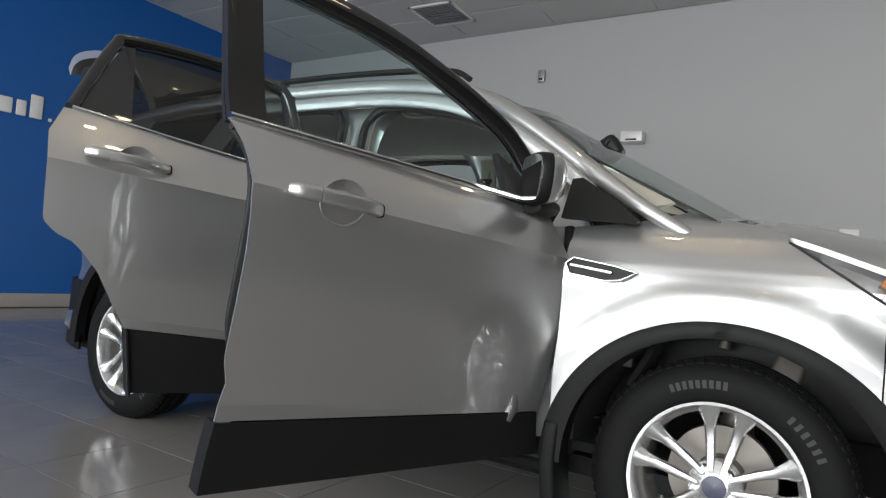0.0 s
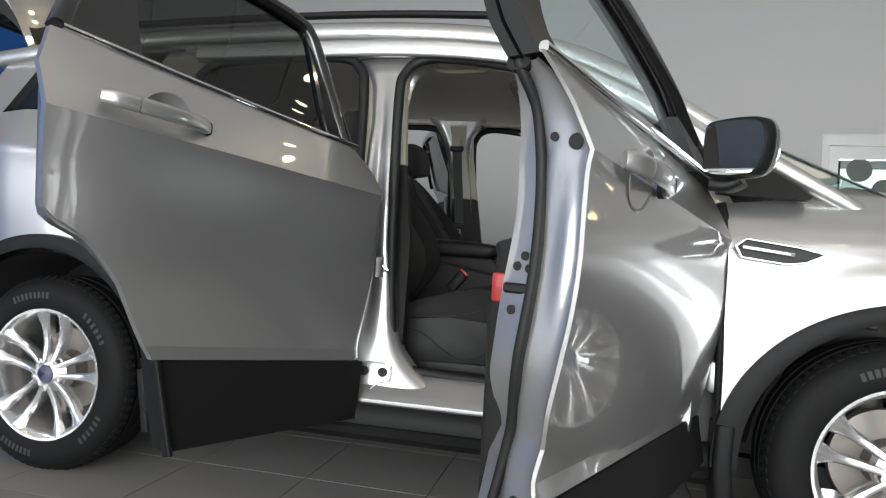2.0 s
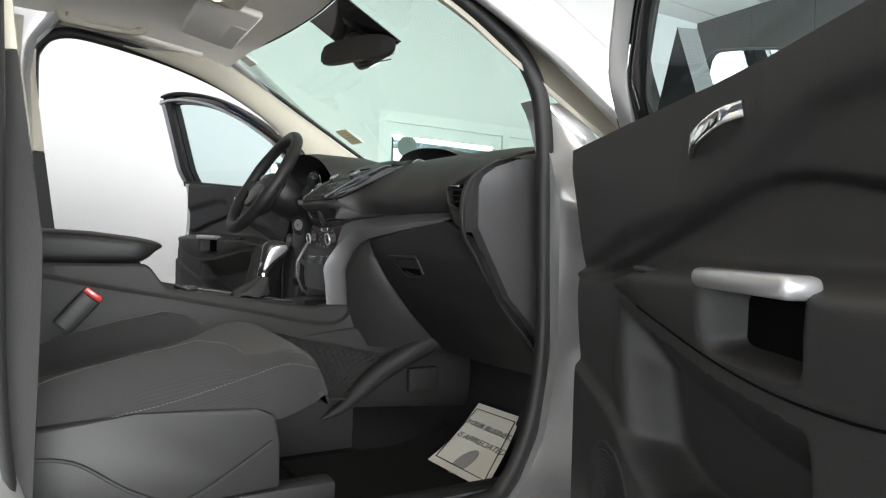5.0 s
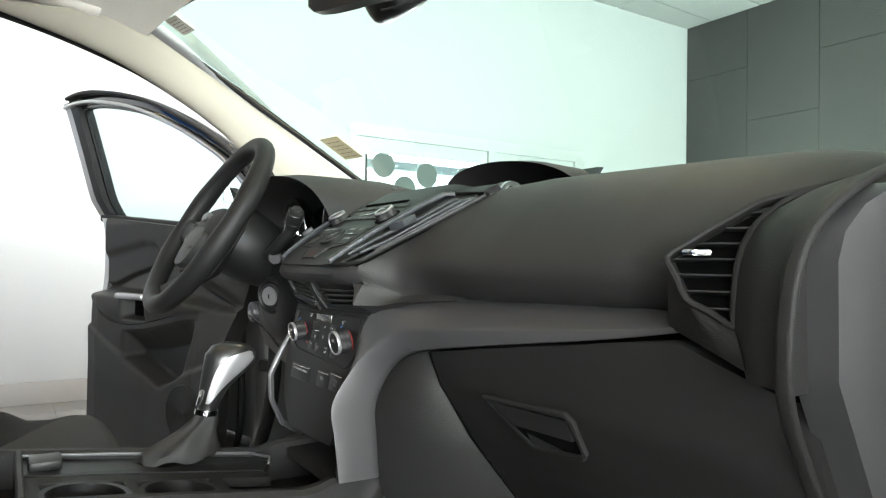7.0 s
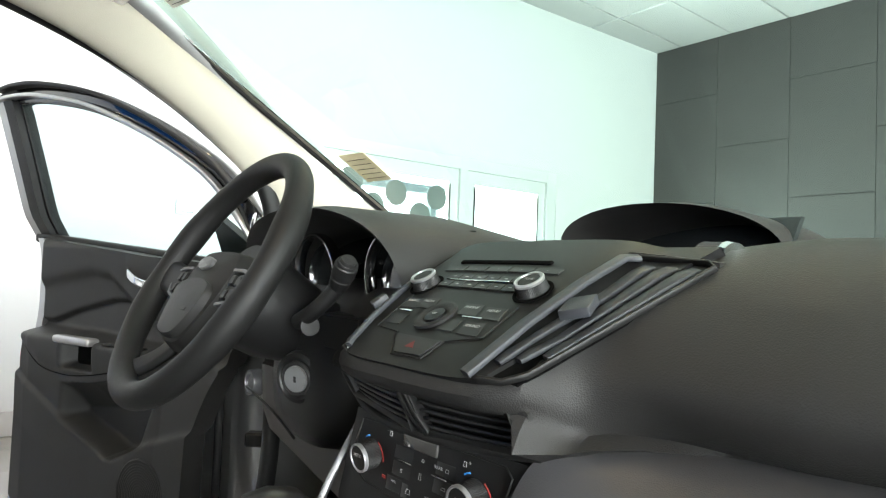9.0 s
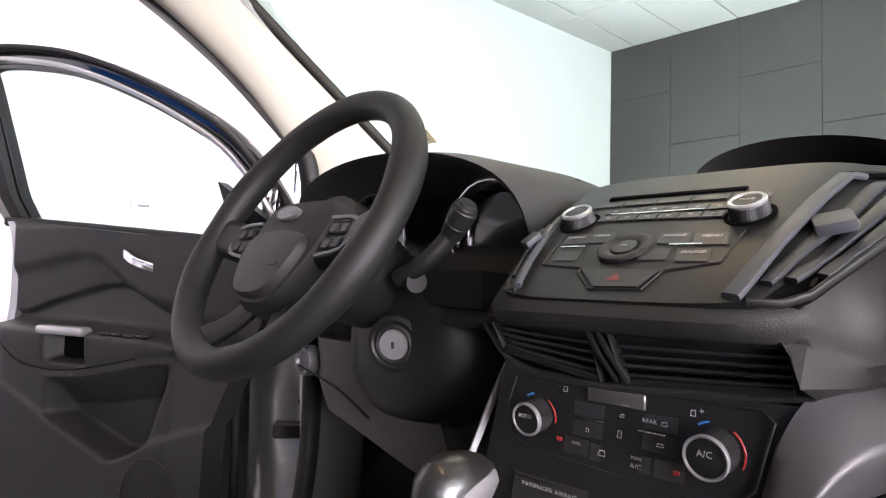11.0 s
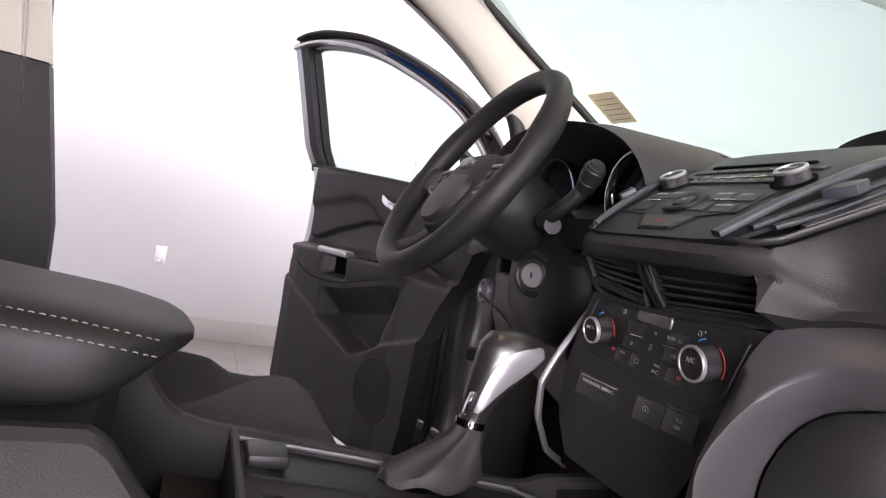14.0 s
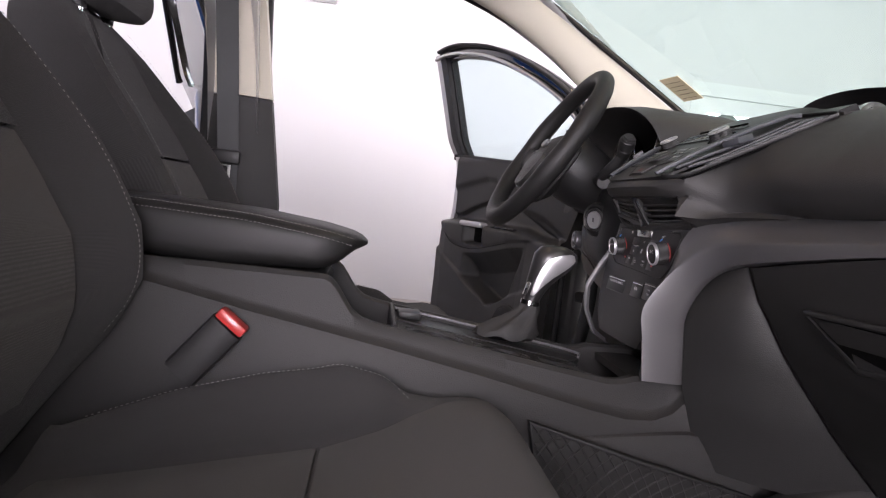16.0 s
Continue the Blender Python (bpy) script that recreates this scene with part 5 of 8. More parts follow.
    part("mirror_glass", b, MIRROR, d, "reflecting mirror glass", xw @ tm)
    b = B()
    rings = []
    for dx, k in ((0.049, 0.34), (0.042, 0.67), (0.023, 0.915), (0.0, 1.012), (-0.008, 1.012)):
        rings.append([mc + Vector((dx, -p * k, q * k)) for p, q in [tuple(v.to_2d()) for v in curve([(*o, 0) for o in out], 4, True)]])
    loft(b, rings)
    part("mirror_cap", b, PAINT, d, "silver mirror cap", xw @ tm)
    b = B()
    tube(b, curve([(-0.61, -0.87, 1.065), (-0.61, -0.91, 1.06), (-0.61, -0.94, 1.075)], 4), rect(0.08, 0.03, 0.4), (0, 0, 1))
    part("mirror_arm", b, BLACKPLASTIC, d, "", xw)


def outer_handle(d, xf, xa, xb, za, zb):
    """A strap handle over a round dish; xa is its front end."""
    P = lambda t, o: Vector((lerp(xa, xb, t), -skin(lerp(xa, xb, t), lerp(za, zb, t)) - o, lerp(za, zb, t)))
    b = B()
    tube(b, [P(t, o) for t, o in ((0.0, 0.012), (0.05, 0.022), (0.15, 0.033), (0.35, 0.042), (0.6, 0.042), (0.72, 0.038))], rect(0.02, 0.036, 0.45, 3), (0, 0, 1), scale=lambda t: lerp(0.75, 1, min(1, t * 5)))
    part("door_handle", b, PAINT, d, "silver strap door handle", xf)
    b = B()
    tube(b, [P(t, o) for t, o in ((0.73, 0.036), (0.85, 0.034), (0.95, 0.028), (1.0, 0.018))], rect(0.024, 0.036, 0.45, 3), (0, 0, 1), scale=lambda t: lerp(1, 0.75, max(0, t * 3 - 2)))
    part("handle_cap", b, PAINT, d, "silver key cover of the handle", xf)
    c = P(0.4, -0.004)
    b = B()
    lathe(b, [(0.0001, -0.018), (0.02, -0.016), (0.042, -0.006), (0.055, 0.0045), (0.0585, 0.0062), (0.06, 0.0045)], Matrix.Translation(c) @ turned(97).to_4x4() @ Matrix.Diagonal((1.05, 0.95, 1, 1)), 40)
    part("handle_dish", b, PAINT, d, "", xf)
    b = B()
    tube(b, [P(-0.005, 0.002), P(0.0, 0.012)], rect(0.022, 0.034, 0.45, 3), (0, 0, 1))
    part("handle_gasket", b, RUBBER, d, "", xf)


def rear_door(mirror, lab):
    xf = mirror @ swing(HINGE_R, OPEN_R)
    low, brk = table([(-1.5, 0.315), (-2.2, 0.35)]), table([(-1.5, 0.487), (-2.2, 0.56)])
    fr = table([(0.3, -1.56), (0.4, -1.53), (0.5, -1.50), (0.62, -1.495), (0.85, -1.488), (1.03, -1.48), (1.09, -1.505), (1.16, -1.56)])
    re = table([(0.33, -2.19), (0.563, -2.212), (0.627, -2.25), (0.744, -2.312), (0.81, -2.37), (0.84, -2.405), (0.875, -2.475), (0.9, -2.485), (1.16, -2.492), (1.285, -2.435)])
    b = B()
    fs = lambda z: fr(z) - 0.032
    skin_patch(b, brk, belt, fs, re, 30, 40, lambda u, v: (0.0, 0.022, 0.0))
    d = part("rear_door", b, PAINT, car, lab, xf, 14)
    b = B()
    patch(b, lambda u, v: (lambda z: Vector((fs(z) + 0.032 * math.sin(u * math.pi / 2), -skin(fs(z), z) + 0.03 * (1 - math.cos(u * math.pi / 2)), z)))(lerp(brk(-1.55) + 0.004, belt(-1.55) - 0.004, v)), 8, 30, (0, 0.03, 0))
    part("door_hem", b, PAINT, d, "", xf)
    b = B()
    skin_patch(b, low, lambda x: brk(x) - 0.003, fr, re, 16, 5, lambda u, v: (0, 0.06, 0.0), 0.004)
    part("lower_cladding", b, CLAD, d, "black plastic lower door cladding", xf)
    b = B()
    tube(b, [(re(z) + 0.004, -skin(-2.3, z) - 0.002, z) for z in (0.34, 0.56)], rect(0.012, 0.03, 0.3), (0, 1, 0))
    part("edge_guard", b, CLAD, d, "", xf)
    b = B()
    patch(b, lambda u, v: (lambda z: Vector((re(z) + 0.014 + 0.02 * u, lerp(-skin(re(z) + 0.014, z) + 0.026, -0.80, u), z)))(lerp(0.36, 1.15, v)), 4, 36, (0.02, 0, 0))
    part("shut_face", b, PAINT, d, "silver door edge", xf)
    Y = lambda x, z, d0=0.02: -skin(x, z) + d0
    top = [(-1.60, 1.17), (-1.632, 1.40), (-1.665, 1.51), (-1.72, 1.545), (-1.9, 1.575), (-2.1, 1.585), (-2.275, 1.578), (-2.31, 1.55), (-2.36, 1.45), (-2.43, 1.29)]
    b = B()
    tube(b, curve([(x, Y(x, z), z) for x, z in top], 5), rect(0.04, 0.05, 0.3), (0, 1, 0))
    part("window_frame", b, PIANO, d, "gloss black rear window frame", xf)
    b = B()
    zt = table([(-1.6, 1.53), (-1.7, 1.555), (-1.9, 1.575), (-2.1, 1.58), (-2.28, 1.57), (-2.36, 1.42), (-2.43, 1.29)])
    patch(b, lambda u, v: (lambda x: Vector((x, Y(x, lerp(belt(x), zt(x), v), 0.022), lerp(belt(x), zt(x), v))))(lerp(-1.66, -2.3, u)), 16, 10)
    g = part("door_glass", b, PRIVACY, d, "dark privacy glass", xf)
    g.visible_shadow = False
    b = B()
    patch(b, lambda u, v: (lambda x: Vector((x, Y(x, lerp(belt(x), zt(x) - 0.01, v), 0.014), lerp(belt(x), zt(x) - 0.01, v))))(lerp(-2.245, -2.42, u)), 6, 10, (0, 0.02, 0))
    part("rear_applique", b, PIANO, d, "gloss black panel behind the rear window", xf)
    b = B()
    patch(b, lambda u, v: (lambda x: Vector((x, Y(x, lerp(belt(x), 1.52, v), 0.012), lerp(belt(x), 1.52, v))))(lerp(-1.60 - 0.03 * v, -1.665 - 0.02 * v, u)), 3, 10, (0, 0.02, 0))
    part("front_applique", b, PIANO, d, "", xf)
    b = B()
    tube(b, curve([(x, -skin(x, belt(x)) + 0.002, belt(x) + 0.006) for x in (-1.565, -1.8, -2.1, -2.3, -2.43)], 5), rect(0.016, 0.017, 0.35), (0, 0, 1))
    part("belt_strip", b, CHROME, d, "bright strip under the window", xf)
    b = B()
    pf = lambda u, v: (lambda z: Vector((lerp(fr(z) - 0.06, re(z) + 0.05, u), -0.835 + 0.02 + 0.04 / (1 + math.exp(-(z - 0.82) / 0.01)) / (1 + math.exp((z - 0.92) / 0.008)), z)))(lerp(0.37, 1.17, v))
    patch(b, pf, 14, 40, (0, -0.03, 0))
    part("door_trim", b, TRIM, d, "charcoal inner door panel", xf)
    b = B()
    tube(b, [(fr(z) - 0.03, -0.80, z) for z in (0.4, 0.5, 0.7, 0.9, 1.05, 1.15)], rect(0.05, 0.12, 0.3), (0, 1, 0))
    part("door_front_edge", b, PAINT, d, "", xf)
    outer_handle(d, xf, -2.13, -2.385, 1.118, 1.14)


front_door(Matrix(), "open silver passenger front door", OPEN_F)
front_door(FLIP, "open silver driver's front door", 69.5)
rear_door(Matrix(), "open silver rear door with dark glass")
rear_door(FLIP, "open silver rear door with dark glass")


# ---- cabin ----
# dashboard pad
LIP = table([(-0.66, 0.105), (-0.62, 0.08), (-0.56, 0.055), (-0.45, 0.022), (-0.3, -0.006), (-0.14, -0.022), (0.14, -0.022), (0.66, 0.0)])
PAD = [(0.0, 1.055, 0), (-0.15, 1.10, 0), (-0.30, 1.126, 0.1), (-0.45, 1.136, 0.3), (-0.55, 1.128, 0.6), (-0.63, 1.098, 0.9), (-0.69, 1.052, 1), (-0.718, 1.014, 1), (-0.712, 0.988, 1), (-0.69, 0.969, 1), (-0.65, 0.962, 1), (-0.4, 0.93, 0.3)]

FACIA = [(0.0, 1.055), (-0.15, 1.10), (-0.30, 1.12), (-0.45, 1.122), (-0.55, 1.12), (-0.622, 1.115), (-0.70, 1.072), (-0.772, 1.032), (-0.822, 1.004), (-0.813, 0.983), (-0.775, 0.988), (-0.4, 0.95)]


def pad_ring(y):
    fall = max(0.0, (abs(y) - 0.52) / 0.14)
    sink = table([(0.14, 0.0), (0.2, 0.045), (0.62, 0.045), (0.66, 0.03)])(y) if y > 0 else 0
    blend = table([(0.13, 1.0), (0.145, 0.93), (0.16, 0.76), (0.18, 0.46), (0.2, 0.22), (0.235, 0.0)] if y < 0 else [(0.118, 1.0), (0.13, 0.88), (0.142, 0.5), (0.158, 0.0)])(abs(y))
    meet = table([(0.119, 0.0), (0.131, 1.0), (0.155, 1.0), (0.18, 0.8), (0.27, 0.0)])(-y)
    k = table([(0.131, 0.0), (0.15, 1.0)])(-y)
    reach = lerp(Vector((-0.03, 0, 0.053)), Vector((-0.009, 0, 0.026)), k), lerp(Vector((-0.02, 0, 0.031)), Vector((0.001, 0, 0.008)), k), Vector((-0.001, 0, -0.008))
    ox, oz = table([(0.13, -0.768), (0.145, -0.748), (0.16, -0.737), (0.18, -0.727), (0.21, -0.715), (0.24, -0.708)]), table([(0.13, 0.955), (0.165, 0.964), (0.21, 0.968), (0.24, 0.969)])
    out = []
    for i, ((x, z, w), (fx, fz)) in enumerate(zip(PAD, FACIA)):
        e = (min(abs(y), 0.14) / 0.15) ** 4 * (1, 0.4)[i < 8]
        p = Vector((x + LIP(y) * w, y, z - 0.03 * fall * fall * (1 if z > 1 else 0.2) - sink * (1 if z > 1.0 else 0)))
        mix = blend if i < 7 or y > 0 else table([(0.13, 1.0), (0.138, 0.7), (0.146, 0.4), (0.156, 0.18), (0.17, 0.06), (0.19, 0.0)])(-y)
        q = lerp(p, Vector((fx + 0.047 * e * (1 if fz < 1.05 else 0), y, fz)), mix)
        if i in (8, 9, 10):
            goal = Vector((ox(-y), y, oz(-y))) + reach[i - 8]
            q = lerp(q, goal, meet * (0.6 if i == 8 else 1))
        out.append(q)
    return out


def dashboard():
    b = B()
    ys = [-0.655 + 1.31 * k / 180 for k in range(181)]
    rings = []
    for y in ys:
        rings.append([p for p in curve(pad_ring(y), 3)])
    loft(b, rings)
    d = part("dashboard", b, DASH, car, "charcoal soft-touch grained dashboard")
    # faceted trim band over the glovebox that turns down into the console: outer edge, fold, inner edge
    rows = (((-0.800, -0.085, 0.735), (-0.815, -0.126, 0.735), (-0.768, -0.130, 0.735)),
            ((-0.792, -0.083, 0.79), (-0.822, -0.125, 0.79), (-0.773, -0.130, 0.79)),
            ((-0.786, -0.085, 0.83), (-0.827, -0.125, 0.832), (-0.776, -0.131, 0.826)),
            ((-0.784, -0.100, 0.875), (-0.806, -0.130, 0.872), (-0.766, -0.137, 0.860)),
            ((-0.780, -0.113, 0.922), (-0.784, -0.145, 0.904), (-0.756, -0.153, 0.885)),
            ((-0.766, -0.130, 0.952), (-0.764, -0.168, 0.924), (-0.748, -0.180, 0.900)),
            ((-0.735, -0.165, 0.963), (-0.750, -0.205, 0.932), (-0.743, -0.215, 0.908)),
            ((-0.712, -0.21, 0.967), (-0.742, -0.245, 0.936), (-0.740, -0.25, 0.914)),
            ((-0.70, -0.27, 0.970), (-0.734, -0.29, 0.940), (-0.734, -0.295, 0.921)),
            ((-0.69, -0.35, 0.973), (-0.722, -0.36, 0.946), (-0.724, -0.36, 0.931)),
            ((-0.678, -0.43, 0.974), (-0.708, -0.43, 0.952), (-0.710, -0.43, 0.941)),
            ((-0.670, -0.49, 0.974), (-0.694, -0.49, 0.958), (-0.696, -0.49, 0.951)),
            ((-0.680, -0.528, 0.967), (-0.690, -0.53, 0.963), (-0.690, -0.53, 0.959)))
    outer, fold, inner = (curve([r[k] for r in rows], 6) for k in range(3))
    b = B()
    rings = []
    for o, f, q in zip(outer, fold, inner):
        back = Vector((0.03, 0.012, 0.0))
        mo, mi = lerp(o, f, 0.5), lerp(f, q, 0.5)
        soft = [lerp(o, f, 0.9), lerp(lerp(o, f, 0.965), lerp(f, q, 0.06), 0.5), lerp(f, q, 0.12)]
        rings.append([o + back, o, mo + (mo - q) * 0.02, *soft, mi, lerp(f, q, 0.95), q + Vector((0.005, 0, 0)), q + back])
    loft(b, rings)
    part("trim_arch", b, ARCH, d, "smooth satin grey trim arch", angle=50)
    LEG = table([(p.z, p.x) for p in inner[:40]]), table([(p.z, p.y) for p in inner[:40]])
    b = B()
    sx = table([(0.735, -0.765), (0.75, -0.791), (0.792, -0.81), (0.833, -0.812), (0.869, -0.795), (0.918, -0.766), (0.958, -0.738)])
    sw = table([(0.735, 0.014), (0.75, 0.011), (0.78, 0.008), (0.81, 0.0065), (0.86, 0.006), (0.955, 0.007)])
    patch(b, lambda u, v: (lambda z: Vector((sx(z) + 0.003 - 0.004 * math.sin(math.pi * u), 0.152 - sw(z) * u, z - 0.006 * u)))(lerp(0.737, 0.956, v)), 6, 30, (0.006, 0.004, 0))
    part("console_spear", b, SATIN, d, "satin silver trim beside the console")
    # glovebox
    lidx = table([(0.56, -0.47), (0.64, -0.555), (0.72, -0.635), (0.80, -0.698), (0.87, -0.733), (0.93, -0.74)])
    face = lambda y, z: Vector((lidx(z) + 0.45 * (LIP(y) + 0.02), y, z))
    lidtop = table([(-0.625, 0.918), (-0.535, 0.953), (-0.49, 0.947), (-0.43, 0.938), (-0.36, 0.928), (-0.295, 0.918), (-0.215, 0.905)])
    lidleft = table([(0.0, -0.262), (0.37, -0.258), (0.59, -0.25), (0.78, -0.236), (0.9, -0.224), (1.0, -0.211)])
    b = B()
    patch(b, lambda u, v: (lambda y: face(y, lerp(0.62, lidtop(y), v)) + Vector((-0.004 * math.sin(math.pi * u) * math.sin(math.pi * v), 0, 0)))(lerp(lidleft(v), -0.64, u)), 26, 24, (0.03, 0, 0))
    part("glovebox_door", b, HARDBLACK, d, "black glovebox lid with a recessed catch")
    b = B()
    tube(b, [face(lidleft(k / 14) + 0.003, lerp(0.62, lidtop(lidleft(k / 14)), k / 14)) + Vector((-0.001, 0, 0)) for k in range(15)], circle(0.0011, 6), (-1, 0, 0))
    part("lid_gap", b, GAPSHADE, d)
    q = [(-0.312, 0.869), (-0.424, 0.871), (-0.43, 0.866), (-0.433, 0.834), (-0.428, 0.828), (-0.362, 0.822)]
    b = B()
    tube(b, [face(y, z) + Vector((-0.004, 0, 0)) for y, z in q], rect(0.007, 0.008, 0.35, 2), (-1, 0, 0), closed=True)
    part("catch_surround", b, HARDBLACK, d, "moulded rim of the glovebox catch")
    # black plate in the catch paints the shade of its hollow
    b = B()
    prism(b, [face(y, z) + Vector((-0.0045, 0, 0)) for y, z in q], (0.004, 0, 0))
    part("catch_recess_shade", b, GAPSHADE, d)
    b = B()
    patch(b, lambda u, v: face(lerp(lerp(-0.318, -0.350, v), -0.426, u), lerp(0.865, 0.845, v)) + Vector((-0.006 - 0.004 * v, 0, 0)), 8, 4, (0.006, 0, 0))
    part("glovebox_catch", b, HARDBLACK, d, "black pull lip of the catch")
    b = B()
    patch(b, lambda u, v: face(lerp(-0.360, -0.418, u), lerp(0.826, 0.838, v * (1 - u))) + Vector((-0.0055, 0, 0)), 6, 3, (0.003, 0, 0))
    part("catch_lip", b, GREYTRIM, d)
    # leather-grained knee panel between the arch and the glovebox
    b = B()

    def knee(u, v):
        z = lerp(0.628, 0.905, v)
        a = Vector((LEG[0](z) + 0.008 + 0.35 * max(0, 0.735 - z), LEG[1](z) - 0.002, z))
        w = max(0, (z - 0.62) / (0.907 - 0.62))
        c = face(lidleft(w) + 0.004, z) + Vector((0.004, 0, 0))
        return lerp(a, c, u) + Vector((-0.012, -0.016, 0)) * math.sin(math.pi * u) ** 0.8 * min(1, (1 - v) * 6)

    patch(b, knee, 16, 26, (0.03, 0.01, 0))
    part("knee_panel", b, LEATHER, d, "black leather-grained knee panel")
    # moulded flank below, running back along the tunnel, with a raised pod
    b = B()
    kt, kl, ky = table([(-1.06, 0.62), (-0.9, 0.655), (-0.75, 0.675), (-0.6, 0.66), (-0.4, 0.63)]), table([(-1.06, 0.56), (-0.95, 0.52), (-0.75, 0.465), (-0.4, 0.44)]), table([(-1.06, 0.0), (-0.92, 0.004), (-0.75, 0.014), (-0.6, 0.035), (-0.4, 0.045)])
    loft(b, [[Vector((x, -0.135 - ky(x) * max(0, math.sin(a)) ** 0.6, lerp(kl(x), kt(x), 0.5 - 0.5 * math.cos(a)))) for a in np.linspace(0, math.pi, 14)] for x in np.linspace(-1.06, -0.4, 22)])
    part("console_kick_panel", b, TRIM, d)
    b = B()
    tube(b, curve([(-0.50, -0.245, 0.668), (-0.56, -0.232, 0.648), (-0.63, -0.212, 0.606), (-0.70, -0.192, 0.555), (-0.775, -0.175, 0.482), (-0.83, -0.165, 0.45)], 6), rect(0.055, 0.06, 0.45, 4), (0, 1, 0), scale=table([(0.0, 0.8), (0.3, 1.0), (0.65, 0.85), (1.0, 0.1)]))
    part("kick_fairing", b, TRIM, d, "soft ridge running down into the footwell")
    b = B()
    rbox(b, (-0.56, -0.193, 0.537), (0.09, 0.02, 0.066), 0.008, 3)
    part("kick_pod", b, TRIM, d, "rounded cover in the kick panel")
    # side end cap and side vent
    b = B()
    ce = table([(0.60, -0.46), (0.70, -0.53), (0.753, -0.58), (0.80, -0.63), (0.94, -0.712), (1.03, -0.714), (1.055, -0.69), (1.08, -0.62)])
    patch(b, lambda u, v: (lambda z: Vector((lerp(ce(z), -0.30, u), -0.664 - 0.012 * min(1, u * 5), z + 0.03 * u * v)))(lerp(0.60, 1.08, v)), 10, 24, (0, 0.03, 0))
    part("dash_end_cap", b, ARCH, d, "grey grained dash end panel")
    b = B()
    tube(b, curve([(-0.45, -0.657, 1.115), (-0.58, -0.655, 1.1), (-0.68, -0.65, 1.066), (-0.73, -0.645, 1.02), (-0.734, -0.64, 0.94), (-0.695, -0.632, 0.88), (-0.63, -0.635, 0.785), (-0.55, -0.65, 0.69), (-0.49, -0.65, 0.61)], 5), rect(0.007, 0.012, 0.45, 3), (0, 1, 0))
    part("dash_end_rim", b, TRIM, d)
    lx, ly = table([(0.970, -0.700), (0.988, -0.709), (1.022, -0.702), (1.044, -0.677), (1.07, -0.644), (1.087, -0.603)]), table([(0.970, -0.582), (0.988, -0.547), (1.022, -0.523), (1.044, -0.543), (1.07, -0.573), (1.087, -0.628)])
    rx, ry = table([(0.970, -0.700), (0.994, -0.689), (1.025, -0.673), (1.051, -0.655), (1.072, -0.633), (1.087, -0.603)]), table([(0.970, -0.582), (0.994, -0.576), (1.025, -0.571), (1.051, -0.575), (1.072, -0.591), (1.087, -0.628)])
    vn = Vector((-0.768, -0.437, 0.468))
    vl, vr = lambda z: Vector((lx(z), ly(z), z)), lambda z: Vector((rx(z), ry(z), z))
    # shallow black sheet behind the slats; its colour stands for the duct's shade
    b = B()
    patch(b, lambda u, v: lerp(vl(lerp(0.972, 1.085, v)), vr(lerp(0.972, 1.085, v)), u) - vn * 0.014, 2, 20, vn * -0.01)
    part("side_vent_shade_sheet", b, GAPSHADE, d)
    edge = [vl(z) for z in (0.968, 0.979, 0.988, 1.005, 1.022, 1.034, 1.044, 1.057, 1.07, 1.08, 1.087)] + [vr(z) for z in (1.08, 1.072, 1.051, 1.025, 0.994, 0.979)]
    b = B()
    tube(b, curve([p - vn * 0.003 for p in edge], 3, True), rect(0.006, 0.012, 0.4, 2), vn, closed=True)
    part("side_vent_frame", b, TRIM, d, "dark moulded side air vent frame")
    for k in range(8):
        z = 0.984 + 0.0132 * k
        b = B()
        tube(b, [vl(z) - vn * 0.008, vr(z) - vn * 0.008], rect(0.007, 0.0018, 0.3, 1), (0.35, 0.2, 0.9))
        part("vent_slat", b, SLAT, d)
    b = B()
    rbox(b, (-0.694, -0.546, 1.026), (0.012, 0.024, 0.006), 0.0025, 2, turned(0, 0, 28))
    part("vent_tab", b, CHROME, d, "bright vent tab")
    b = B()
    low = lambda u: lerp(Vector((-0.688, -0.515, 0.962)), Vector((-0.73, -0.640, 0.929)), u)
    patch(b, lambda u, v: lerp(low(0.7 * u), vl(lerp(1.022, 0.97, u)) - vn * 0.002, v) + vn * 0.004 * math.sin(math.pi * v), 10, 6, (0.02, 0.006, 0))
    cx, cy = table([(0.93, -0.717), (0.97, -0.701), (0.994, -0.69), (1.025, -0.674), (1.051, -0.656), (1.072, -0.634), (1.087, -0.604)]), table([(0.93, -0.604), (0.97, -0.583), (0.994, -0.577), (1.025, -0.572), (1.051, -0.576), (1.072, -0.592), (1.087, -0.629)])
    rimx = table([(0.93, -0.73), (1.0, -0.733), (1.04, -0.715), (1.065, -0.685), (1.087, -0.63)])
    patch(b, lambda u, v: (lambda z: lerp(Vector((cx(z), cy(z), z)), Vector((rimx(z), -0.644, z)), u) + vn * 0.005 * math.sin(math.pi * min(1, u * 1.4)))(lerp(0.93, 1.086, v)), 8, 14, (0.02, 0, 0))
    part("vent_panel", b, TRIM, d)


dashboard()
RN = Vector((-0.514, 0, 0.857))  # out of the radio face
CROWN = table([(-0.032, 0.0), (0.0, 0.0035), (0.04, 0.006), (0.09, 0.007), (0.14, 0.006), (0.2, 0.002)])


def RF(y, w):
    """A point of the crowned radio face; w runs up it."""
    k = min(1, abs(y - 0.008) / 0.14)
    return Vector((-0.794, 0, 1.024)) + Vector((0.857 * w, y, 0.514 * w)) + RN * (CROWN(w) * (1 - k ** 4) - 0.008 * k ** 6)
RM = Matrix(((0, 0.857, -0.514, 0), (-1, 0, 0, 0), (0, 0.514, 0.857, 0), (0, 0, 0, 1)))


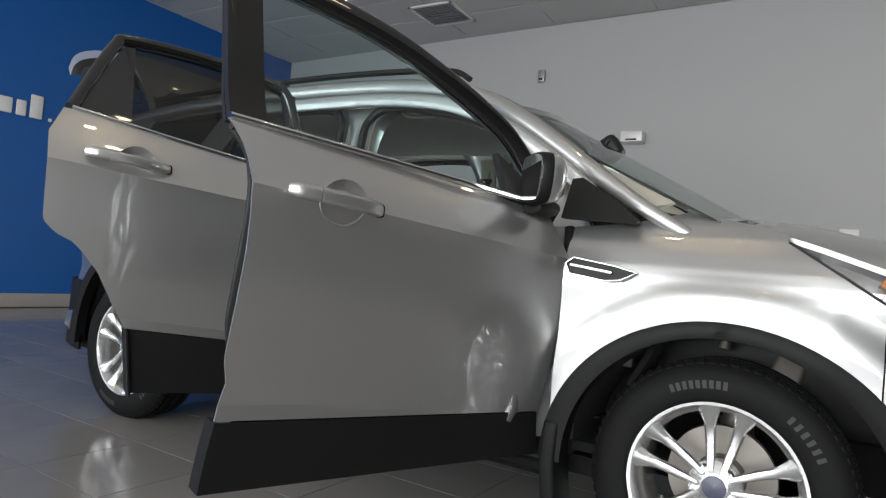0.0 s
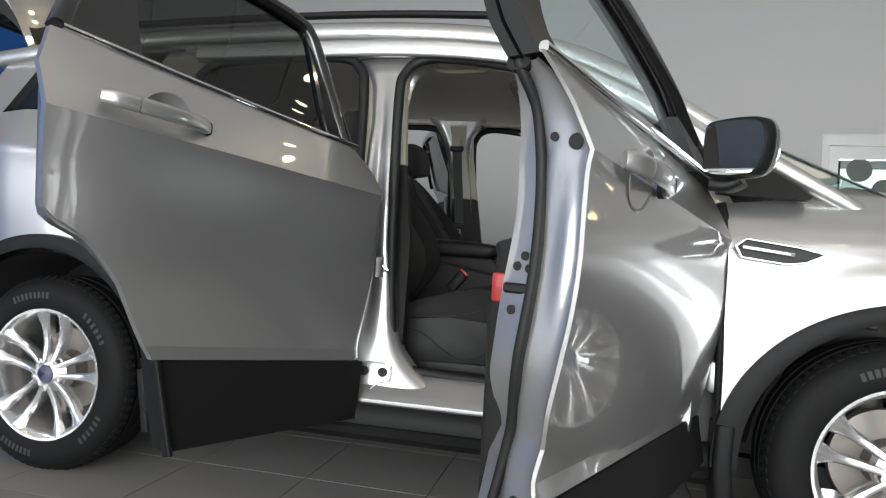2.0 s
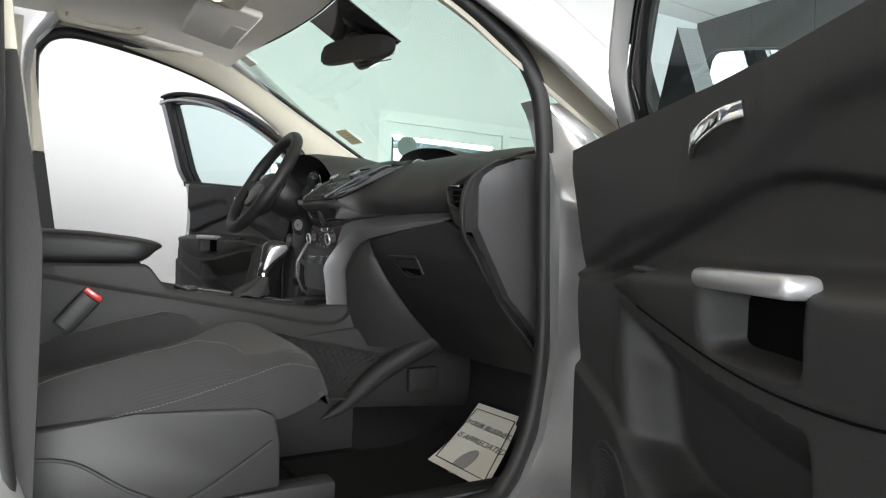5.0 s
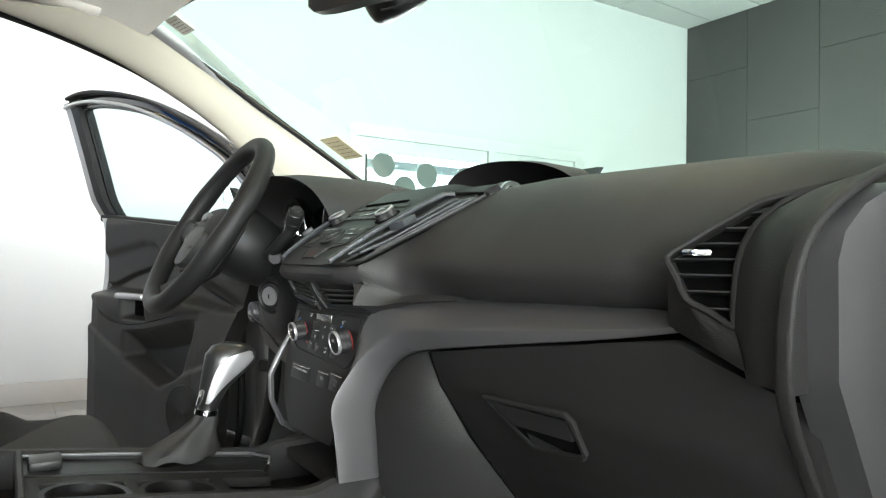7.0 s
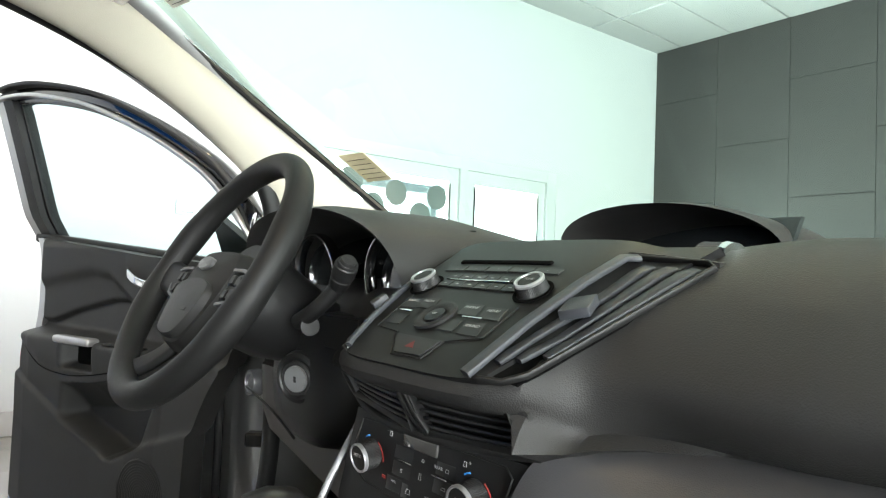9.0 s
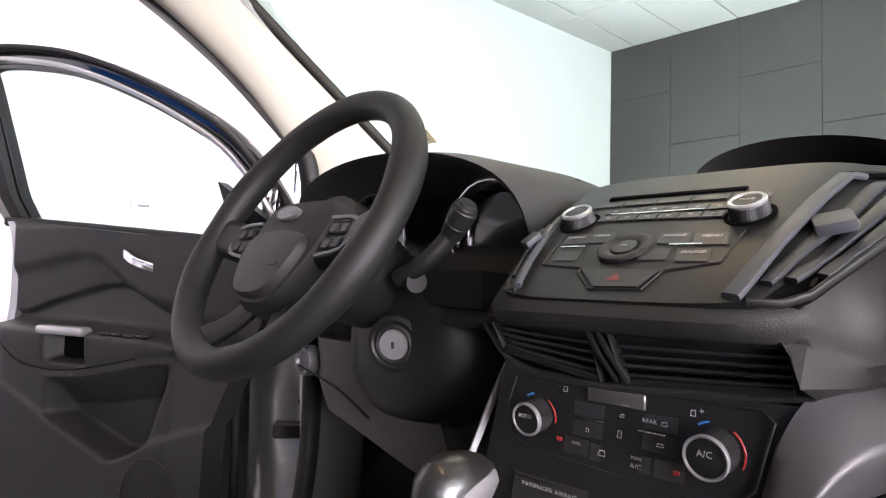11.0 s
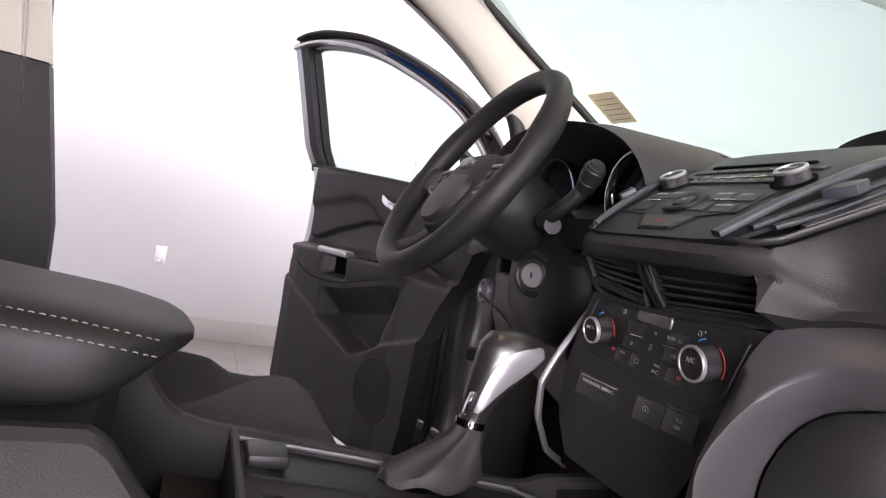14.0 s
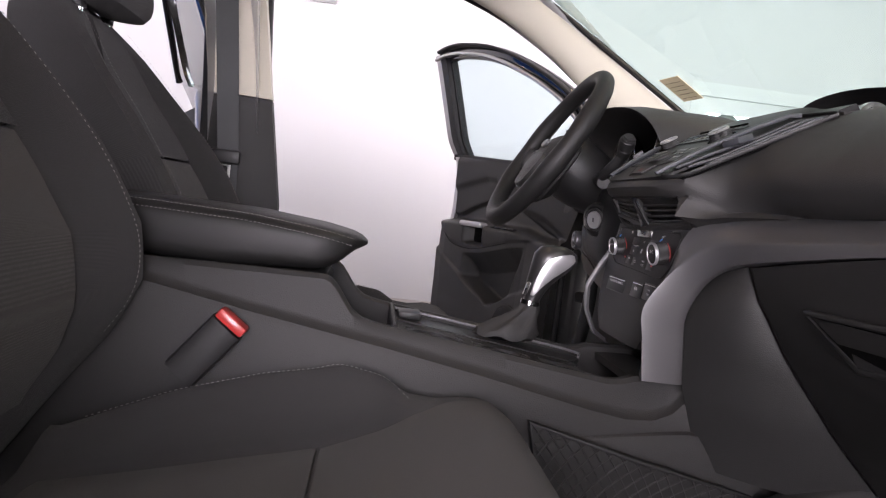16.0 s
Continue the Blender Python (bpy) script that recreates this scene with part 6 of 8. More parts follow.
def on_radio(y, w, h=0.0):
    return Matrix.Translation(RF(y, w) + RN * h) @ RM


def key(b, f, y, w, sy, sw, h=0.0015, skew=0.0):
    """A raised key on a face f(y, w, h)."""
    pts = [(y + sy / 2 + skew, w + sw / 2), (y - sy / 2 + skew, w + sw / 2), (y - sy / 2 - skew, w - sw / 2), (y + sy / 2 - skew, w - sw / 2)]
    lo = [bm_v for bm_v in pts]
    bottom = [b.verts.new(f(p[0], p[1], 0.0)) for p in lo]
    k = 0.94
    top = [b.verts.new(f(y + (p[0] - y) * k, w + (p[1] - w) * k, h)) for p in lo]
    b.faces.new(top)
    for i in range(4):
        b.faces.new((bottom[i], bottom[(i + 1) % 4], top[(i + 1) % 4], top[i]))


def centre_fascia():
    b = B()
    hl, hr = table([(-0.032, 0.098), (0.0, 0.106), (0.06, 0.126), (0.2, 0.15)]), table([(-0.032, 0.108), (0.0, 0.118), (0.1, 0.15), (0.2, 0.19)])

    def face(u, v):
        w = lerp(-0.033, 0.20, v)
        y = lerp(hl(w), -hr(w), u)
        return RF(y, w + 0.010 * (1 - v) * abs(2 * u - 1) ** 5) + RN * 0.0005

    patch(b, face, 32, 18, lambda u, v: (0.05, 0, -0.05))
    st = part("centre_fascia", b, BLACKPLASTIC, car, "black centre console with radio and climate panels")
    for s in (-1, 1):
        # slanted upper vent: a wide bevelled rim, stepped slats and a tab
        if s < 0:
            VT = lambda t, q, h=0.0: RF(-(lerp(0.099, 0.119, t) + q * lerp(0.030, 0.078, t)), lerp(-0.017, 0.166, t) + 0.006 * q * (1 - t)) + RN * (0.003 + h - 0.004 * q)
        else:
            VT = lambda t, q, h=0.0: RF(lerp(0.081, 0.112, t) + q * lerp(0.017, 0.028, t), lerp(-0.018, 0.10, t)) + RN * (0.003 + h - 0.004 * q)
        # black sheet just under the slats, shade of the vent painted on
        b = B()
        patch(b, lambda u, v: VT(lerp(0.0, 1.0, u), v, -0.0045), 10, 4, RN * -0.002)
        part("upper_vent_shade_sheet", b, GAPSHADE, st)
        b = B()
        wide = 0.013 if s < 0 else 0.006
        tube(b, [VT(-0.06, -0.05, 0.002), VT(0.0, 0.0, 0.003), VT(0.3, 0.0, 0.004), VT(0.7, 0.0, 0.004), VT(0.97, 0.02, 0.003), VT(1.03, 0.1, 0.0)], rect(wide, 0.006, 0.4, 2), RN)
        part("upper_vent_frame", b, VENT, st, "blue-grey bevelled rim of the upper air vent")
        b = B()
        tube(b, [VT(-0.05, 0.2, -0.002), VT(-0.03, 0.8, -0.002), VT(0.05, 1.04), VT(1, 1.04), VT(1.04, 0.9), VT(1.04, 0.1)], rect(0.004, 0.006, 0.4, 2), RN)
        part("vent_edge", b, BLACKPLASTIC, st)
        for q, t0 in ((0.32, 0.05), (0.6, 0.1), (0.88, 0.17)) if s < 0 else ((0.35, 0.05), (0.75, 0.1)):
            b = B()
            wd = 0.0105 if s < 0 else 0.005
            tube(b, [VT(lerp(t0, 0.97, k / 12), q, 0.0012 - (0.003 if k == 12 else 0)) for k in range(13)], rect(wd, 0.005, 0.35, 2), RN, scale=table([(0, 0.8), (0.1, 1.0), (0.14, 0.8), (1.0, 1.35)]))
            part("vent_slat", b, VANE, st)
        b = B()
        rbox(b, VT(0.50, 0.40, 0.009), (0.026 if s < 0 else 0.012, 0.030 if s < 0 else 0.018, 0.009), 0.0014, 2, RM.to_3x3() @ turned(8 * s, 0, -22 * s))
        part("vent_tab", b, VENT, st, "grey thumb tab of the vent")
    # radio: knobs
    for y in (0.084, -0.071):
        m = on_radio(y, 0.089, 0)
        b = B()
        lathe(b, [(0.016, 0.0005), (0.0195, 0.0005), (0.0195, 0.0016), (0.016, 0.0016)], m, 32)
        part("knob_seat", b, GAPSHADE, st)
        b = B()
        knurl(b, 0.0148, 0.0, 0.011, m, 60, 0.00035)
        part("radio_knob", b, BLACKPLASTIC, st, "black knurled radio knob")
        b = B()
        lathe(b, [(0.0108, 0.0112), (0.0143, 0.0108), (0.0146, 0.0128), (0.0134, 0.0142), (0.0112, 0.0138), (0.0108, 0.0126)], m, 40)
        part("knob_ring", b, SILVER, st, "bright knob ring")
        b = B()
        lathe(b, [(0.0001, 0.0118), (0.0109, 0.0118), (0.0102, 0.0132), (0.0001, 0.0136)], m, 24)
        part("knob_face", b, BLACKPLASTIC, st)
        if y < 0:
            lettering("print", "TUNE", 0.0045, on_radio(y, 0.0895, 0.0138), WHITEINK, st, 0.0001)
    f = lambda y, w, h: RF(y, w) + RN * (0.001 + h)
    for w in (0.1075, 0.0925):
        for k in range(6):
            b = B()
            key(b, f, 0.055 - 0.0195 * k, w - 0.0005 * k, 0.0186, 0.0112, 0.0013)
            part("preset_key", b, KEY, st)
            b = B()
            rbox(b, f(0.055 - 0.0195 * k, w - 0.0005 * k, 0.0014), (0.0012, 0.004, 0.0004), 0, 1, RM.to_3x3() @ turned(0, 0, 90))
            part("key_mark", b, WHITEINK, st)
    b = B()
    rbox(b, RF(0.012, 0.1) + RN * 0.0022, (0.0022, 0.088, 0.0015), 0.0005, 1, turned(0, 59 - 90, 0))
    part("key_divider", b, CHROME, st, "bright line between the radio keys")
    for k in range(5):
        b = B()
        key(b, f, 0.072 - 0.033 * k, 0.1255, 0.0315, 0.010, 0.0011)
        part("radio_key", b, KEY, st)
        lettering("print", "-", 0.006, on_radio(0.072 - 0.033 * k, 0.1255, 0.0024), WHITEINK, st, 0.0001)
    b = B()
    rbox(b, RF(0.014, 0.142) + RN * 0.0005, (0.007, 0.132, 0.004), 0.002, 2, turned(0, 59 - 90, 0))
    part("disc_slot", b, GAPSHADE, st, "black disc slot")
    m = on_radio(0.010, 0.036, 0)
    b = B()
    lathe(b, [(0.012, 0.001), (0.0225, 0.001), (0.0225, 0.0035), (0.020, 0.0045), (0.0145, 0.003), (0.012, 0.002)], m, 40)
    part("menu_ring", b, GREYTRIM, st, "round menu ring")
    b = B()
    lathe(b, [(0.0001, 0.001), (0.011, 0.001), (0.0105, 0.0035), (0.0001, 0.0042)], m, 28)
    part("menu_button", b, BLACKPLASTIC, st)
    lettering("print", "OK", 0.0045, on_radio(0.010, 0.036, 0.0044), WHITEINK, st, 0.0001)
    for text, y, w in (("PHONE", -0.026, 0.052), ("MENU", -0.056, 0.050), ("SOUND", -0.051, 0.026), ("MEDIA", 0.042, 0.056), ("RADIO", 0.067, 0.055)):
        b = B()
        key(b, f, y, w - 0.001, 0.0265, 0.0185, 0.0007, 0.002)
        part("radio_key", b, KEY, st)
        lettering("print", text, 0.0056, on_radio(y, w + 0.001, 0.0027), WHITEINK, st, 0.0001)
    for y, w in ((0.060, 0.026), (-0.020, 0.026)):
        b = B()
        key(b, f, y, w, 0.024, 0.017, 0.0007, 0.001)
        part("radio_key", b, KEY, st)
    for y in (-0.040, 0.062):
        b = B()
        rbox(b, RF(y, 0.0385) + RN * 0.0025, (0.0022, 0.026, 0.0015), 0.0005, 1, turned(0, 59 - 90, 0))
        part("key_divider", b, CHROME, st)
    b = B()
    prism(b, [RF(y, w) + RN * 0.001 for y, w in ((0.034, 0.004), (-0.034, 0.003), (-0.026, -0.018), (0.010, -0.019))], RN * 0.0016)
    part("hazard_key", b, KEY, st)
    b = B()
    prism(b, [RF(y, w) + RN * 0.0027 for y, w in ((0.0035, -0.0115), (-0.0095, -0.0115), (-0.003, -0.0025))], RN * 0.0002)
    part("hazard_mark", b, DULLRED, st, "red hazard triangle")
    b = B()
    tube(b, [RF(y, w) + RN * 0.0012 for y, w in ((0.083, 0.068), (0.078, 0.012), (0.036, 0.007), (0.034, 0.0), (0.014, -0.021), (-0.03, -0.02), (-0.037, 0.004), (-0.074, 0.016), (-0.076, 0.062))], circle(0.0009, 5), RN)
    part("key_field_edge", b, RUBBER, st)
    # centre vents
    CF = lambda y, z: Vector((table([(0.94, -0.772), (0.985, -0.796)])(z) + 1.3 * max(0, abs(y - 0.006) - 0.03) ** 2, y, z))
    # dark sheet close behind the slats in place of the ducts' shade
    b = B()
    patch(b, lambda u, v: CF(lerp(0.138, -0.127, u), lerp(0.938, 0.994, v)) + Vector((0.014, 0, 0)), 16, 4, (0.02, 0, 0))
    part("centre_vent_shade_sheet", b, RUBBER, st)
    for y0, y1 in ((0.130, 0.022), (0.004, -0.119)):
        b = B()
        lo = (0.957 if y0 > 0.1 else 0.943, 0.943 if y0 > 0.1 else 0.950)
        tube(b, [CF(y0, 0.985), CF(y1, 0.985), CF(y1, lo[1]), CF(y0, lo[0])], rect(0.008, 0.014, 0.35, 2), (-1, 0, 0), closed=True)
        part("centre_vent_frame", b, BLACKPLASTIC, st, "black centre air vent frame")
        for k in range(5):
            b = B()
            t = (k + 0.6) / 5.4
            tube(b, [CF(lerp(y0, y1, k2 / 4), lerp(lerp(lo[0], lo[1], k2 / 4), 0.985, t)) + Vector((0.004, 0, 0)) for k2 in range(5)], rect(0.003, 0.012, 0.3, 1), (-1, 0, 0.2))
            part("vent_slat", b, SLAT, st)
    for y in (0.016, 0.007):
        b = B()
        tube(b, curve([CF(y + 0.008, 0.988) + Vector((-0.004, 0, 0)), CF(y + 0.002, 0.97) + Vector((-0.006, 0, 0)), CF(y - 0.008, 0.943) + Vector((-0.004, 0, 0))], 4), rect(0.006, 0.006, 0.4, 2), (-1, 0, 0))
        part("vent_bridge", b, BLACKPLASTIC, st)
    b = B()
    tube(b, curve([CF(y, z) + Vector((-0.003, 0, 0)) for y, z in ((0.142, 0.972), (0.136, 0.985), (0.07, 0.986), (0.0, 0.986), (-0.07, 0.987), (-0.122, 0.987), (-0.129, 0.98), (-0.127, 0.956), (-0.12, 0.948), (-0.02, 0.939), (0.06, 0.937), (0.118, 0.944))], 4, True), rect(0.008, 0.009, 0.4, 2), (-1, 0, 0), closed=True)
    part("vent_surround", b, TRIM, st, "dark surround of the centre vents")
    # climate panel
    AF = lambda y, z, h=0.0: Vector((-0.772 - 0.16 * (0.94 - z) - h, y, z))
    AM = Matrix(((0, -0.158, -0.987, 0), (-1, 0, 0, 0), (0, 0.987, -0.158, 0), (0, 0, 0, 1)))
    on = lambda y, z, h=0.0: Matrix.Translation(AF(y, z, h)) @ AM
    b = B()
    patch(b, lambda u, v: (lambda z: AF(lerp(1, -1, u) * (table([(0.76, 0.085), (0.80, 0.125), (0.85, 0.140), (0.87, 0.138), (0.95, 0.13)]) if u < 0.5 else table([(0.76, 0.062), (0.80, 0.082), (0.87, 0.102), (0.95, 0.13)]))(z), z, 0.004 * math.sin(math.pi * u)))(lerp(0.765, 0.942, v)), 16, 12, (0.03, 0, 0))
    part("climate_panel", b, BLACKPLASTIC, st, "black climate control panel")
    b = B()
    tube(b, [AF(y, z, 0.0035) for y, z in ((0.112, 0.935), (0.05, 0.938), (-0.10, 0.937), (-0.108, 0.93), (-0.098, 0.885), (-0.085, 0.872), (-0.07, 0.869), (0.09, 0.876), (0.112, 0.886), (0.118, 0.91))], circle(0.0011, 6), (-1, 0, 0), closed=True)
    part("panel_groove", b, RUBBER, st)
    b = B()
    rbox(b, AF(0.010, 0.9295, 0.004), (0.004, 0.052, 0.0125), 0.005, 3)
    part("climate_display", b, LCD, st, "small grey climate display")
    for y, text, r in ((0.083, "AUTO", 0.0145), (-0.071, "A/C", 0.0162)):
        m = on(y, 0.906, 0.003)
        b = B()
        knurl(b, r * 0.98, 0.0, 0.016, m, 64, 0.00035)
        part("climate_knob", b, BLACKPLASTIC, st, "black climate knob")
        b = B()
        lathe(b, [(r * 0.84, 0.016), (r * 0.98, 0.0155), (r * 1.0, 0.018), (r * 0.96, 0.0198), (r * 0.88, 0.0195), (r * 0.84, 0.018)], m, 44)
        part("knob_ring", b, SILVER, st, "bright knob ring")
        b = B()
        lathe(b, [(0.0001, 0.0165), (r * 0.86, 0.0165), (r * 0.83, 0.0188), (0.0001, 0.0195)], m, 28)
        part("knob_face", b, BLACKPLASTIC, st)
        lettering("print", text, 0.0052 if text == "AUTO" else 0.0068, on(y, 0.906, 0.0228), WHITEINK, st, 0.0001)
        for mat, a0, a1 in ((RED, -50, 50), (BLUEPRINT, 100, 125), (BLUEPRINT, 190, 205)):
            b = B()
            tube(b, [m @ Vector((r * 1.24 * math.cos(radians(a)), r * 1.24 * math.sin(radians(a)), 0.0012)) for a in np.linspace(a0, a1, 16)], rect(0.0015, 0.0008, 0.3, 1), m.to_3x3() @ Vector((0, 0, 1)))
            part("heat_arc", b, mat, st)
    ak = lambda y, z, h: AF(y, z, 0.0035 + h)
    for y, z, sy, sz in ((0.033, 0.9165, 0.03, 0.0115), (0.003, 0.9165, 0.028, 0.0115), (-0.027, 0.9165, 0.03, 0.0115), (0.033, 0.9015, 0.03, 0.0125), (0.003, 0.9015, 0.028, 0.0125), (-0.027, 0.9015, 0.03, 0.0125), (0.042, 0.8865, 0.024, 0.013), (0.016, 0.8855, 0.026, 0.013), (-0.012, 0.8845, 0.024, 0.013), (-0.038, 0.8845, 0.024, 0.013)):
        b = B()
        key(b, ak, y, z, sy, sz, 0.0004)
        part("climate_key", b, KEY, st)
    for text, y, z, size in (("REAR", -0.020, 0.9165, 0.005), ("MAX", 0.042, 0.889, 0.0038), ("MAX", -0.012, 0.888, 0.0042), ("A/C", -0.012, 0.882, 0.0062), ("+", -0.059, 0.930, 0.006), ("-", 0.064, 0.932, 0.006)):
        lettering("print", text, size, on(y, z, 0.0042), WHITEINK, st, 0.0001)
    for y, z, w, h in ((0.003, 0.917, 0.005, 0.003), (-0.032, 0.9165, 0.007, 0.004), (0.033, 0.901, 0.004, 0.004), (0.004, 0.903, 0.005, 0.008), (0.018, 0.886, 0.009, 0.006), (-0.030, 0.901, 0.009, 0.003), (-0.053, 0.928, 0.006, 0.006), (0.058, 0.930, 0.006, 0.006)):
        b = B()
        tube(b, [AF(y + w / 3, z - h / 3, 0.0041), AF(y + w / 4, z + h / 3, 0.0041), AF(y - w / 4, z + h / 3, 0.0041), AF(y - w / 3, z - h / 3, 0.0041)], circle(0.00028, 4), (-1, 0, 0), closed=True)
        part("key_symbol", b, WHITEINK, st)
    for y, z in ((0.044, 0.8895), (-0.044, 0.8845)):
        b = B()
        rbox(b, AF(y + (0.015 if y > 0 else 0), z, 0.0041), (0.0008, 0.005, 0.003), 0, 1)
        part("seat_heat_mark", b, RED, st)
    for y, z in ((0.030, 0.9093), (-0.022, 0.9085)):
        b = B()
        rbox(b, AF(y, z, 0.0036), (0.002, 0.022, 0.0018), 0.0006, 1)
        part("key_divider", b, CHROME, st)
    for y0, y1, z0, z1 in ((0.102, 0.026, 0.832, 0.855), (0.002, -0.038, 0.834, 0.857), (-0.040, -0.081, 0.836, 0.860)):
        b = B()
        key(b, ak, (y0 + y1) / 2, (z0 + z1) / 2, y0 - y1, z1 - z0, 0.0009)
        part("switch_key", b, KEY, st)
        b = B()
        rbox(b, AF((y0 + y1) / 2, z1 - 0.0025, 0.0046), (0.001, (y0 - y1) * 0.86, 0.0011), 0, 1)
        part("switch_line", b, CHROME, st)
    lettering("print", "PASSENGER AIRBAG", 0.0062, on(0.064, 0.847, 0.0047), WHITEINK, st, 0.0001)
    lettering("print", "TCS", 0.005, on(-0.060, 0.850, 0.0047), WHITEINK, st, 0.0001)
    lettering("print", "OFF", 0.005, on(-0.060, 0.844, 0.0047), WHITEINK, st, 0.0001)
    lettering("print", "A", 0.005, on(-0.016, 0.846, 0.0047), WHITEINK, st, 0.0001)
    b = B()
    m = on(-0.016, 0.846, 0.0047)
    tube(b, [m @ Vector((0.0042 * math.cos(a), 0.0042 * math.sin(a), 0)) for a in np.linspace(0, 6.0, 18)], circle(0.0004, 4), (-1, 0, 0))
    part("key_symbol", b, WHITEINK, st)
    # display hood on the dash top, and the knurled roller beside it
    b = B()
    rings = []
    for k in range(21):
        a = math.pi * k / 20
        c, s = math.cos(a), math.sin(a) ** 0.75
        p = []
        for x, g, dz in ((-0.485, 1.0, 0.0), (-0.50, 1.03, 0.003), (-0.475, 1.06, 0.006), (-0.38, 1.14, 0.0), (-0.24, 1.05, -0.03), (-0.24, 0.8, -0.06), (-0.44, 0.93, -0.006)):
            p.append(Vector((x + 0.03 * (1 - s) - 0.05 * c, -0.046 + 0.112 * g * c, 1.114 + (0.062 * s + dz * s))))
        rings.append(p)
    loft(b, rings)
    part("display_hood", b, DASH, st, "arched hood over the dark display")
    b = B()
    patch(b, lambda u, v: Vector((-0.43 + 0.04 * v, lerp(0.06, -0.16, u), lerp(1.112, 1.168, v))), 4, 3, (0.01, 0, 0))
    part("display_glass", b, DISPLAY, st, "dark display glass")
    b = B()
    patch(b, lambda u, v: Vector((lerp(-0.64, -0.40, v), lerp(0.13, -0.20, u), lerp(1.118, 1.128, v) - 0.012 * (2 * u - 1) ** 2)), 8, 5, (0, 0, -0.02))
    part("stack_top", b, DASH, st)
    b = B()
    m = Matrix.Translation((-0.586, -0.168, 1.108)) @ turned(90, 0, -14).to_4x4()
    knurl(b, 0.0185, -0.012, 0.012, m, 44, 0.0008)
    part("dash_roller", b, SATIN, st, "knurled roller on the dash top")
    b = B()
    lathe(b, [(0.012, 0.012), (0.0185, 0.012), (0.0195, 0.014), (0.018, 0.021), (0.012, 0.020)], m, 32)
    part("roller_ring", b, CHROME, st)


centre_fascia()


def driver_controls():
    b = B()  # instrument hood
    rings = []
    for k in range(25):
        a = math.pi * k / 24
        c, s = math.cos(a), math.sin(a) ** 0.6
        rings.append([Vector((x + 0.05 * (1 - s), 0.385 + 0.215 * g * c, 1.06 + (0.108 + dz) * s)) for x, g, dz in ((-0.735, 1.0, 0), (-0.742, 1.03, 0.006), (-0.70, 1.05, 0.012), (-0.55, 1.08, 0.012), (-0.35, 1.1, -0.02), (-0.25, 1.0, -0.06), (-0.35, 0.97, -0.06), (-0.60, 0.94, -0.012))])
    loft(b, rings)
    ic = part("instrument_pod", b, DASH, car, "hooded instrument cluster with bright gauge rims")
    b = B()
    patch(b, lambda u, v: Vector((-0.60 + 0.04 * v, lerp(0.2, 0.58, u), lerp(1.0, 1.15, v))), 6, 4, (0.01, 0, 0))
    part("cluster_glass", b, DISPLAY, ic)
    b = B()
    patch(b, lambda u, v: Vector((lerp(-0.74, -0.60, v), lerp(0.19, 0.59, u), lerp(1.03, 1.02, v))), 6, 4, (0, 0, -0.04))
    part("cluster_shelf", b, BLACKPLASTIC, ic)
    for y, side in ((0.505, 1), (0.275, -1)):
        b = B()
        pts = [(y + 0.068 * math.cos(radians(a)), 1.078 + 0.068 * math.sin(radians(a))) for a in range(-40, 221, 13)]
        tube(b, [(-0.628 + 0.1 * (1.075 - z), yy, z) for yy, z in pts], rect(0.006, 0.02, 0.35, 2), (-1, 0, 0))
        part("gauge_rim", b, CHROME, ic, "bright gauge rim")
        b = B()
        lathe(b, [(0.0001, 0), (0.058, 0), (0.058, 0.004), (0.0001, 0.004)], Matrix.Translation((-0.612, y, 1.075)) @ turned(0, -90, 0).to_4x4(), 32)
        part("gauge_face", b, DISPLAY, ic)
    b = B()
    tube(b, [(-0.645, 0.345, 1.035), (-0.645, 0.435, 1.035), (-0.645, 0.43, 1.0), (-0.645, 0.35, 1.0)], rect(0.005, 0.012, 0.3, 1), (-1, 0, 0), closed=True)
    part("display_rim", b, CHROME, ic)
    b = B()
    tube(b, curve([(-0.70, 0.60, 1.06), (-0.60, 0.64, 1.075), (-0.45, 0.66, 1.07)], 4), rect(0.05, 0.1, 0.3), (0, 0, 1))
    part("corner_speaker", b, BLACKPLASTIC, ic)
    # column
    c0 = Vector((-0.851, 0.386, 1.079))
    tilt = Matrix.Translation(c0) @ Matrix(((0, 0.504, -0.863, 0), (-1, 0, 0, 0), (0, 0.863, 0.504, 0), (0, 0, 0, 1)))
    b = B()
    rings = []
    for d, w, h, dz in ((-0.035, 0.068, 0.066, 0), (-0.06, 0.074, 0.07, 0), (-0.11, 0.07, 0.066, 0), (-0.15, 0.06, 0.058, 0.005), (-0.23, 0.055, 0.05, 0.01)):
        rings.append([tilt @ Vector((w * math.cos(a) * 1.0, h * math.sin(a) + dz, d)) for a in np.linspace(0, 2 * math.pi, 28, endpoint=False)])
    loft(b, rings)
    col = part("steering_column", b, BLACKPLASTIC, car, "black steering column shroud")
    b = B()
    rings = []
    for x, w, z0, z1 in ((-0.746, 0.05, 0.895, 0.997), (-0.74, 0.08, 0.868, 1.016), (-0.72, 0.108, 0.85, 1.028), (-0.68, 0.122, 0.842, 1.03), (-0.58, 0.126, 0.835, 1.03), (-0.5, 0.11, 0.835, 1.0)):
        zc, h = (z0 + z1) / 2, (z1 - z0) / 2
        rings.append([Vector((x, 0.337 + w * math.copysign(abs(math.cos(a)) ** 0.8, math.cos(a)), zc + h * math.copysign(abs(math.sin(a)) ** 0.8, math.sin(a)))) for a in np.linspace(0, 2 * math.pi, 28, endpoint=False)])
    loft(b, rings)
    part("ignition_housing", b, BLACKPLASTIC, col)
    im = Matrix.Translation((-0.744, 0.319, 0.945)) @ look((0, 0, 0), (0.8, 0.42, 0.1)).to_3x3().to_4x4()
    b = B()
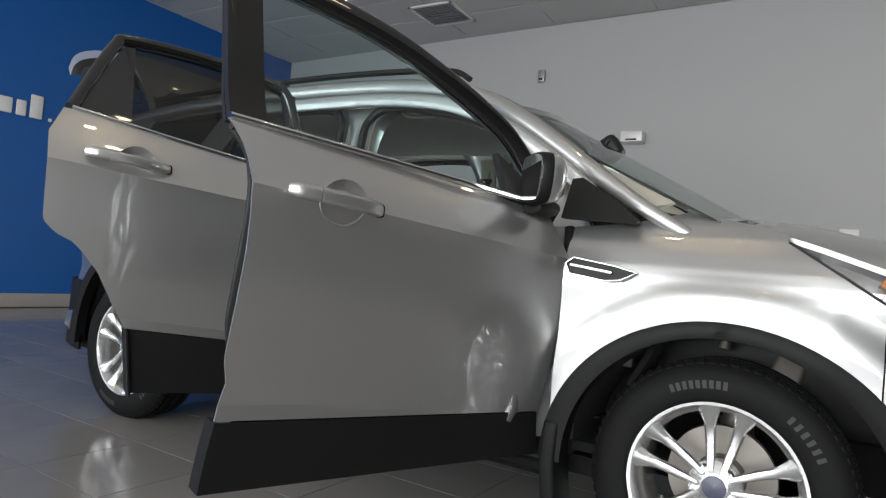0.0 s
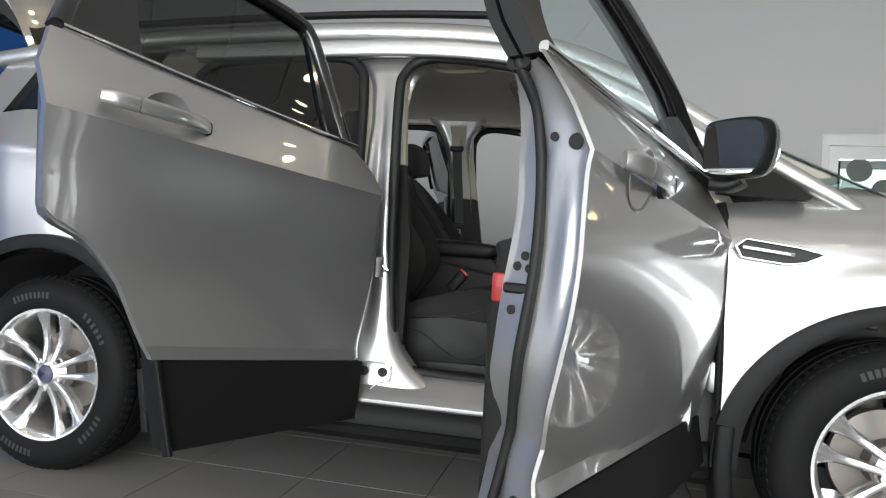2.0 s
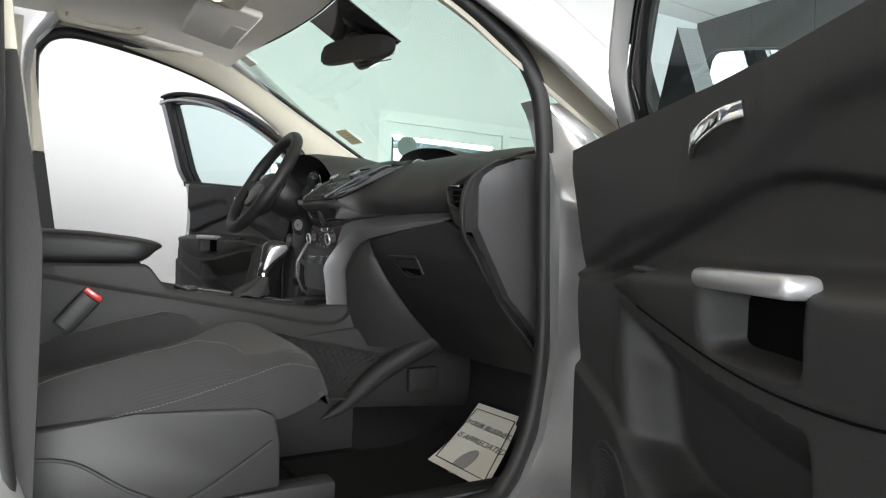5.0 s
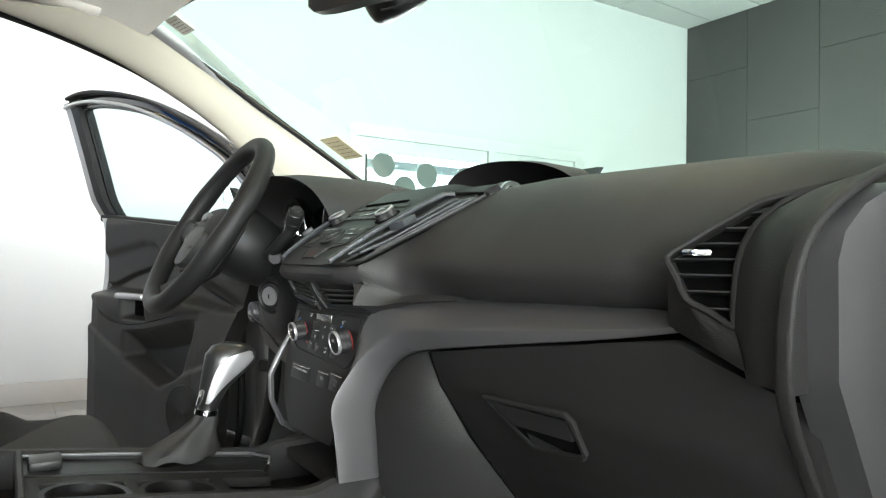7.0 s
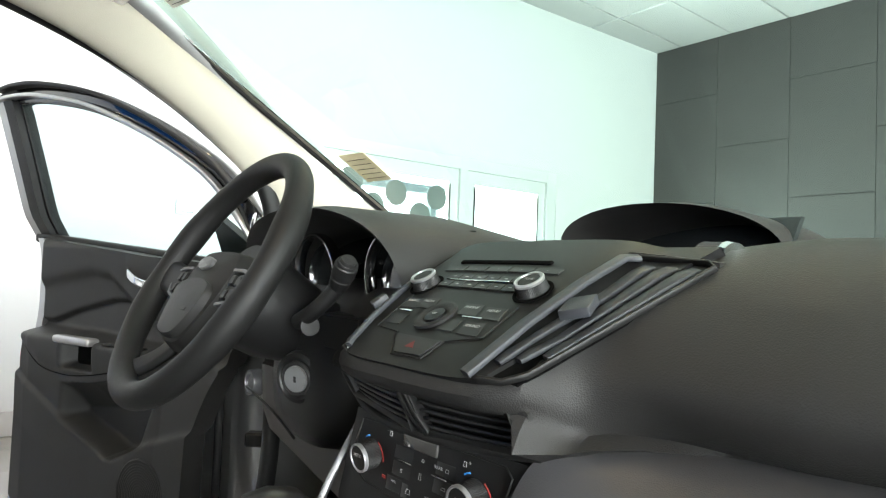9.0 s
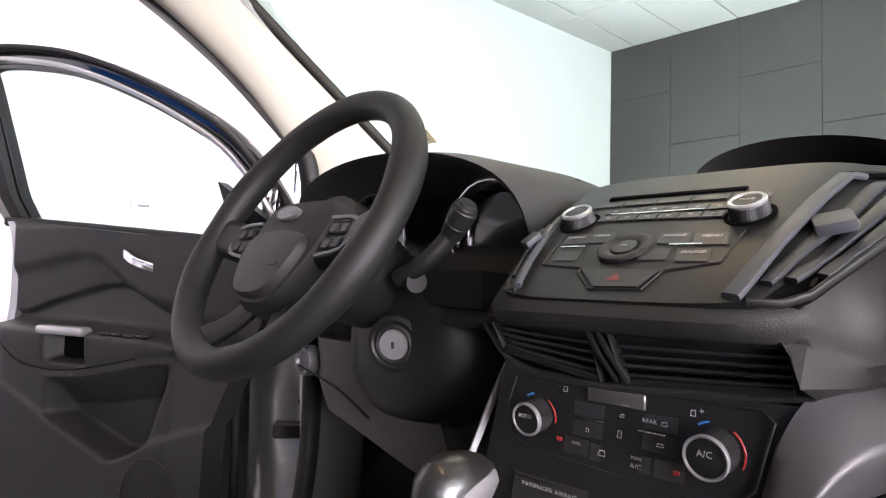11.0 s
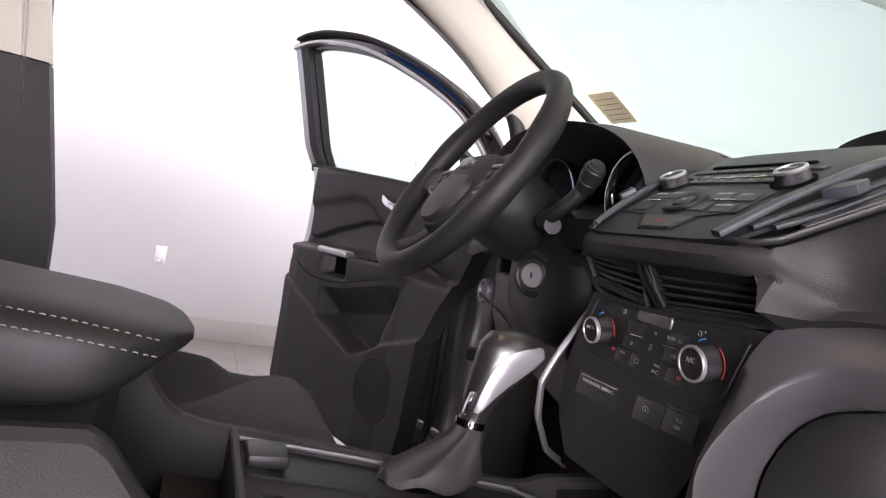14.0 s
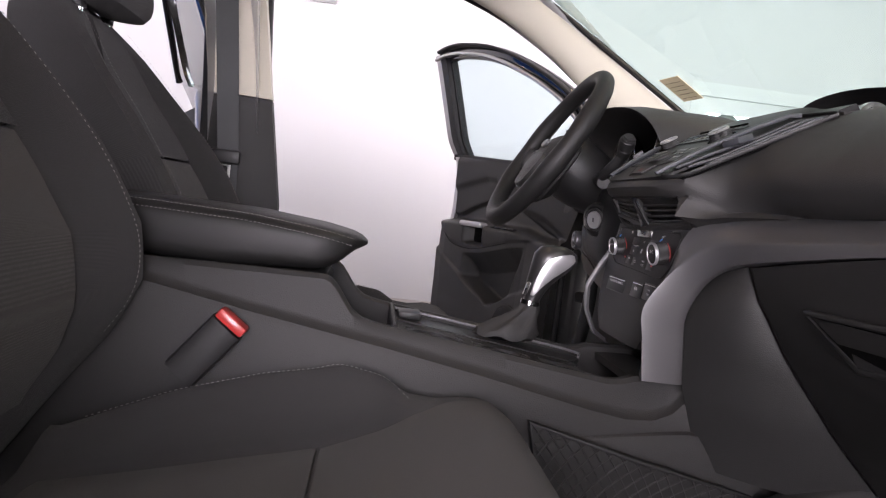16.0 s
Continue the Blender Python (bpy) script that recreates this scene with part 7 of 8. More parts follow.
    lathe(b, [(0.0001, 0), (0.036, 0), (0.0335, 0.01), (0.028, 0.0125), (0.024, 0.009), (0.0001, 0.009)], im, 40)
    part("ignition_collar", b, BLACKPLASTIC, col)
    b = B()
    lathe(b, [(0.018, 0.01), (0.0235, 0.01), (0.0235, 0.013), (0.021, 0.0145), (0.0185, 0.0135)], im, 40)
    part("ignition_ring", b, GREYTRIM, col)
    b = B()
    lathe(b, [(0.0001, 0.01), (0.0178, 0.01), (0.017, 0.0155), (0.0001, 0.016)], im, 36)
    part("ignition_barrel", b, KEYMETAL, col, "silver ignition key barrel")
    b = B()
    rbox(b, im @ Vector((0, 0, 0.0162)), (0.0035, 0.008, 0.001), 0.0003, 1, im.to_3x3())
    part("key_slot", b, RUBBER, col)
    b = B()
    tube(b, curve([(-0.765, 0.295, 1.02), (-0.762, 0.262, 1.035), (-0.748, 0.24, 1.06), (-0.738, 0.222, 1.092)], 4), circle(0.0105, 12), (0, 0, 1))
    part("wiper_stalk", b, BLACKPLASTIC, col, "black wiper stalk")
    b = B()
    sm = Matrix.Translation((-0.744, 0.236, 1.066)) @ look((0, 0, 0), (0.06, 0.6, -0.7)).to_3x3().to_4x4()
    lathe(b, [(0.0001, 0), (0.0105, 0), (0.0125, 0.005), (0.0138, 0.017), (0.0128, 0.0185), (0.0128, 0.02), (0.0148, 0.0215), (0.0148, 0.037), (0.0135, 0.0385), (0.0135, 0.041), (0.0125, 0.0425), (0.0001, 0.0428)], sm, 24)
    part("stalk_knob", b, BLACKPLASTIC, col, "ribbed turning knob of the stalk")
    b = B()
    lathe(b, [(0.0001, 0.042), (0.0105, 0.042), (0.0095, 0.0465), (0.0001, 0.047)], sm, 20)
    part("stalk_button", b, GREYTRIM, col, "grey button on the stalk end")
    b = B()
    tube(b, [(-0.755, 0.285, 1.018), (-0.762, 0.268, 1.016)], circle(0.012, 16), (0, 0, 1))
    part("stalk_base", b, BLACKPLASTIC, col)
    b = B()
    tube(b, curve([(-0.765, 0.43, 1.03), (-0.77, 0.48, 1.045), (-0.765, 0.54, 1.055)], 4), circle(0.009, 10), (0, 0, 1))
    part("indicator_stalk", b, BLACKPLASTIC, col)
    # wheel
    b = B()
    n = 72
    rings = []
    for k in range(n):
        a = 2 * math.pi * k / n
        g = 1 + 0.12 * math.exp(-((math.degrees(a) % 180 - 20) / 14) ** 2) + 0.12 * math.exp(-((math.degrees(a) % 180 - 160) / 14) ** 2)
        rc = Vector((math.cos(a), math.sin(a), 0))
        rings.append([tilt @ (rc * (0.1757 + 0.0175 * g * math.cos(t)) + Vector((0, 0, 0.018 * g * math.sin(t)))) for t in np.linspace(0, 2 * math.pi, 18, endpoint=False)])
    loft(b, rings, closed=True)
    sw = part("steering_wheel", b, ARMSKIN, car, "black grained four-spoke steering wheel")
    b = B()
    hub = [(-0.072, 0.022), (-0.045, 0.036), (0.045, 0.036), (0.072, 0.022), (0.076, -0.01), (0.066, -0.05), (0.045, -0.092), (0.022, -0.104), (-0.022, -0.104), (-0.045, -0.092), (-0.066, -0.05), (-0.076, -0.01)]
    hc = [v.to_2d() for v in curve([(*p, 0) for p in hub], 3, True)]
    mid = Vector((0, -0.03))
    loft(b, [[tilt @ Vector((*(mid + (p - mid) * k), h)) for p in hc] for k, h in ((0.7, -0.06), (1.0, -0.045), (1.02, -0.018), (0.94, -0.003), (0.6, 0.006), (0.2, 0.008))])
    part("airbag_cover", b, TRIM, sw, "black airbag cover")
    b = B()
    low = [v.to_2d() for v in curve([(-0.052, -0.02, 0), (0.0, -0.012, 0), (0.052, -0.02, 0), (0.058, -0.045, 0), (0.04, -0.084, 0), (0.018, -0.096, 0), (-0.018, -0.096, 0), (-0.04, -0.084, 0), (-0.058, -0.045, 0)], 3, True)]
    mid = Vector((0, -0.052))
    loft(b, [[tilt @ Vector((*(mid + (p - mid) * k), h)) for p in low] for k, h in ((1.0, -0.01), (1.0, 0.004), (0.94, 0.009), (0.5, 0.0125), (0.1, 0.013))])
    part("airbag_pad", b, GREYTRIM, sw, "grey lower pad of the airbag cover")
    b = B()
    lathe(b, [(0.0001, 0.004), (0.020, 0.004), (0.020, 0.0105), (0.0175, 0.012), (0.0001, 0.012)], tilt @ Matrix.Translation((0, 0.008, 0)) @ Matrix.Diagonal((1.15, 0.48, 1, 1)), 28)
    part("wheel_badge", b, SATIN, sw, "small oval badge")
    b = B()
    rbox(b, tilt @ Vector((0.03, -0.06, 0.0125)), (0.018, 0.004, 0.001), 0, 1, tilt.to_3x3())
    part("airbag_mark", b, RUBBER, sw)
    up = tilt.to_3x3() @ Vector((0, 0, 1))
    for s in (-1, 1):
        b = B()
        tube(b, [tilt @ Vector((s * 0.055, -0.022, -0.022)), tilt @ Vector((s * 0.11, -0.016, -0.018)), tilt @ Vector((s * 0.174, -0.008, -0.004))], rect(0.052, 0.026, 0.45, 3), up)
        part("spoke", b, BLACKPLASTIC, sw)
        b = B()
        tube(b, curve([tilt @ Vector((s * 0.032, -0.085, -0.03)), tilt @ Vector((s * 0.052, -0.125, -0.02)), tilt @ Vector((s * 0.078, -0.156, -0.004))], 4), rect(0.032, 0.014, 0.45, 3), up)
        part("spoke", b, RUBBER, sw)
        b = B()
        tube(b, curve([tilt @ Vector((s * p, q, -0.003)) for p, q in ((0.076, 0.006), (0.118, 0.004), (0.13, -0.01), (0.12, -0.034), (0.08, -0.042))], 3), rect(0.005, 0.004, 0.4, 2), up)
        part("spoke_trim", b, SATIN, sw, "silver trim round the wheel switches")
        for p, q in ((0.09, -0.008), (0.109, -0.009), (0.09, -0.028), (0.107, -0.027)):
            b = B()
            rbox(b, tilt @ Vector((s * p, q, -0.004)), (0.015, 0.014, 0.006), 0.002, 1, tilt.to_3x3())
            part("wheel_switch", b, BLACKPLASTIC, sw)
    # lower driver panel
    b = B()
    patch(b, lambda u, v: (lambda z, y: Vector((table([(0.72, -0.635), (0.78, -0.665), (0.86, -0.695), (0.93, -0.70)])(z) + 0.06 * max(0, y - 0.55) / 0.1, y, z)))(lerp(lerp(0.725, 0.845, u ** 0.8), 0.93, v), lerp(0.30, 0.62, u)), 18, 14, (0.03, 0, 0))
    kb = part("knee_bolster", b, KNEE, car, "grey-brown panel under the steering column")
    b = B()
    tube(b, curve([(-0.69, 0.44, 0.83), (-0.70, 0.50, 0.862), (-0.703, 0.60, 0.885)], 4), circle(0.002, 6), (-1, 0, 0))
    part("panel_seam", b, RUBBER, kb)
    b = B()
    lathe(b, [(0.0001, 0.004), (0.014, 0.004), (0.016, 0.009), (0.021, 0.009), (0.023, 0.004), (0.023, -0.01)], Matrix.Translation((-0.694, 0.592, 0.892)) @ turned(0, -90, 0).to_4x4(), 28)
    part("headlamp_switch", b, SATIN, kb, "bright-rimmed headlamp switch")
    b = B()
    rbox(b, (-0.655, 0.376, 0.811), (0.012, 0.04, 0.018), 0.003, 1, turned(20, 10, 15))
    part("wiring_plug", b, ORANGE, kb, "orange wiring plug under the column")
    b = B()
    tube(b, [(-0.45, 0.33, 0.60), (-0.50, 0.33, 0.47), (-0.53, 0.33, 0.44)], circle(0.01, 8), (0, 1, 0))
    rbox(b, (-0.535, 0.33, 0.435), (0.02, 0.09, 0.05), 0.006, 2, turned(0, 40, 0))
    part("brake_pedal", b, BLACKPLASTIC, car, "black brake pedal")


driver_controls()


def console():
    top = table([(-1.60, 0.832), (-1.243, 0.832), (-1.232, 0.826), (-1.222, 0.812), (-1.208, 0.792), (-1.195, 0.781), (-1.175, 0.775), (-1.15, 0.771), (-1.066, 0.760), (-0.969, 0.746), (-0.854, 0.729), (-0.835, 0.730), (-0.815, 0.736), (-0.74, 0.738)])
    led = table([(-1.60, 0.83), (-1.445, 0.808), (-1.331, 0.785), (-1.158, 0.754), (-1.034, 0.730), (-0.882, 0.697), (-0.83, 0.688), (-0.79, 0.689), (-0.765, 0.70), (-0.745, 0.722), (-0.73, 0.74)])
    b = B()
    for s in (-1, 1):
        rings = []
        for k in range(121):
            x = lerp(-1.62, -0.735, k / 120)
            t, l = top(x), min(led(x), top(x) - 0.008)
            rings.append([Vector((x, s * y, z)) for y, z in ((0.092, t - 0.004), (0.096, t), (0.106, t), (0.112, t - 0.006), (0.114, l + 0.006), (0.117, l), (0.128, l - 0.006), (0.131, l - 0.014), (0.135, l - 0.12), (0.14, 0.36), (0.10, 0.36), (0.092, 0.6))])
        loft(b, rings)
    co = part("centre_console", b, TRIM, car, "charcoal centre console between the seats")
    b = B()  # tray floor
    patch(b, lambda u, v: Vector((lerp(-1.62, -0.74, u), lerp(-0.093, 0.093, v), lerp(0.70, 0.675, u))), 4, 2, (0, 0, -0.02))
    part("console_tray", b, BLACKPLASTIC, co)
    b = B()  # deck plate with two cup wells on the passenger side
    deck = lambda x: top(x) - 0.012

    def well(cx, cy, r, depth):
        n = 28
        tz = deck(cx)
        prof = [(r + 0.006, 0.001), (r, 0.0), (r * 0.97, -0.01), (r * 0.9, -depth), (0.0001, -depth)]
        loft(b, [[Vector((cx + q * math.cos(2 * math.pi * k / n), cy + q * math.sin(2 * math.pi * k / n), tz + h + (top(cx + q * math.cos(2 * math.pi * k / n)) - top(cx)))) for k in range(n)] for q, h in prof], cap=False)

    for cx in (-1.085, -0.985):
        b = B()
        well(cx, -0.05, 0.04, 0.06)
        part("cup_well", b, BLACKPLASTIC, co, "round black cup holder")

    def strip(x0, x1, y0, y1, dz=0.0):
        b = B()
        patch(b, lambda u, v: Vector((lerp(x0, x1, u), lerp(y0, y1, v), deck(lerp(x0, x1, u)) + dz)), 6, 1, (0, 0, -0.012))
        part("deck_strip", b, TRIM, co)

    strip(-1.142, -0.74, -0.093, -0.091)
    strip(-1.145, -1.128, -0.093, 0.02)
    strip(-1.042, -1.028, -0.093, 0.0)
    strip(-0.942, -0.925, -0.093, 0.0)
    strip(-1.145, -0.86, -0.008, 0.02)
    strip(-0.80, -0.74, -0.093, 0.093)
    b = B()
    tube(b, [(x, y, deck(x) + 0.008) for x, y in ((-1.148, 0.03), (-1.148, 0.085), (-1.05, 0.088), (-0.86, 0.088), (-0.84, 0.055), (-0.85, 0.03))], rect(0.0035, 0.004, 0.4, 2), (0, 0, 1))
    part("shifter_bezel", b, SATIN, co, "bright bezel round the gear lever")
    b = B()
    prism(b, [(x, y, deck(x) + 0.002) for x, y in ((-1.148, 0.022), (-1.148, 0.088), (-0.86, 0.09), (-0.84, 0.055), (-0.86, 0.022))], (0, 0, -0.01))
    part("shifter_plate", b, BLACKPLASTIC, co)
    b = B()
    rbox(b, (-1.12, 0.055, deck(-1.12) + 0.008), (0.035, 0.04, 0.012), 0.003, 2)
    part("brake_switch", b, BLACKPLASTIC, co)
    # bin before the armrest
    b = B()
    prism(b, [(-1.2, -0.09, 0.72), (-1.15, -0.09, 0.715), (-1.15, 0.09, 0.715), (-1.2, 0.09, 0.72)], (0, 0, 0.01))
    part("console_bin", b, RUBBER, co)
    b = B()
    rbox(b, (-1.147, 0.0, 0.742), (0.008, 0.19, 0.06), 0.002, 1)
    part("bin_wall", b, TRIM, co)
    # gear lever
    b = B()
    rings = []
    for t, w, dx, z in ((0, 0.034, -0.022, 0.742), (0.2, 0.036, -0.022, 0.752), (0.45, 0.03, -0.016, 0.764), (0.65, 0.023, -0.009, 0.775), (0.85, 0.0175, -0.004, 0.786), (1, 0.0145, -0.003, 0.797)):
        rings.append([Vector((-0.945 + dx + 0.022 * t + w * (1.5 - 0.5 * t) * math.cos(a) * (1 + 0.07 * math.sin(5 * a + 9 * t)), 0.06 + 0.01 * t + w * 0.75 * math.sin(a) * (1 + 0.07 * math.sin(4 * a + 7 * t)), z + 0.003 * math.sin(6 * a))) for a in np.linspace(0, 2 * math.pi, 36, endpoint=False)])
    loft(b, rings)
    gl = part("gear_boot", b, LEATHER, co, "creased black leather gear boot")
    b = B()
    kn = [(-0.927, 0.797, 0.0135, 0.0135), (-0.925, 0.806, 0.013, 0.013), (-0.923, 0.815, 0.0155, 0.016), (-0.918, 0.83, 0.019, 0.018), (-0.909, 0.85, 0.024, 0.021), (-0.899, 0.868, 0.031, 0.024), (-0.889, 0.88, 0.031, 0.023), (-0.88, 0.888, 0.02, 0.016), (-0.875, 0.891, 0.006, 0.005)]
    loft(b, [[Vector((x + w * math.cos(a), 0.07 + d * math.sin(a), z - 0.35 * w * math.cos(a) * lerp(0.3, 1, min(1, max(0, (z - 0.83) / 0.02))))) for a in np.linspace(0, 2 * math.pi, 28, endpoint=False)] for x, z, w, d in kn])
    part("gear_knob", b, KNOB, co, "black gear knob")
    b = B()
    kx, kz, kw, kd = (table([(i, r[j]) for i, r in enumerate(kn)]) for j in range(4))

    def inlay(u, v):
        i = lerp(1.6, 6.7, u)
        sp = radians(46) * math.sin(math.pi * min(1, 0.12 + 0.86 * u)) ** 0.7 * (0.35 + 0.65 * u)
        a = radians(lerp(-112, -62, u)) + (2 * v - 1) * sp
        w, z = kw(i) + 0.0012, kz(i)
        return Vector((kx(i) + w * math.cos(a), 0.07 + (kd(i) + 0.0012) * math.sin(a), z - 0.35 * w * math.cos(a) * lerp(0.3, 1, min(1, max(0, (z - 0.83) / 0.02)))))

    patch(b, inlay, 24, 12, lambda u, v: (0.0, 0.002, 0.0))
    part("knob_inlay", b, SILVER, co, "polished silver inlay on the gear knob")
    b = B()
    tube(b, [(-0.928, 0.07, 0.795), (-0.927, 0.07, 0.802)], circle(0.0155, 18), (0, 1, 0))
    part("knob_collar", b, CHROME, co)
    b = B()
    rbox(b, (-0.94, 0.052, 0.822), (0.006, 0.008, 0.024), 0.002, 1, turned(0, 15, 0))
    part("knob_trigger", b, CHROME, co)
    # armrest
    b = B()
    rings = []
    for k in range(41):
        x = lerp(-1.62, -1.195, 1 - (1 - k / 40) ** 1.6)
        t = max(0, (x + 1.30) / 0.105)
        zt, zb = table([(-1.62, 0.908), (-1.48, 0.906), (-1.35, 0.902), (-1.257, 0.892), (-1.22, 0.885), (-1.205, 0.88), (-1.195, 0.873)])(x), table([(-1.62, 0.832), (-1.46, 0.826), (-1.396, 0.823), (-1.26, 0.830), (-1.245, 0.834), (-1.228, 0.845), (-1.212, 0.860), (-1.195, 0.868)])(x)
        w = 0.096 * max(0.02, 1 - min(1, t) ** 3.2) ** 0.5
        zc, h = (zt + zb) / 2, (zt - zb) / 2
        rings.append([Vector((x, 0.008 + w * math.copysign(abs(math.cos(a)) ** 0.42, math.cos(a)), zc + h * math.copysign(abs(math.sin(a)) ** 0.55, math.sin(a)))) for a in np.linspace(0, 2 * math.pi, 40, endpoint=False)])
    loft(b, rings)
    ar = part("armrest", b, ARMSKIN, car, "padded black armrest with twin stitching")
    for dz, dy in ((0.0, 0.0), (-0.009, 0.004)):
        stitches([(x, -(0.079 - 0.022 * max(0, (x + 1.30) / 0.105) ** 3) - dy * 1.9, table([(-1.6, 0.905), (-1.48, 0.903), (-1.35, 0.899), (-1.257, 0.889), (-1.21, 0.879)])(x) + dz - 0.002) for x in np.linspace(-1.58, -1.215, 14)], (0, -0.7, 0.7), ar)
    b = B()
    rbox(b, (-1.43, 0.0, 0.80), (0.37, 0.19, 0.05), 0.01, 2)
    part("armrest_base", b, TRIM, co)
    b = B()
    tube(b, [(-1.40, -0.15, 0.70), (-1.35, -0.15, 0.762)], rect(0.044, 0.026, 0.3, 2), (0, 1, 0))
    bk = part("belt_buckle", b, BLACKPLASTIC, car, "black seat belt buckle")
    b = B()
    rbox(b, (-1.345, -0.15, 0.768), (0.041, 0.023, 0.014), 0.004, 2, turned(0, 38, 0))
    part("buckle_button", b, RED, bk, "red release button")


def storage_net():
    """A stretched net on the console's flank in the passenger footwell."""
    q = [Vector(p) for p in ((-0.965, -0.150, 0.675), (-0.665, -0.165, 0.604), (-0.76, -0.185, 0.50), (-0.93, -0.165, 0.515))]
    at = lambda u, v: lerp(lerp(q[0], q[1], u), lerp(q[3], q[2], u), v)
    b = B()
    tube(b, [at(0, 0), at(0.5, 0.02), at(1, 0), at(1, 1), at(0, 1)], rect(0.006, 0.014, 0.4, 2), (0, 1, 0), closed=True)
    net = part("storage_net", b, RUBBER, car, "black stretch net pocket beside the console")
    b = B()
    for k in range(-14, 30):
        for d in (1, -1):
            u0, u1 = k / 30.0 * 2 - 0.0, k / 30.0 * 2 + 0.45 * d
            ps = [(u, v) for u, v in ((lerp(u0, u1, t / 12), t / 12) for t in range(13)) if 0 <= u <= 1]
            if len(ps) > 1:
                tube(b, [at(*p) for p in ps], circle(0.0012, 4), (0, 1, 0))
    tagged(part("net_cord", b, GREYTRIM, net), "thin crossing cords", kind="stuff")


def stitches(pts, up, parent, step=0.0045):
    """A seam of short thread stitches along a curve, one mesh."""
    c = curve(pts, 10)
    b = B()
    d, up = 0.0, Vector(up)
    last = c[0]
    for p in c[1:]:
        d += (p - last).length
        if d >= step:
            t = (p - last).normalized()
            tube(b, [p - t * step * 0.33, p + up.normalized() * 0.0006, p + t * step * 0.33], circle(0.00045, 4), up)
            d = 0
        last = p
    return part("stitching", b, THREAD, parent)


console()
storage_net()


def seat(s, lab):
    """A front seat about the plane y = 0.37 s."""
    yc = 0.37 * s
    rel = lambda x, y, z: Vector((x, yc + y, z))
    b = B()
    zt = table([(-1.52, 0.605), (-1.4, 0.625), (-1.23, 0.657), (-1.12, 0.688), (-1.05, 0.703), (-1.02, 0.698), (-1.0, 0.685), (-0.98, 0.655), (-0.97, 0.63)])
    zb = table([(-1.52, 0.53), (-1.2, 0.56), (-1.05, 0.585), (-0.975, 0.61)])

    def ring(x, grow=0.0):
        h = table([(-1.52, 0.235), (-1.3, 0.255), (-1.1, 0.255), (-1.0, 0.235), (-0.975, 0.21)])(x)
        t, lo = zt(x) + grow, zb(x)
        bol = table([(-1.52, 0.03), (-1.4, 0.058), (-1.3, 0.066), (-1.21, 0.066), (-1.16, 0.045), (-1.125, 0.014), (-1.09, 0.004), (-0.975, 0.0)])(x)
        half_top = [(0.0, -0.035), (0.006, bol * 0.45 - 0.012), (0.02, bol * 0.85 - 0.006), (0.042, bol), (0.06, bol * 0.9), (0.085, bol * 0.5), (0.11, bol * 0.12), (0.14, 0.0)]
        top = [(-h + a, t + c) for a, c in half_top] + [(-0.06, t), (0, t + 0.002), (0.06, t)] + [(h - a, t + c) for a, c in half_top[::-1]]
        return [rel(x, y, z) for y, z in top + [(h + 0.004, (t + lo) / 2 - 0.01), (h - 0.01, lo + 0.01), (h - 0.05, lo), (0, lo), (-h + 0.05, lo), (-h + 0.01, lo + 0.01), (-h - 0.004, (t + lo) / 2 - 0.01)]]

    loft(b, [ring(x) for x in np.linspace(-1.53, -0.972, 48)])
    st = part("front_seat", b, CLOTH, car, lab)
    b = B()  # lighter centre panels, front and rear
    ins = lambda x0, x1: patch(b, lambda u, v: (lambda x, k: rel(x, k * table([(-1.52, 0.105), (-1.12, 0.13), (-1.0, 0.12)])(x), zt(x) + 0.005 - 0.004 * (abs(k) ** 6) + 0.003 * math.sin(math.pi * u) * (1 - k * k)))(lerp(x0, x1, u), 2 * v - 1), 12, 10, (0, 0, -0.012))
    ins(-1.50, -1.225)
    part("seat_insert", b, INSERT, st, "grey woven seat centre")
    b = B()
    patch(b, lambda u, v: (lambda x, k: rel(x, k * table([(-1.22, 0.122), (-1.15, 0.15), (-1.12, 0.185), (-1.08, 0.215), (-1.02, 0.215), (-0.98, 0.19)])(x), zt(x) + 0.006 - 0.006 * (abs(k) ** 6) + 0.003 * math.sin(math.pi * u) * (1 - k * k)))(lerp(-1.22, -0.982, u), 2 * v - 1), 12, 12, (0, 0, -0.012))
    part("seat_front_panel", b, INSERT, st, "grey woven seat front")
    for k in (-1, 1):
        crest = table([(-1.52, 0.03), (-1.4, 0.058), (-1.3, 0.066), (-1.21, 0.066), (-1.16, 0.045), (-1.125, 0.014), (-1.09, 0.004)])
        stitches([rel(x, k * table([(-1.52, 0.195), (-1.3, 0.213), (-1.2, 0.213), (-1.15, 0.205), (-1.12, 0.185)])(x), zt(x) + crest(x) + 0.001) for x in np.linspace(-1.50, -1.125, 14)], (0, 0, 1), st)
        stitches([rel(x, k * table([(-1.52, 0.238), (-1.3, 0.2585), (-1.1, 0.258), (-1.0, 0.238)])(x), zt(x) - 0.012) for x in np.linspace(-1.50, -1.0, 9)], (0, k, 0.3), st)
    # side shield and rail cover
    for k in (-1, 1):
        b = B()
        out = [(-1.46, 0.615), (-1.3, 0.628), (-1.12, 0.622), (-1.085, 0.605), (-1.075, 0.56), (-1.073, 0.48), (-1.46, 0.465)]
        prism(b, [rel(x, k * 0.262, z) for x, z in out], (0, -k * 0.03, 0))
        bmesh.ops.bevel(b, geom=b.edges[:], offset=0.006, segments=2, profile=0.5, affect="EDGES")
        part("side_shield", b, GREYTRIM, st, "grey plastic seat side shield")
        b = B()
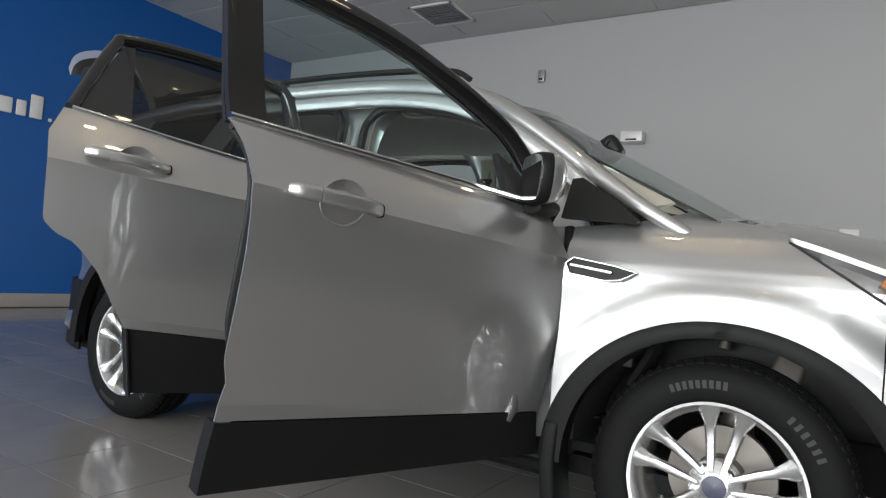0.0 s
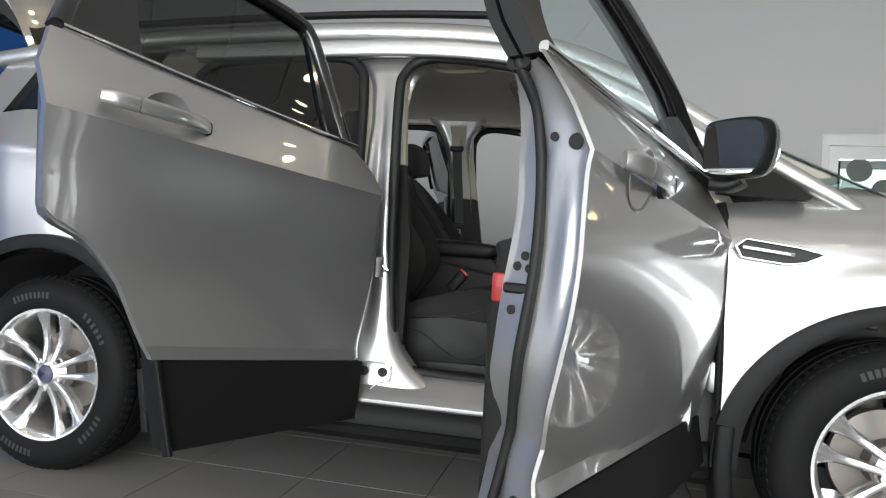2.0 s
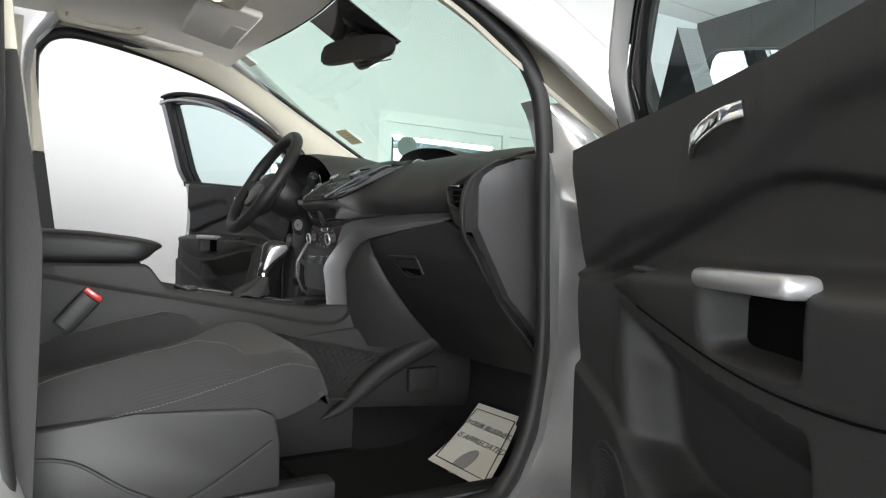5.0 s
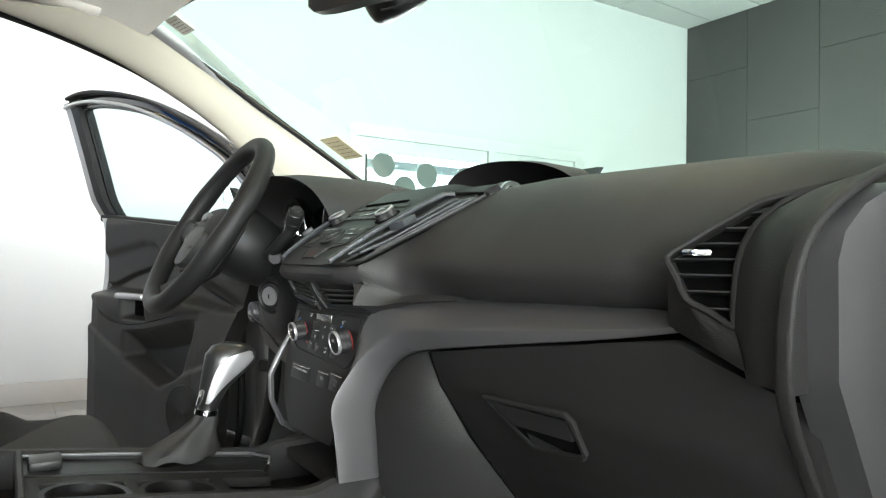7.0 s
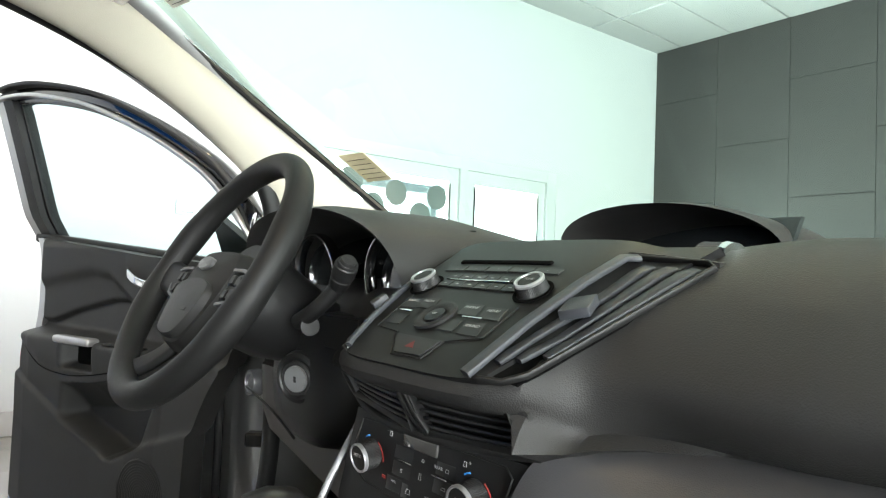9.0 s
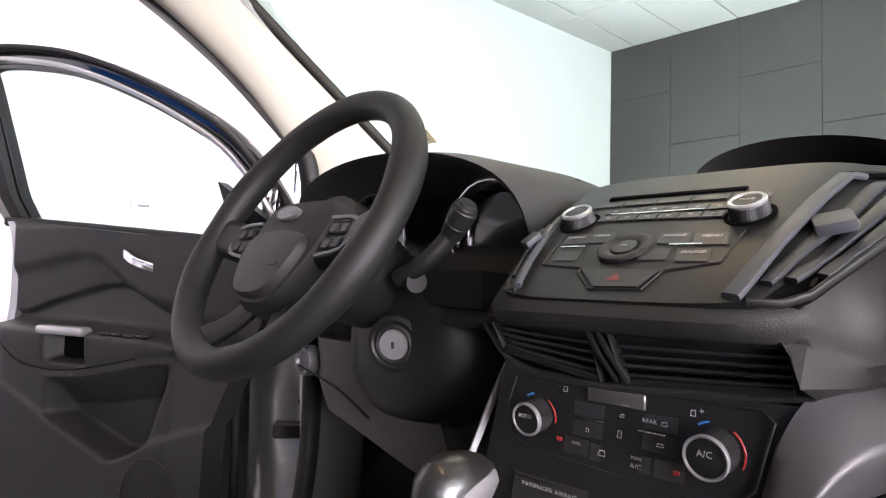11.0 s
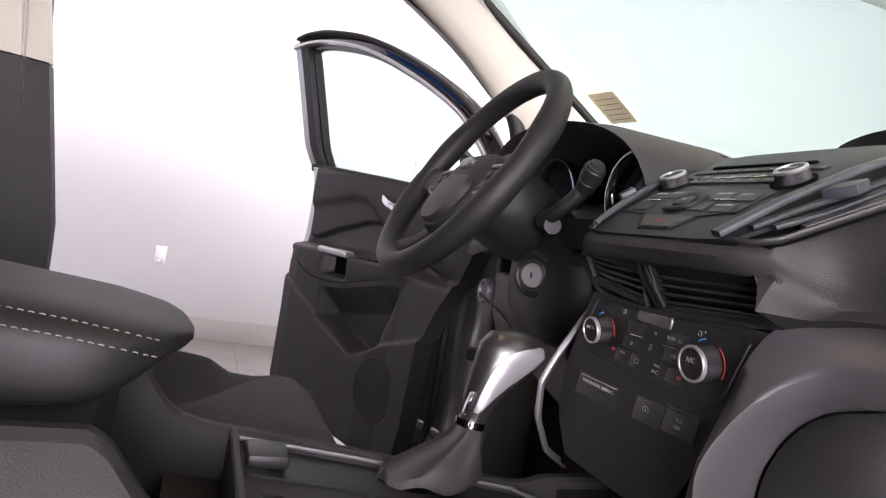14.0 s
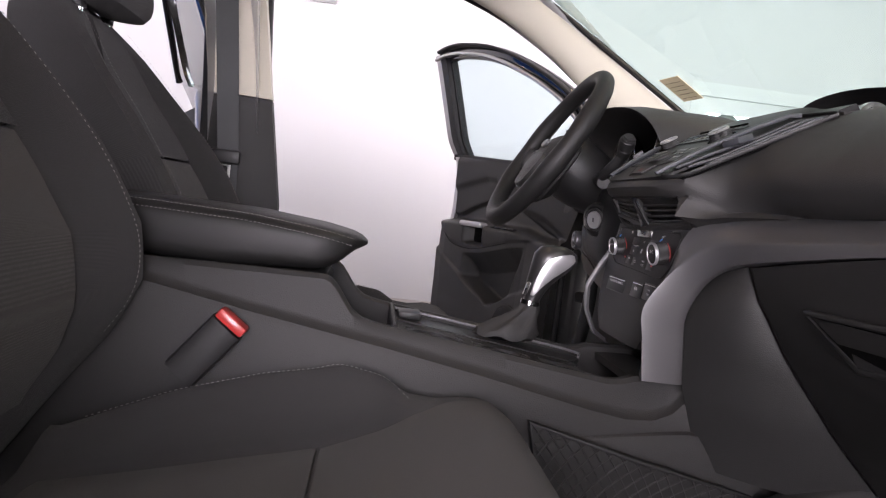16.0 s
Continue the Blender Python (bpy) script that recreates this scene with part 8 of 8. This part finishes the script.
        tube(b, curve([rel(x, k * 0.2635, z) for x, z in ((-1.44, 0.578), (-1.38, 0.565), (-1.31, 0.515), (-1.25, 0.487), (-1.2, 0.495), (-1.09, 0.562))], 5), circle(0.003, 6), (0, 1, 0))
        part("shield_groove", b, RUBBER, st)
        b = B()
        rbox(b, rel(-1.22, k * 0.235, 0.438), (0.50, 0.05, 0.075), 0.008, 2)
        part("rail_cover", b, GREYTRIM, st, "grey plastic seat rail cover")
    # backrest
    bolster = table([(0.62, 0.0), (0.70, 0.03), (0.8, 0.055), (0.95, 0.06), (1.08, 0.04), (1.225, 0.0)])
    shift = -0.03 if s > 0 else 0.0
    lean = lambda z: shift - 0.93 * bolster(z) + table([(0.60, -1.575), (0.64, -1.55), (0.676, -1.525), (0.735, -1.478), (0.791, -1.452), (0.857, -1.46), (0.932, -1.502), (1.009, -1.557), (1.08, -1.615), (1.16, -1.675), (1.225, -1.735)])(z)
    hw = table([(0.60, 0.20), (0.68, 0.235), (0.82, 0.255), (0.95, 0.255), (1.06, 0.225), (1.14, 0.185), (1.195, 0.15), (1.225, 0.115)])
    b = B()

    def back(z):
        h, x = hw(z), lean(z)
        bol = bolster(z)
        f = [(-h, -0.03), (-h + 0.01, bol - 0.012), (-h + 0.03, bol), (-h + 0.07, bol * 0.7), (-h + 0.105, 0.004), (-0.05, 0.0), (0.05, 0.0), (h - 0.105, 0.004), (h - 0.07, bol * 0.7), (h - 0.03, bol), (h - 0.01, bol - 0.012), (h, -0.03), (h - 0.01, -0.09), (h - 0.05, -0.115), (0, -0.125), (-h + 0.05, -0.115), (-h + 0.01, -0.09)]
        return [rel(x + 0.93 * d, y, z + 0.3 * d) for y, d in f]

    loft(b, [back(z) for z in np.linspace(0.60, 1.225, 30)])
    bk = part("seat_back", b, CLOTH, car, "charcoal cloth seat back with white stitching")
    b = B()
    patch(b, lambda u, v: (lambda z, k: rel(lean(z) + 0.012, k * (hw(z) - 0.112), z + 0.002))(lerp(0.68, 0.96, u), 2 * v - 1), 14, 8, (-0.01, 0, 0))
    part("back_insert", b, INSERT, bk, "grey woven back panel")
    b = B()
    patch(b, lambda u, v: (lambda z, k: rel(lean(z) + 0.012, k * max(0.02, hw(z) - 0.1), z + 0.002))(lerp(0.965, 1.205, u), 2 * v - 1), 14, 8, (-0.01, 0, 0))
    part("back_upper", b, CLOTH, bk)
    for k in (-1, 1):
        stitches([rel(lean(z) + 0.93 * (bolster(z) * 0.98 + 0.002), k * (hw(z) - 0.045), z + 0.018) for z in np.linspace(0.66, 1.19, 10)], (1, 0, 0.2), bk)
    # head restraint
    b = B()
    rings = []
    for t in np.linspace(0, 1, 12):
        z = lerp(1.215, 1.385, t)
        w, d = 0.125 * (1 - abs(2 * t - 1) ** 3.5) ** 0.5 + 0.015, 0.05 * (1 - abs(2 * t - 1) ** 3) ** 0.5 + 0.012
        rings.append([rel(-1.725 - 0.03 * t + d * math.copysign(abs(math.cos(a)) ** 0.7, math.cos(a)), w * math.copysign(abs(math.sin(a)) ** 0.6, math.sin(a)), z) for a in np.linspace(0, 2 * math.pi, 28, endpoint=False)])
    loft(b, rings)
    part("head_restraint", b, CLOTH, bk, "black cloth head restraint")
    for k in (-1, 1):
        b = B()
        tube(b, [rel(-1.755, 0.06 * k, 1.20), rel(-1.74, 0.06 * k, 1.30)], circle(0.006, 10), (0, 1, 0))
        part("restraint_post", b, CHROME, bk, "chrome head restraint post")
        b = B()
        tube(b, [rel(-1.757, 0.06 * k, 1.215), rel(-1.755, 0.06 * k, 1.232)], circle(0.014, 12), (0, 1, 0))
        part("post_socket", b, BLACKPLASTIC, bk)


seat(-1, "charcoal cloth passenger seat cushion with grey centre")
seat(1, "charcoal cloth driver's seat cushion with grey centre")


def rear_bench():
    b = B()
    loft(b, [[Vector((x, y, z)) for y, z in ((-0.6, 0.45), (-0.62, 0.58), (-0.58, 0.625), (-0.3, 0.61), (0, 0.62), (0.3, 0.61), (0.58, 0.625), (0.62, 0.58), (0.6, 0.45))] for x in (-2.45, -2.3, -2.1, -1.98, -1.95)])
    rs = part("rear_seat", b, CLOTH, car, "charcoal cloth rear bench")
    b = B()
    loft(b, [[Vector((x - 0.28 * (z - 0.6) + d, y, z)) for x, d, y in ((-2.33, 0, -0.6), (-2.33, 0.04, -0.5), (-2.33, 0.0, -0.3), (-2.33, 0.03, 0), (-2.33, 0, 0.3), (-2.33, 0.04, 0.5), (-2.33, 0, 0.6), (-2.33, -0.14, 0.58), (-2.33, -0.14, -0.58))] for z in (0.6, 0.8, 1.0, 1.12, 1.16)])
    part("rear_back", b, CLOTH, rs)
    for y in (-0.38, 0.0, 0.38):
        b = B()
        rbox(b, (-2.5, y, 1.25), (0.09, 0.24, 0.16), 0.035, 3)
        part("head_restraint", b, CLOTH, rs)


rear_bench()


def trims(xf):
    # A-pillar cover
    b = B()
    outer = curve([(-0.50, -0.785, 1.14), (-0.66, -0.728, 1.262), (-0.80, -0.695, 1.36), (-1.0, -0.66, 1.45), (-1.25, -0.635, 1.51)], 6)
    glassy = curve([(-0.18, -0.781, 1.138), (-0.365, -0.742, 1.23), (-0.60, -0.694, 1.347), (-0.80, -0.652, 1.446), (-0.98, -0.60, 1.53)], 6)
    inn = Vector((-0.35, 0.6, -0.5)) * 0.028
    patch(b, lambda u, v: lerp(outer[round(v * 24)], glassy[round(v * 24)], u) + inn * (math.sin(math.pi * u) ** 0.6) + Vector((-0.004, 0.009, -0.010)), 12, 24, (-0.002, 0.006, -0.006))
    part("a_pillar_trim", b, BEIGE, car, "cream windscreen pillar trim", xf)
    # roof edge cover
    b = B()
    tube(b, curve([(-1.02, -0.60, 1.515), (-1.3, -0.59, 1.545), (-1.7, -0.585, 1.555), (-2.4, -0.58, 1.545)], 5), rect(0.07, 0.05, 0.4, 3), (0, 0, 1))
    part("roof_edge_trim", b, HEADLINER, car, "", xf)
    # B-pillar cover: dark below, cream above
    X0, X1 = table([(0.4, -1.66), (0.9, -1.64), (1.15, -1.61), (1.5, -1.64)]), table([(0.4, -1.43), (0.88, -1.425), (1.14, -1.462), (1.37, -1.49), (1.5, -1.49)])
    yy = table([(0.4, 0.70), (0.9, 0.675), (1.15, 0.66), (1.4, 0.605), (1.52, 0.57)])
    for nm, z0, z1, mat, lab in (("b_pillar_lower_trim", 0.4, 1.137, TRIM, "charcoal lower pillar trim"), ("b_pillar_upper_trim", 1.14, 1.52, BEIGE, "cream upper pillar trim")):
        b = B()
        patch(b, lambda u, v: (lambda z: Vector((lerp(X0(z), X1(z), u), -yy(z) + 0.02 * math.sin(math.pi * u), z)))(lerp(z0, z1, v)), 10, 12, (0, -0.03, 0))
        part(nm, b, mat, car, lab, xf)
    b = B()
    tube(b, [(-1.57, -0.573, 1.4), (-1.566, -0.596, 1.3), (-1.558, -0.629, 1.15), (-1.546, -0.636, 1.0), (-1.546, -0.643, 0.9), (-1.546, -0.658, 0.5)], rect(0.05, 0.0022, 0.3, 1), (0, 1, 0.05))
    sb = part("seat_belt", b, BELT, car, "dark seat belt webbing", xf)
    b = B()
    rbox(b, (-1.57, -0.575, 1.40), (0.075, 0.025, 0.03), 0.01, 2)
    part("belt_guide", b, BLACKPLASTIC, sb, "", xf)
    b = B()
    rbox(b, (-1.57, -0.563, 1.435), (0.05, 0.02, 0.05), 0.006, 2)
    part("belt_slider", b, BEIGE, sb, "", xf)
    b = B()
    rbox(b, (-1.55, -0.63, 0.992), (0.068, 0.018, 0.032), 0.006, 2)
    part("belt_stop", b, BLACKPLASTIC, sb, "", xf)
    b = B()
    tube(b, [(-1.558, -0.624, 0.972), (-1.538, -0.624, 0.972), (-1.538, -0.624, 0.93), (-1.558, -0.624, 0.93)], circle(0.004, 8), (0, 1, 0), closed=True)
    tube(b, [(-1.558, -0.624, 0.951), (-1.538, -0.624, 0.951)], circle(0.003, 6), (0, 0, 1))
    part("belt_tongue", b, GREYMETAL, sb, "steel belt tongue", xf)
    # grab handle
    b = B()
    tube(b, curve([(-1.43, -0.535, 1.545), (-1.42, -0.515, 1.52), (-1.38, -0.50, 1.51), (-1.26, -0.50, 1.51), (-1.22, -0.515, 1.52), (-1.21, -0.535, 1.54)], 4), rect(0.026, 0.018, 0.45, 3), (0, 0, 1))
    part("grab_handle", b, BEIGE, car, "cream roof grab handle", xf)
    # sun visor
    b = B()
    rbox(b, (-1.02, -0.33, 1.535), (0.17, 0.40, 0.022), 0.01, 3, turned(0, 8, 0))
    sv = part("sun_visor", b, HEADLINER, car, "beige folded sun visor", xf)
    b = B()
    rbox(b, (-0.97, -0.33, 1.518), (0.05, 0.14, 0.006), 0.003, 1, turned(0, 8, 0))
    part("visor_label", b, PAPER, sv, "", xf)
    # inner rocker cover and black seal lip
    b = B()
    tube(b, [(-0.62, -0.70, 0.43), (-1.45, -0.70, 0.435), (-2.1, -0.70, 0.44)], rect(0.05, 0.05, 0.3, 2), (0, 0, 1))
    part("scuff_plate", b, BLACKPLASTIC, car, "", xf)
    # black corner in front of the door glass
    b = B()
    prism(b, [(-0.27, -0.886, 1.047), (-0.50, -0.892, 1.058), (-0.495, -0.832, 1.19), (-0.462, -0.828, 1.195), (-0.33, -0.858, 1.112), (-0.268, -0.882, 1.064), (-0.262, -0.886, 1.055)], (0, 0.045, 0))
    part("corner_sail", b, BLACKPLASTIC, car, "black plastic corner by the windscreen foot", xf)


both(trims)


def roof_fittings():
    b = B()
    rbox(b, (-1.10, 0, 1.545), (0.21, 0.27, 0.03), 0.012, 3, turned(0, 6, 0))
    oc = part("overhead_console", b, BEIGE, car, "cream overhead console with two lit map lamps")
    for y in (-0.075, 0.075):
        b = B()
        rbox(b, (-1.085, y, 1.529), (0.045, 0.05, 0.006), 0.002, 1, turned(0, 6, 0))
        part("map_lamp", b, LAMP2, oc, "small lit map lamp")
        b = B()
        rbox(b, (-1.15, y, 1.533), (0.05, 0.07, 0.008), 0.003, 1, turned(0, 6, 0))
        part("lamp_switch", b, METALW, oc)
    b = B()
    rings = []
    for t in np.linspace(0, 1, 13):
        k = (1 - abs(2 * t - 1) ** 4) ** 0.5
        y = lerp(0.115, -0.135, t)
        rings.append([Vector((-0.71 + 0.12 * (t - 0.5) + d * k - 0.0, y, 1.432 + q * (0.3 + 0.7 * k) + 0.008 * math.sin(math.pi * t))) for d, q in ((-0.012, -0.034), (-0.014, 0), (-0.012, 0.03), (0.012, 0.028), (0.03, 0.005), (0.024, -0.026), (0.008, -0.036))])
    loft(b, rings)
    mi = part("rear_view_mirror", b, BLACKPLASTIC, car, "black interior rear view mirror")
    b = B()
    for k in range(7):
        y = -0.005 - 0.014 * k
        tube(b, [(-0.70 - 0.4 * (y + 0.01) + 0.0, y, 1.394), (-0.675 - 0.4 * (y + 0.01), y - 0.006, 1.402)], circle(0.0018, 5), (0, 0, 1))
    part("mirror_vents", b, RUBBER, mi)
    b = B()
    tube(b, curve([(-0.69, 0.0, 1.44), (-0.68, 0.0, 1.47), (-0.66, 0.0, 1.50)], 4), circle(0.014, 12), (0, 1, 0))
    part("mirror_stem", b, BLACKPLASTIC, mi)
    b = B()
    rbox(b, (-0.66, 0.04, 1.465), (0.10, 0.09, 0.11), 0.025, 3, turned(0, -35, 0))
    part("camera_housing", b, BLACKPLASTIC, mi, "black sensor housing on the glass")
    b = B()
    patch(b, lambda u, v: WS(lerp(0.40, 0.60, u), lerp(0.80, 0.99, v)) + Vector((-0.006, 0, -0.006)), 6, 4, (-0.002, 0, -0.002))
    part("shade_band", b, PIANO, mi)
    # stickers on the glass
    for nm, u0, u1, v0, v1, mat, lab in (("windscreen_sticker", 0.92, 0.962, 0.465, 0.555, TAN, "tan paper inspection sticker"), ("windscreen_label", 0.928, 0.958, 0.94, 0.985, PAPER, "small printed label"), ("number_plaque", 0.80, 0.87, 0.02, 0.055, TAN, "small plaque with plain bars")):
        b = B()
        patch(b, lambda u, v: WS(lerp(u0, u1, u), lerp(v0, v1, v)) + Vector((-0.003, 0, -0.003)), 3, 3, (-0.001, 0, -0.001))
        part(nm, b, mat, ws, lab)
        for k in range(5):
            b = B()
            q = (k + 0.8) / 6
            p0, p1 = WS(lerp(u0, u1, 0.12), lerp(v0, v1, q)), WS(lerp(u0, u1, 0.85), lerp(v0, v1, q))
            tube(b, [p0 + Vector((-0.005, 0, -0.005)), p1 + Vector((-0.005, 0, -0.005))], rect(0.0018, 0.0006, 0.3, 1), (-0.5, 0, 0.8))
            part("print_bar", b, GREYTRIM, ws)


LAMP2 = glow("map_lamp_glow", (1.0, 0.72, 0.35), 14)
roof_fittings()


def floor_mats():
    t = thing("floor_mat", "black ribbed rubber floor mat in the passenger footwell", "floor mat", (0, 0, 0))
    b = B()
    patch(b, lambda u, v: Vector((lerp(-0.93, -0.42, u), lerp(-0.58, -0.17, v), 0.352 + 0.12 * max(0, u - 0.62))), 10, 4, (0, 0, 0.008))
    part("mat", b, RUBBER, t)
    t = thing("paper_floor_mat", "white printed paper mat lying in the footwell", "paper mat", (0, 0, 0))
    c = [Vector(p) for p in ((-0.615, -0.335, 0.372), (-0.60, -0.56, 0.374), (-0.40, -0.42, 0.475), (-0.41, -0.245, 0.470))]
    b = B()
    bl = lambda u, v: lerp(lerp(c[0], c[1], u), lerp(c[3], c[2], u), v) + Vector((0, 0, -0.012 * math.sin(math.pi * v)))
    patch(b, bl, 8, 10, (0, 0, 0.0012))
    part("sheet", b, PAPER, t)
    ex = (c[1] - c[0]).normalized()
    ey = (c[3] - c[0]) - ((c[3] - c[0]).dot(ex)) * ex
    ey.normalize()
    ez = ex.cross(ey)
    base = Matrix(((ex.x, ey.x, ez.x, 0), (ex.y, ey.y, ez.y, 0), (ex.z, ey.z, ez.z, 0), (0, 0, 0, 1)))
    for text, u, v in (("YOUR BUSINESS", 0.55, 0.72), ("IS APPRECIATED", 0.55, 0.52)):
        lettering("print", text, 0.026, Matrix.Translation(bl(u, v) + ez * 0.004) @ base, INK, t, 0.0002)
    b = B()
    tube(b, [bl(u, v) + ez * 0.0025 for u, v in ((0.06, 0.1), (0.06, 0.92), (0.94, 0.92), (0.94, 0.1))], rect(0.004, 0.0008, 0.3, 1), ez, closed=True)
    part("printed_border", b, INK, t)
    b = B()
    lathe(b, [(0.0001, 0), (0.035, 0), (0.035, 0.001), (0.0001, 0.001)], Matrix.Translation(bl(0.5, 0.2) + ez * 0.003) @ base @ Matrix.Diagonal((0.7, 1.3, 1, 1)), 24)
    part("printed_sole", b, GREYMETAL, t)


floor_mats()


# ---- floor and wall pieces ----
def wall_panels():
    """Dark slabs on the east wall in a half-bond of upright courses."""
    wall = bpy.data.objects["wall_east"]
    w, h, g = 0.78, 1.22, 0.006
    meshes = {}
    for c in range(16):
        y1 = north(XE) - 0.0 - w * c
        y0 = max(y1 - w, YS)
        z = CEILING - (0.66 if c % 2 == 0 else 1.27)
        cuts = [CEILING]
        while z > 0:
            cuts.append(z)
            z -= h
        cuts.append(0)
        for a, b0 in zip(cuts, cuts[1:]):
            key = (round(a - b0, 3), round(y1 - y0, 3))
            if key not in meshes:
                b = B()
                rbox(b, (0, 0, 0), (0.012, key[1] - g, key[0] - g), 0.002, 1)
                me = bpy.data.meshes.new("wall_panel")
                b.to_mesh(me)
                b.free()
                me.materials.append(PANEL)
                meshes[key] = me
            o = new("wall_panel", meshes[key])
            o.location = (XE - 0.006, (y0 + y1) / 2, (a + b0) / 2)
            o.parent = wall


def floor_tiles():
    s, g = 0.457, 0.005
    b = B()
    rbox(b, (0, 0, -0.004), (s - g, s - g, 0.008), 0, 1)
    me = bpy.data.meshes.new("floor_tile")
    b.to_mesh(me)
    b.free()
    me.materials.append(TILE)
    rest = B()
    for i in range(-13, 17):
        for j in range(-19, 13):
            x, y = -1.342 + s * (i + 0.5), -0.15 + s * (j + 0.5)
            if not (XW - 0.2 < x < XE + 0.2 and YS < y < north(x) + 0.2):
                continue
            if -5.2 < x < 1.2 and -2.6 < y < 1.7:
                o = new("floor_tile", me)
                o.location, o.parent = (x, y, 0), floor
            else:
                rbox(rest, (x, y, -0.004), (s - g, s - g, 0.008), 0, 1)
    far = obj("far_floor_tiles", rest, TILE, floor)
    tagged(far, "polished grey floor tiles further off", kind="stuff")


wall_panels()
floor_tiles()
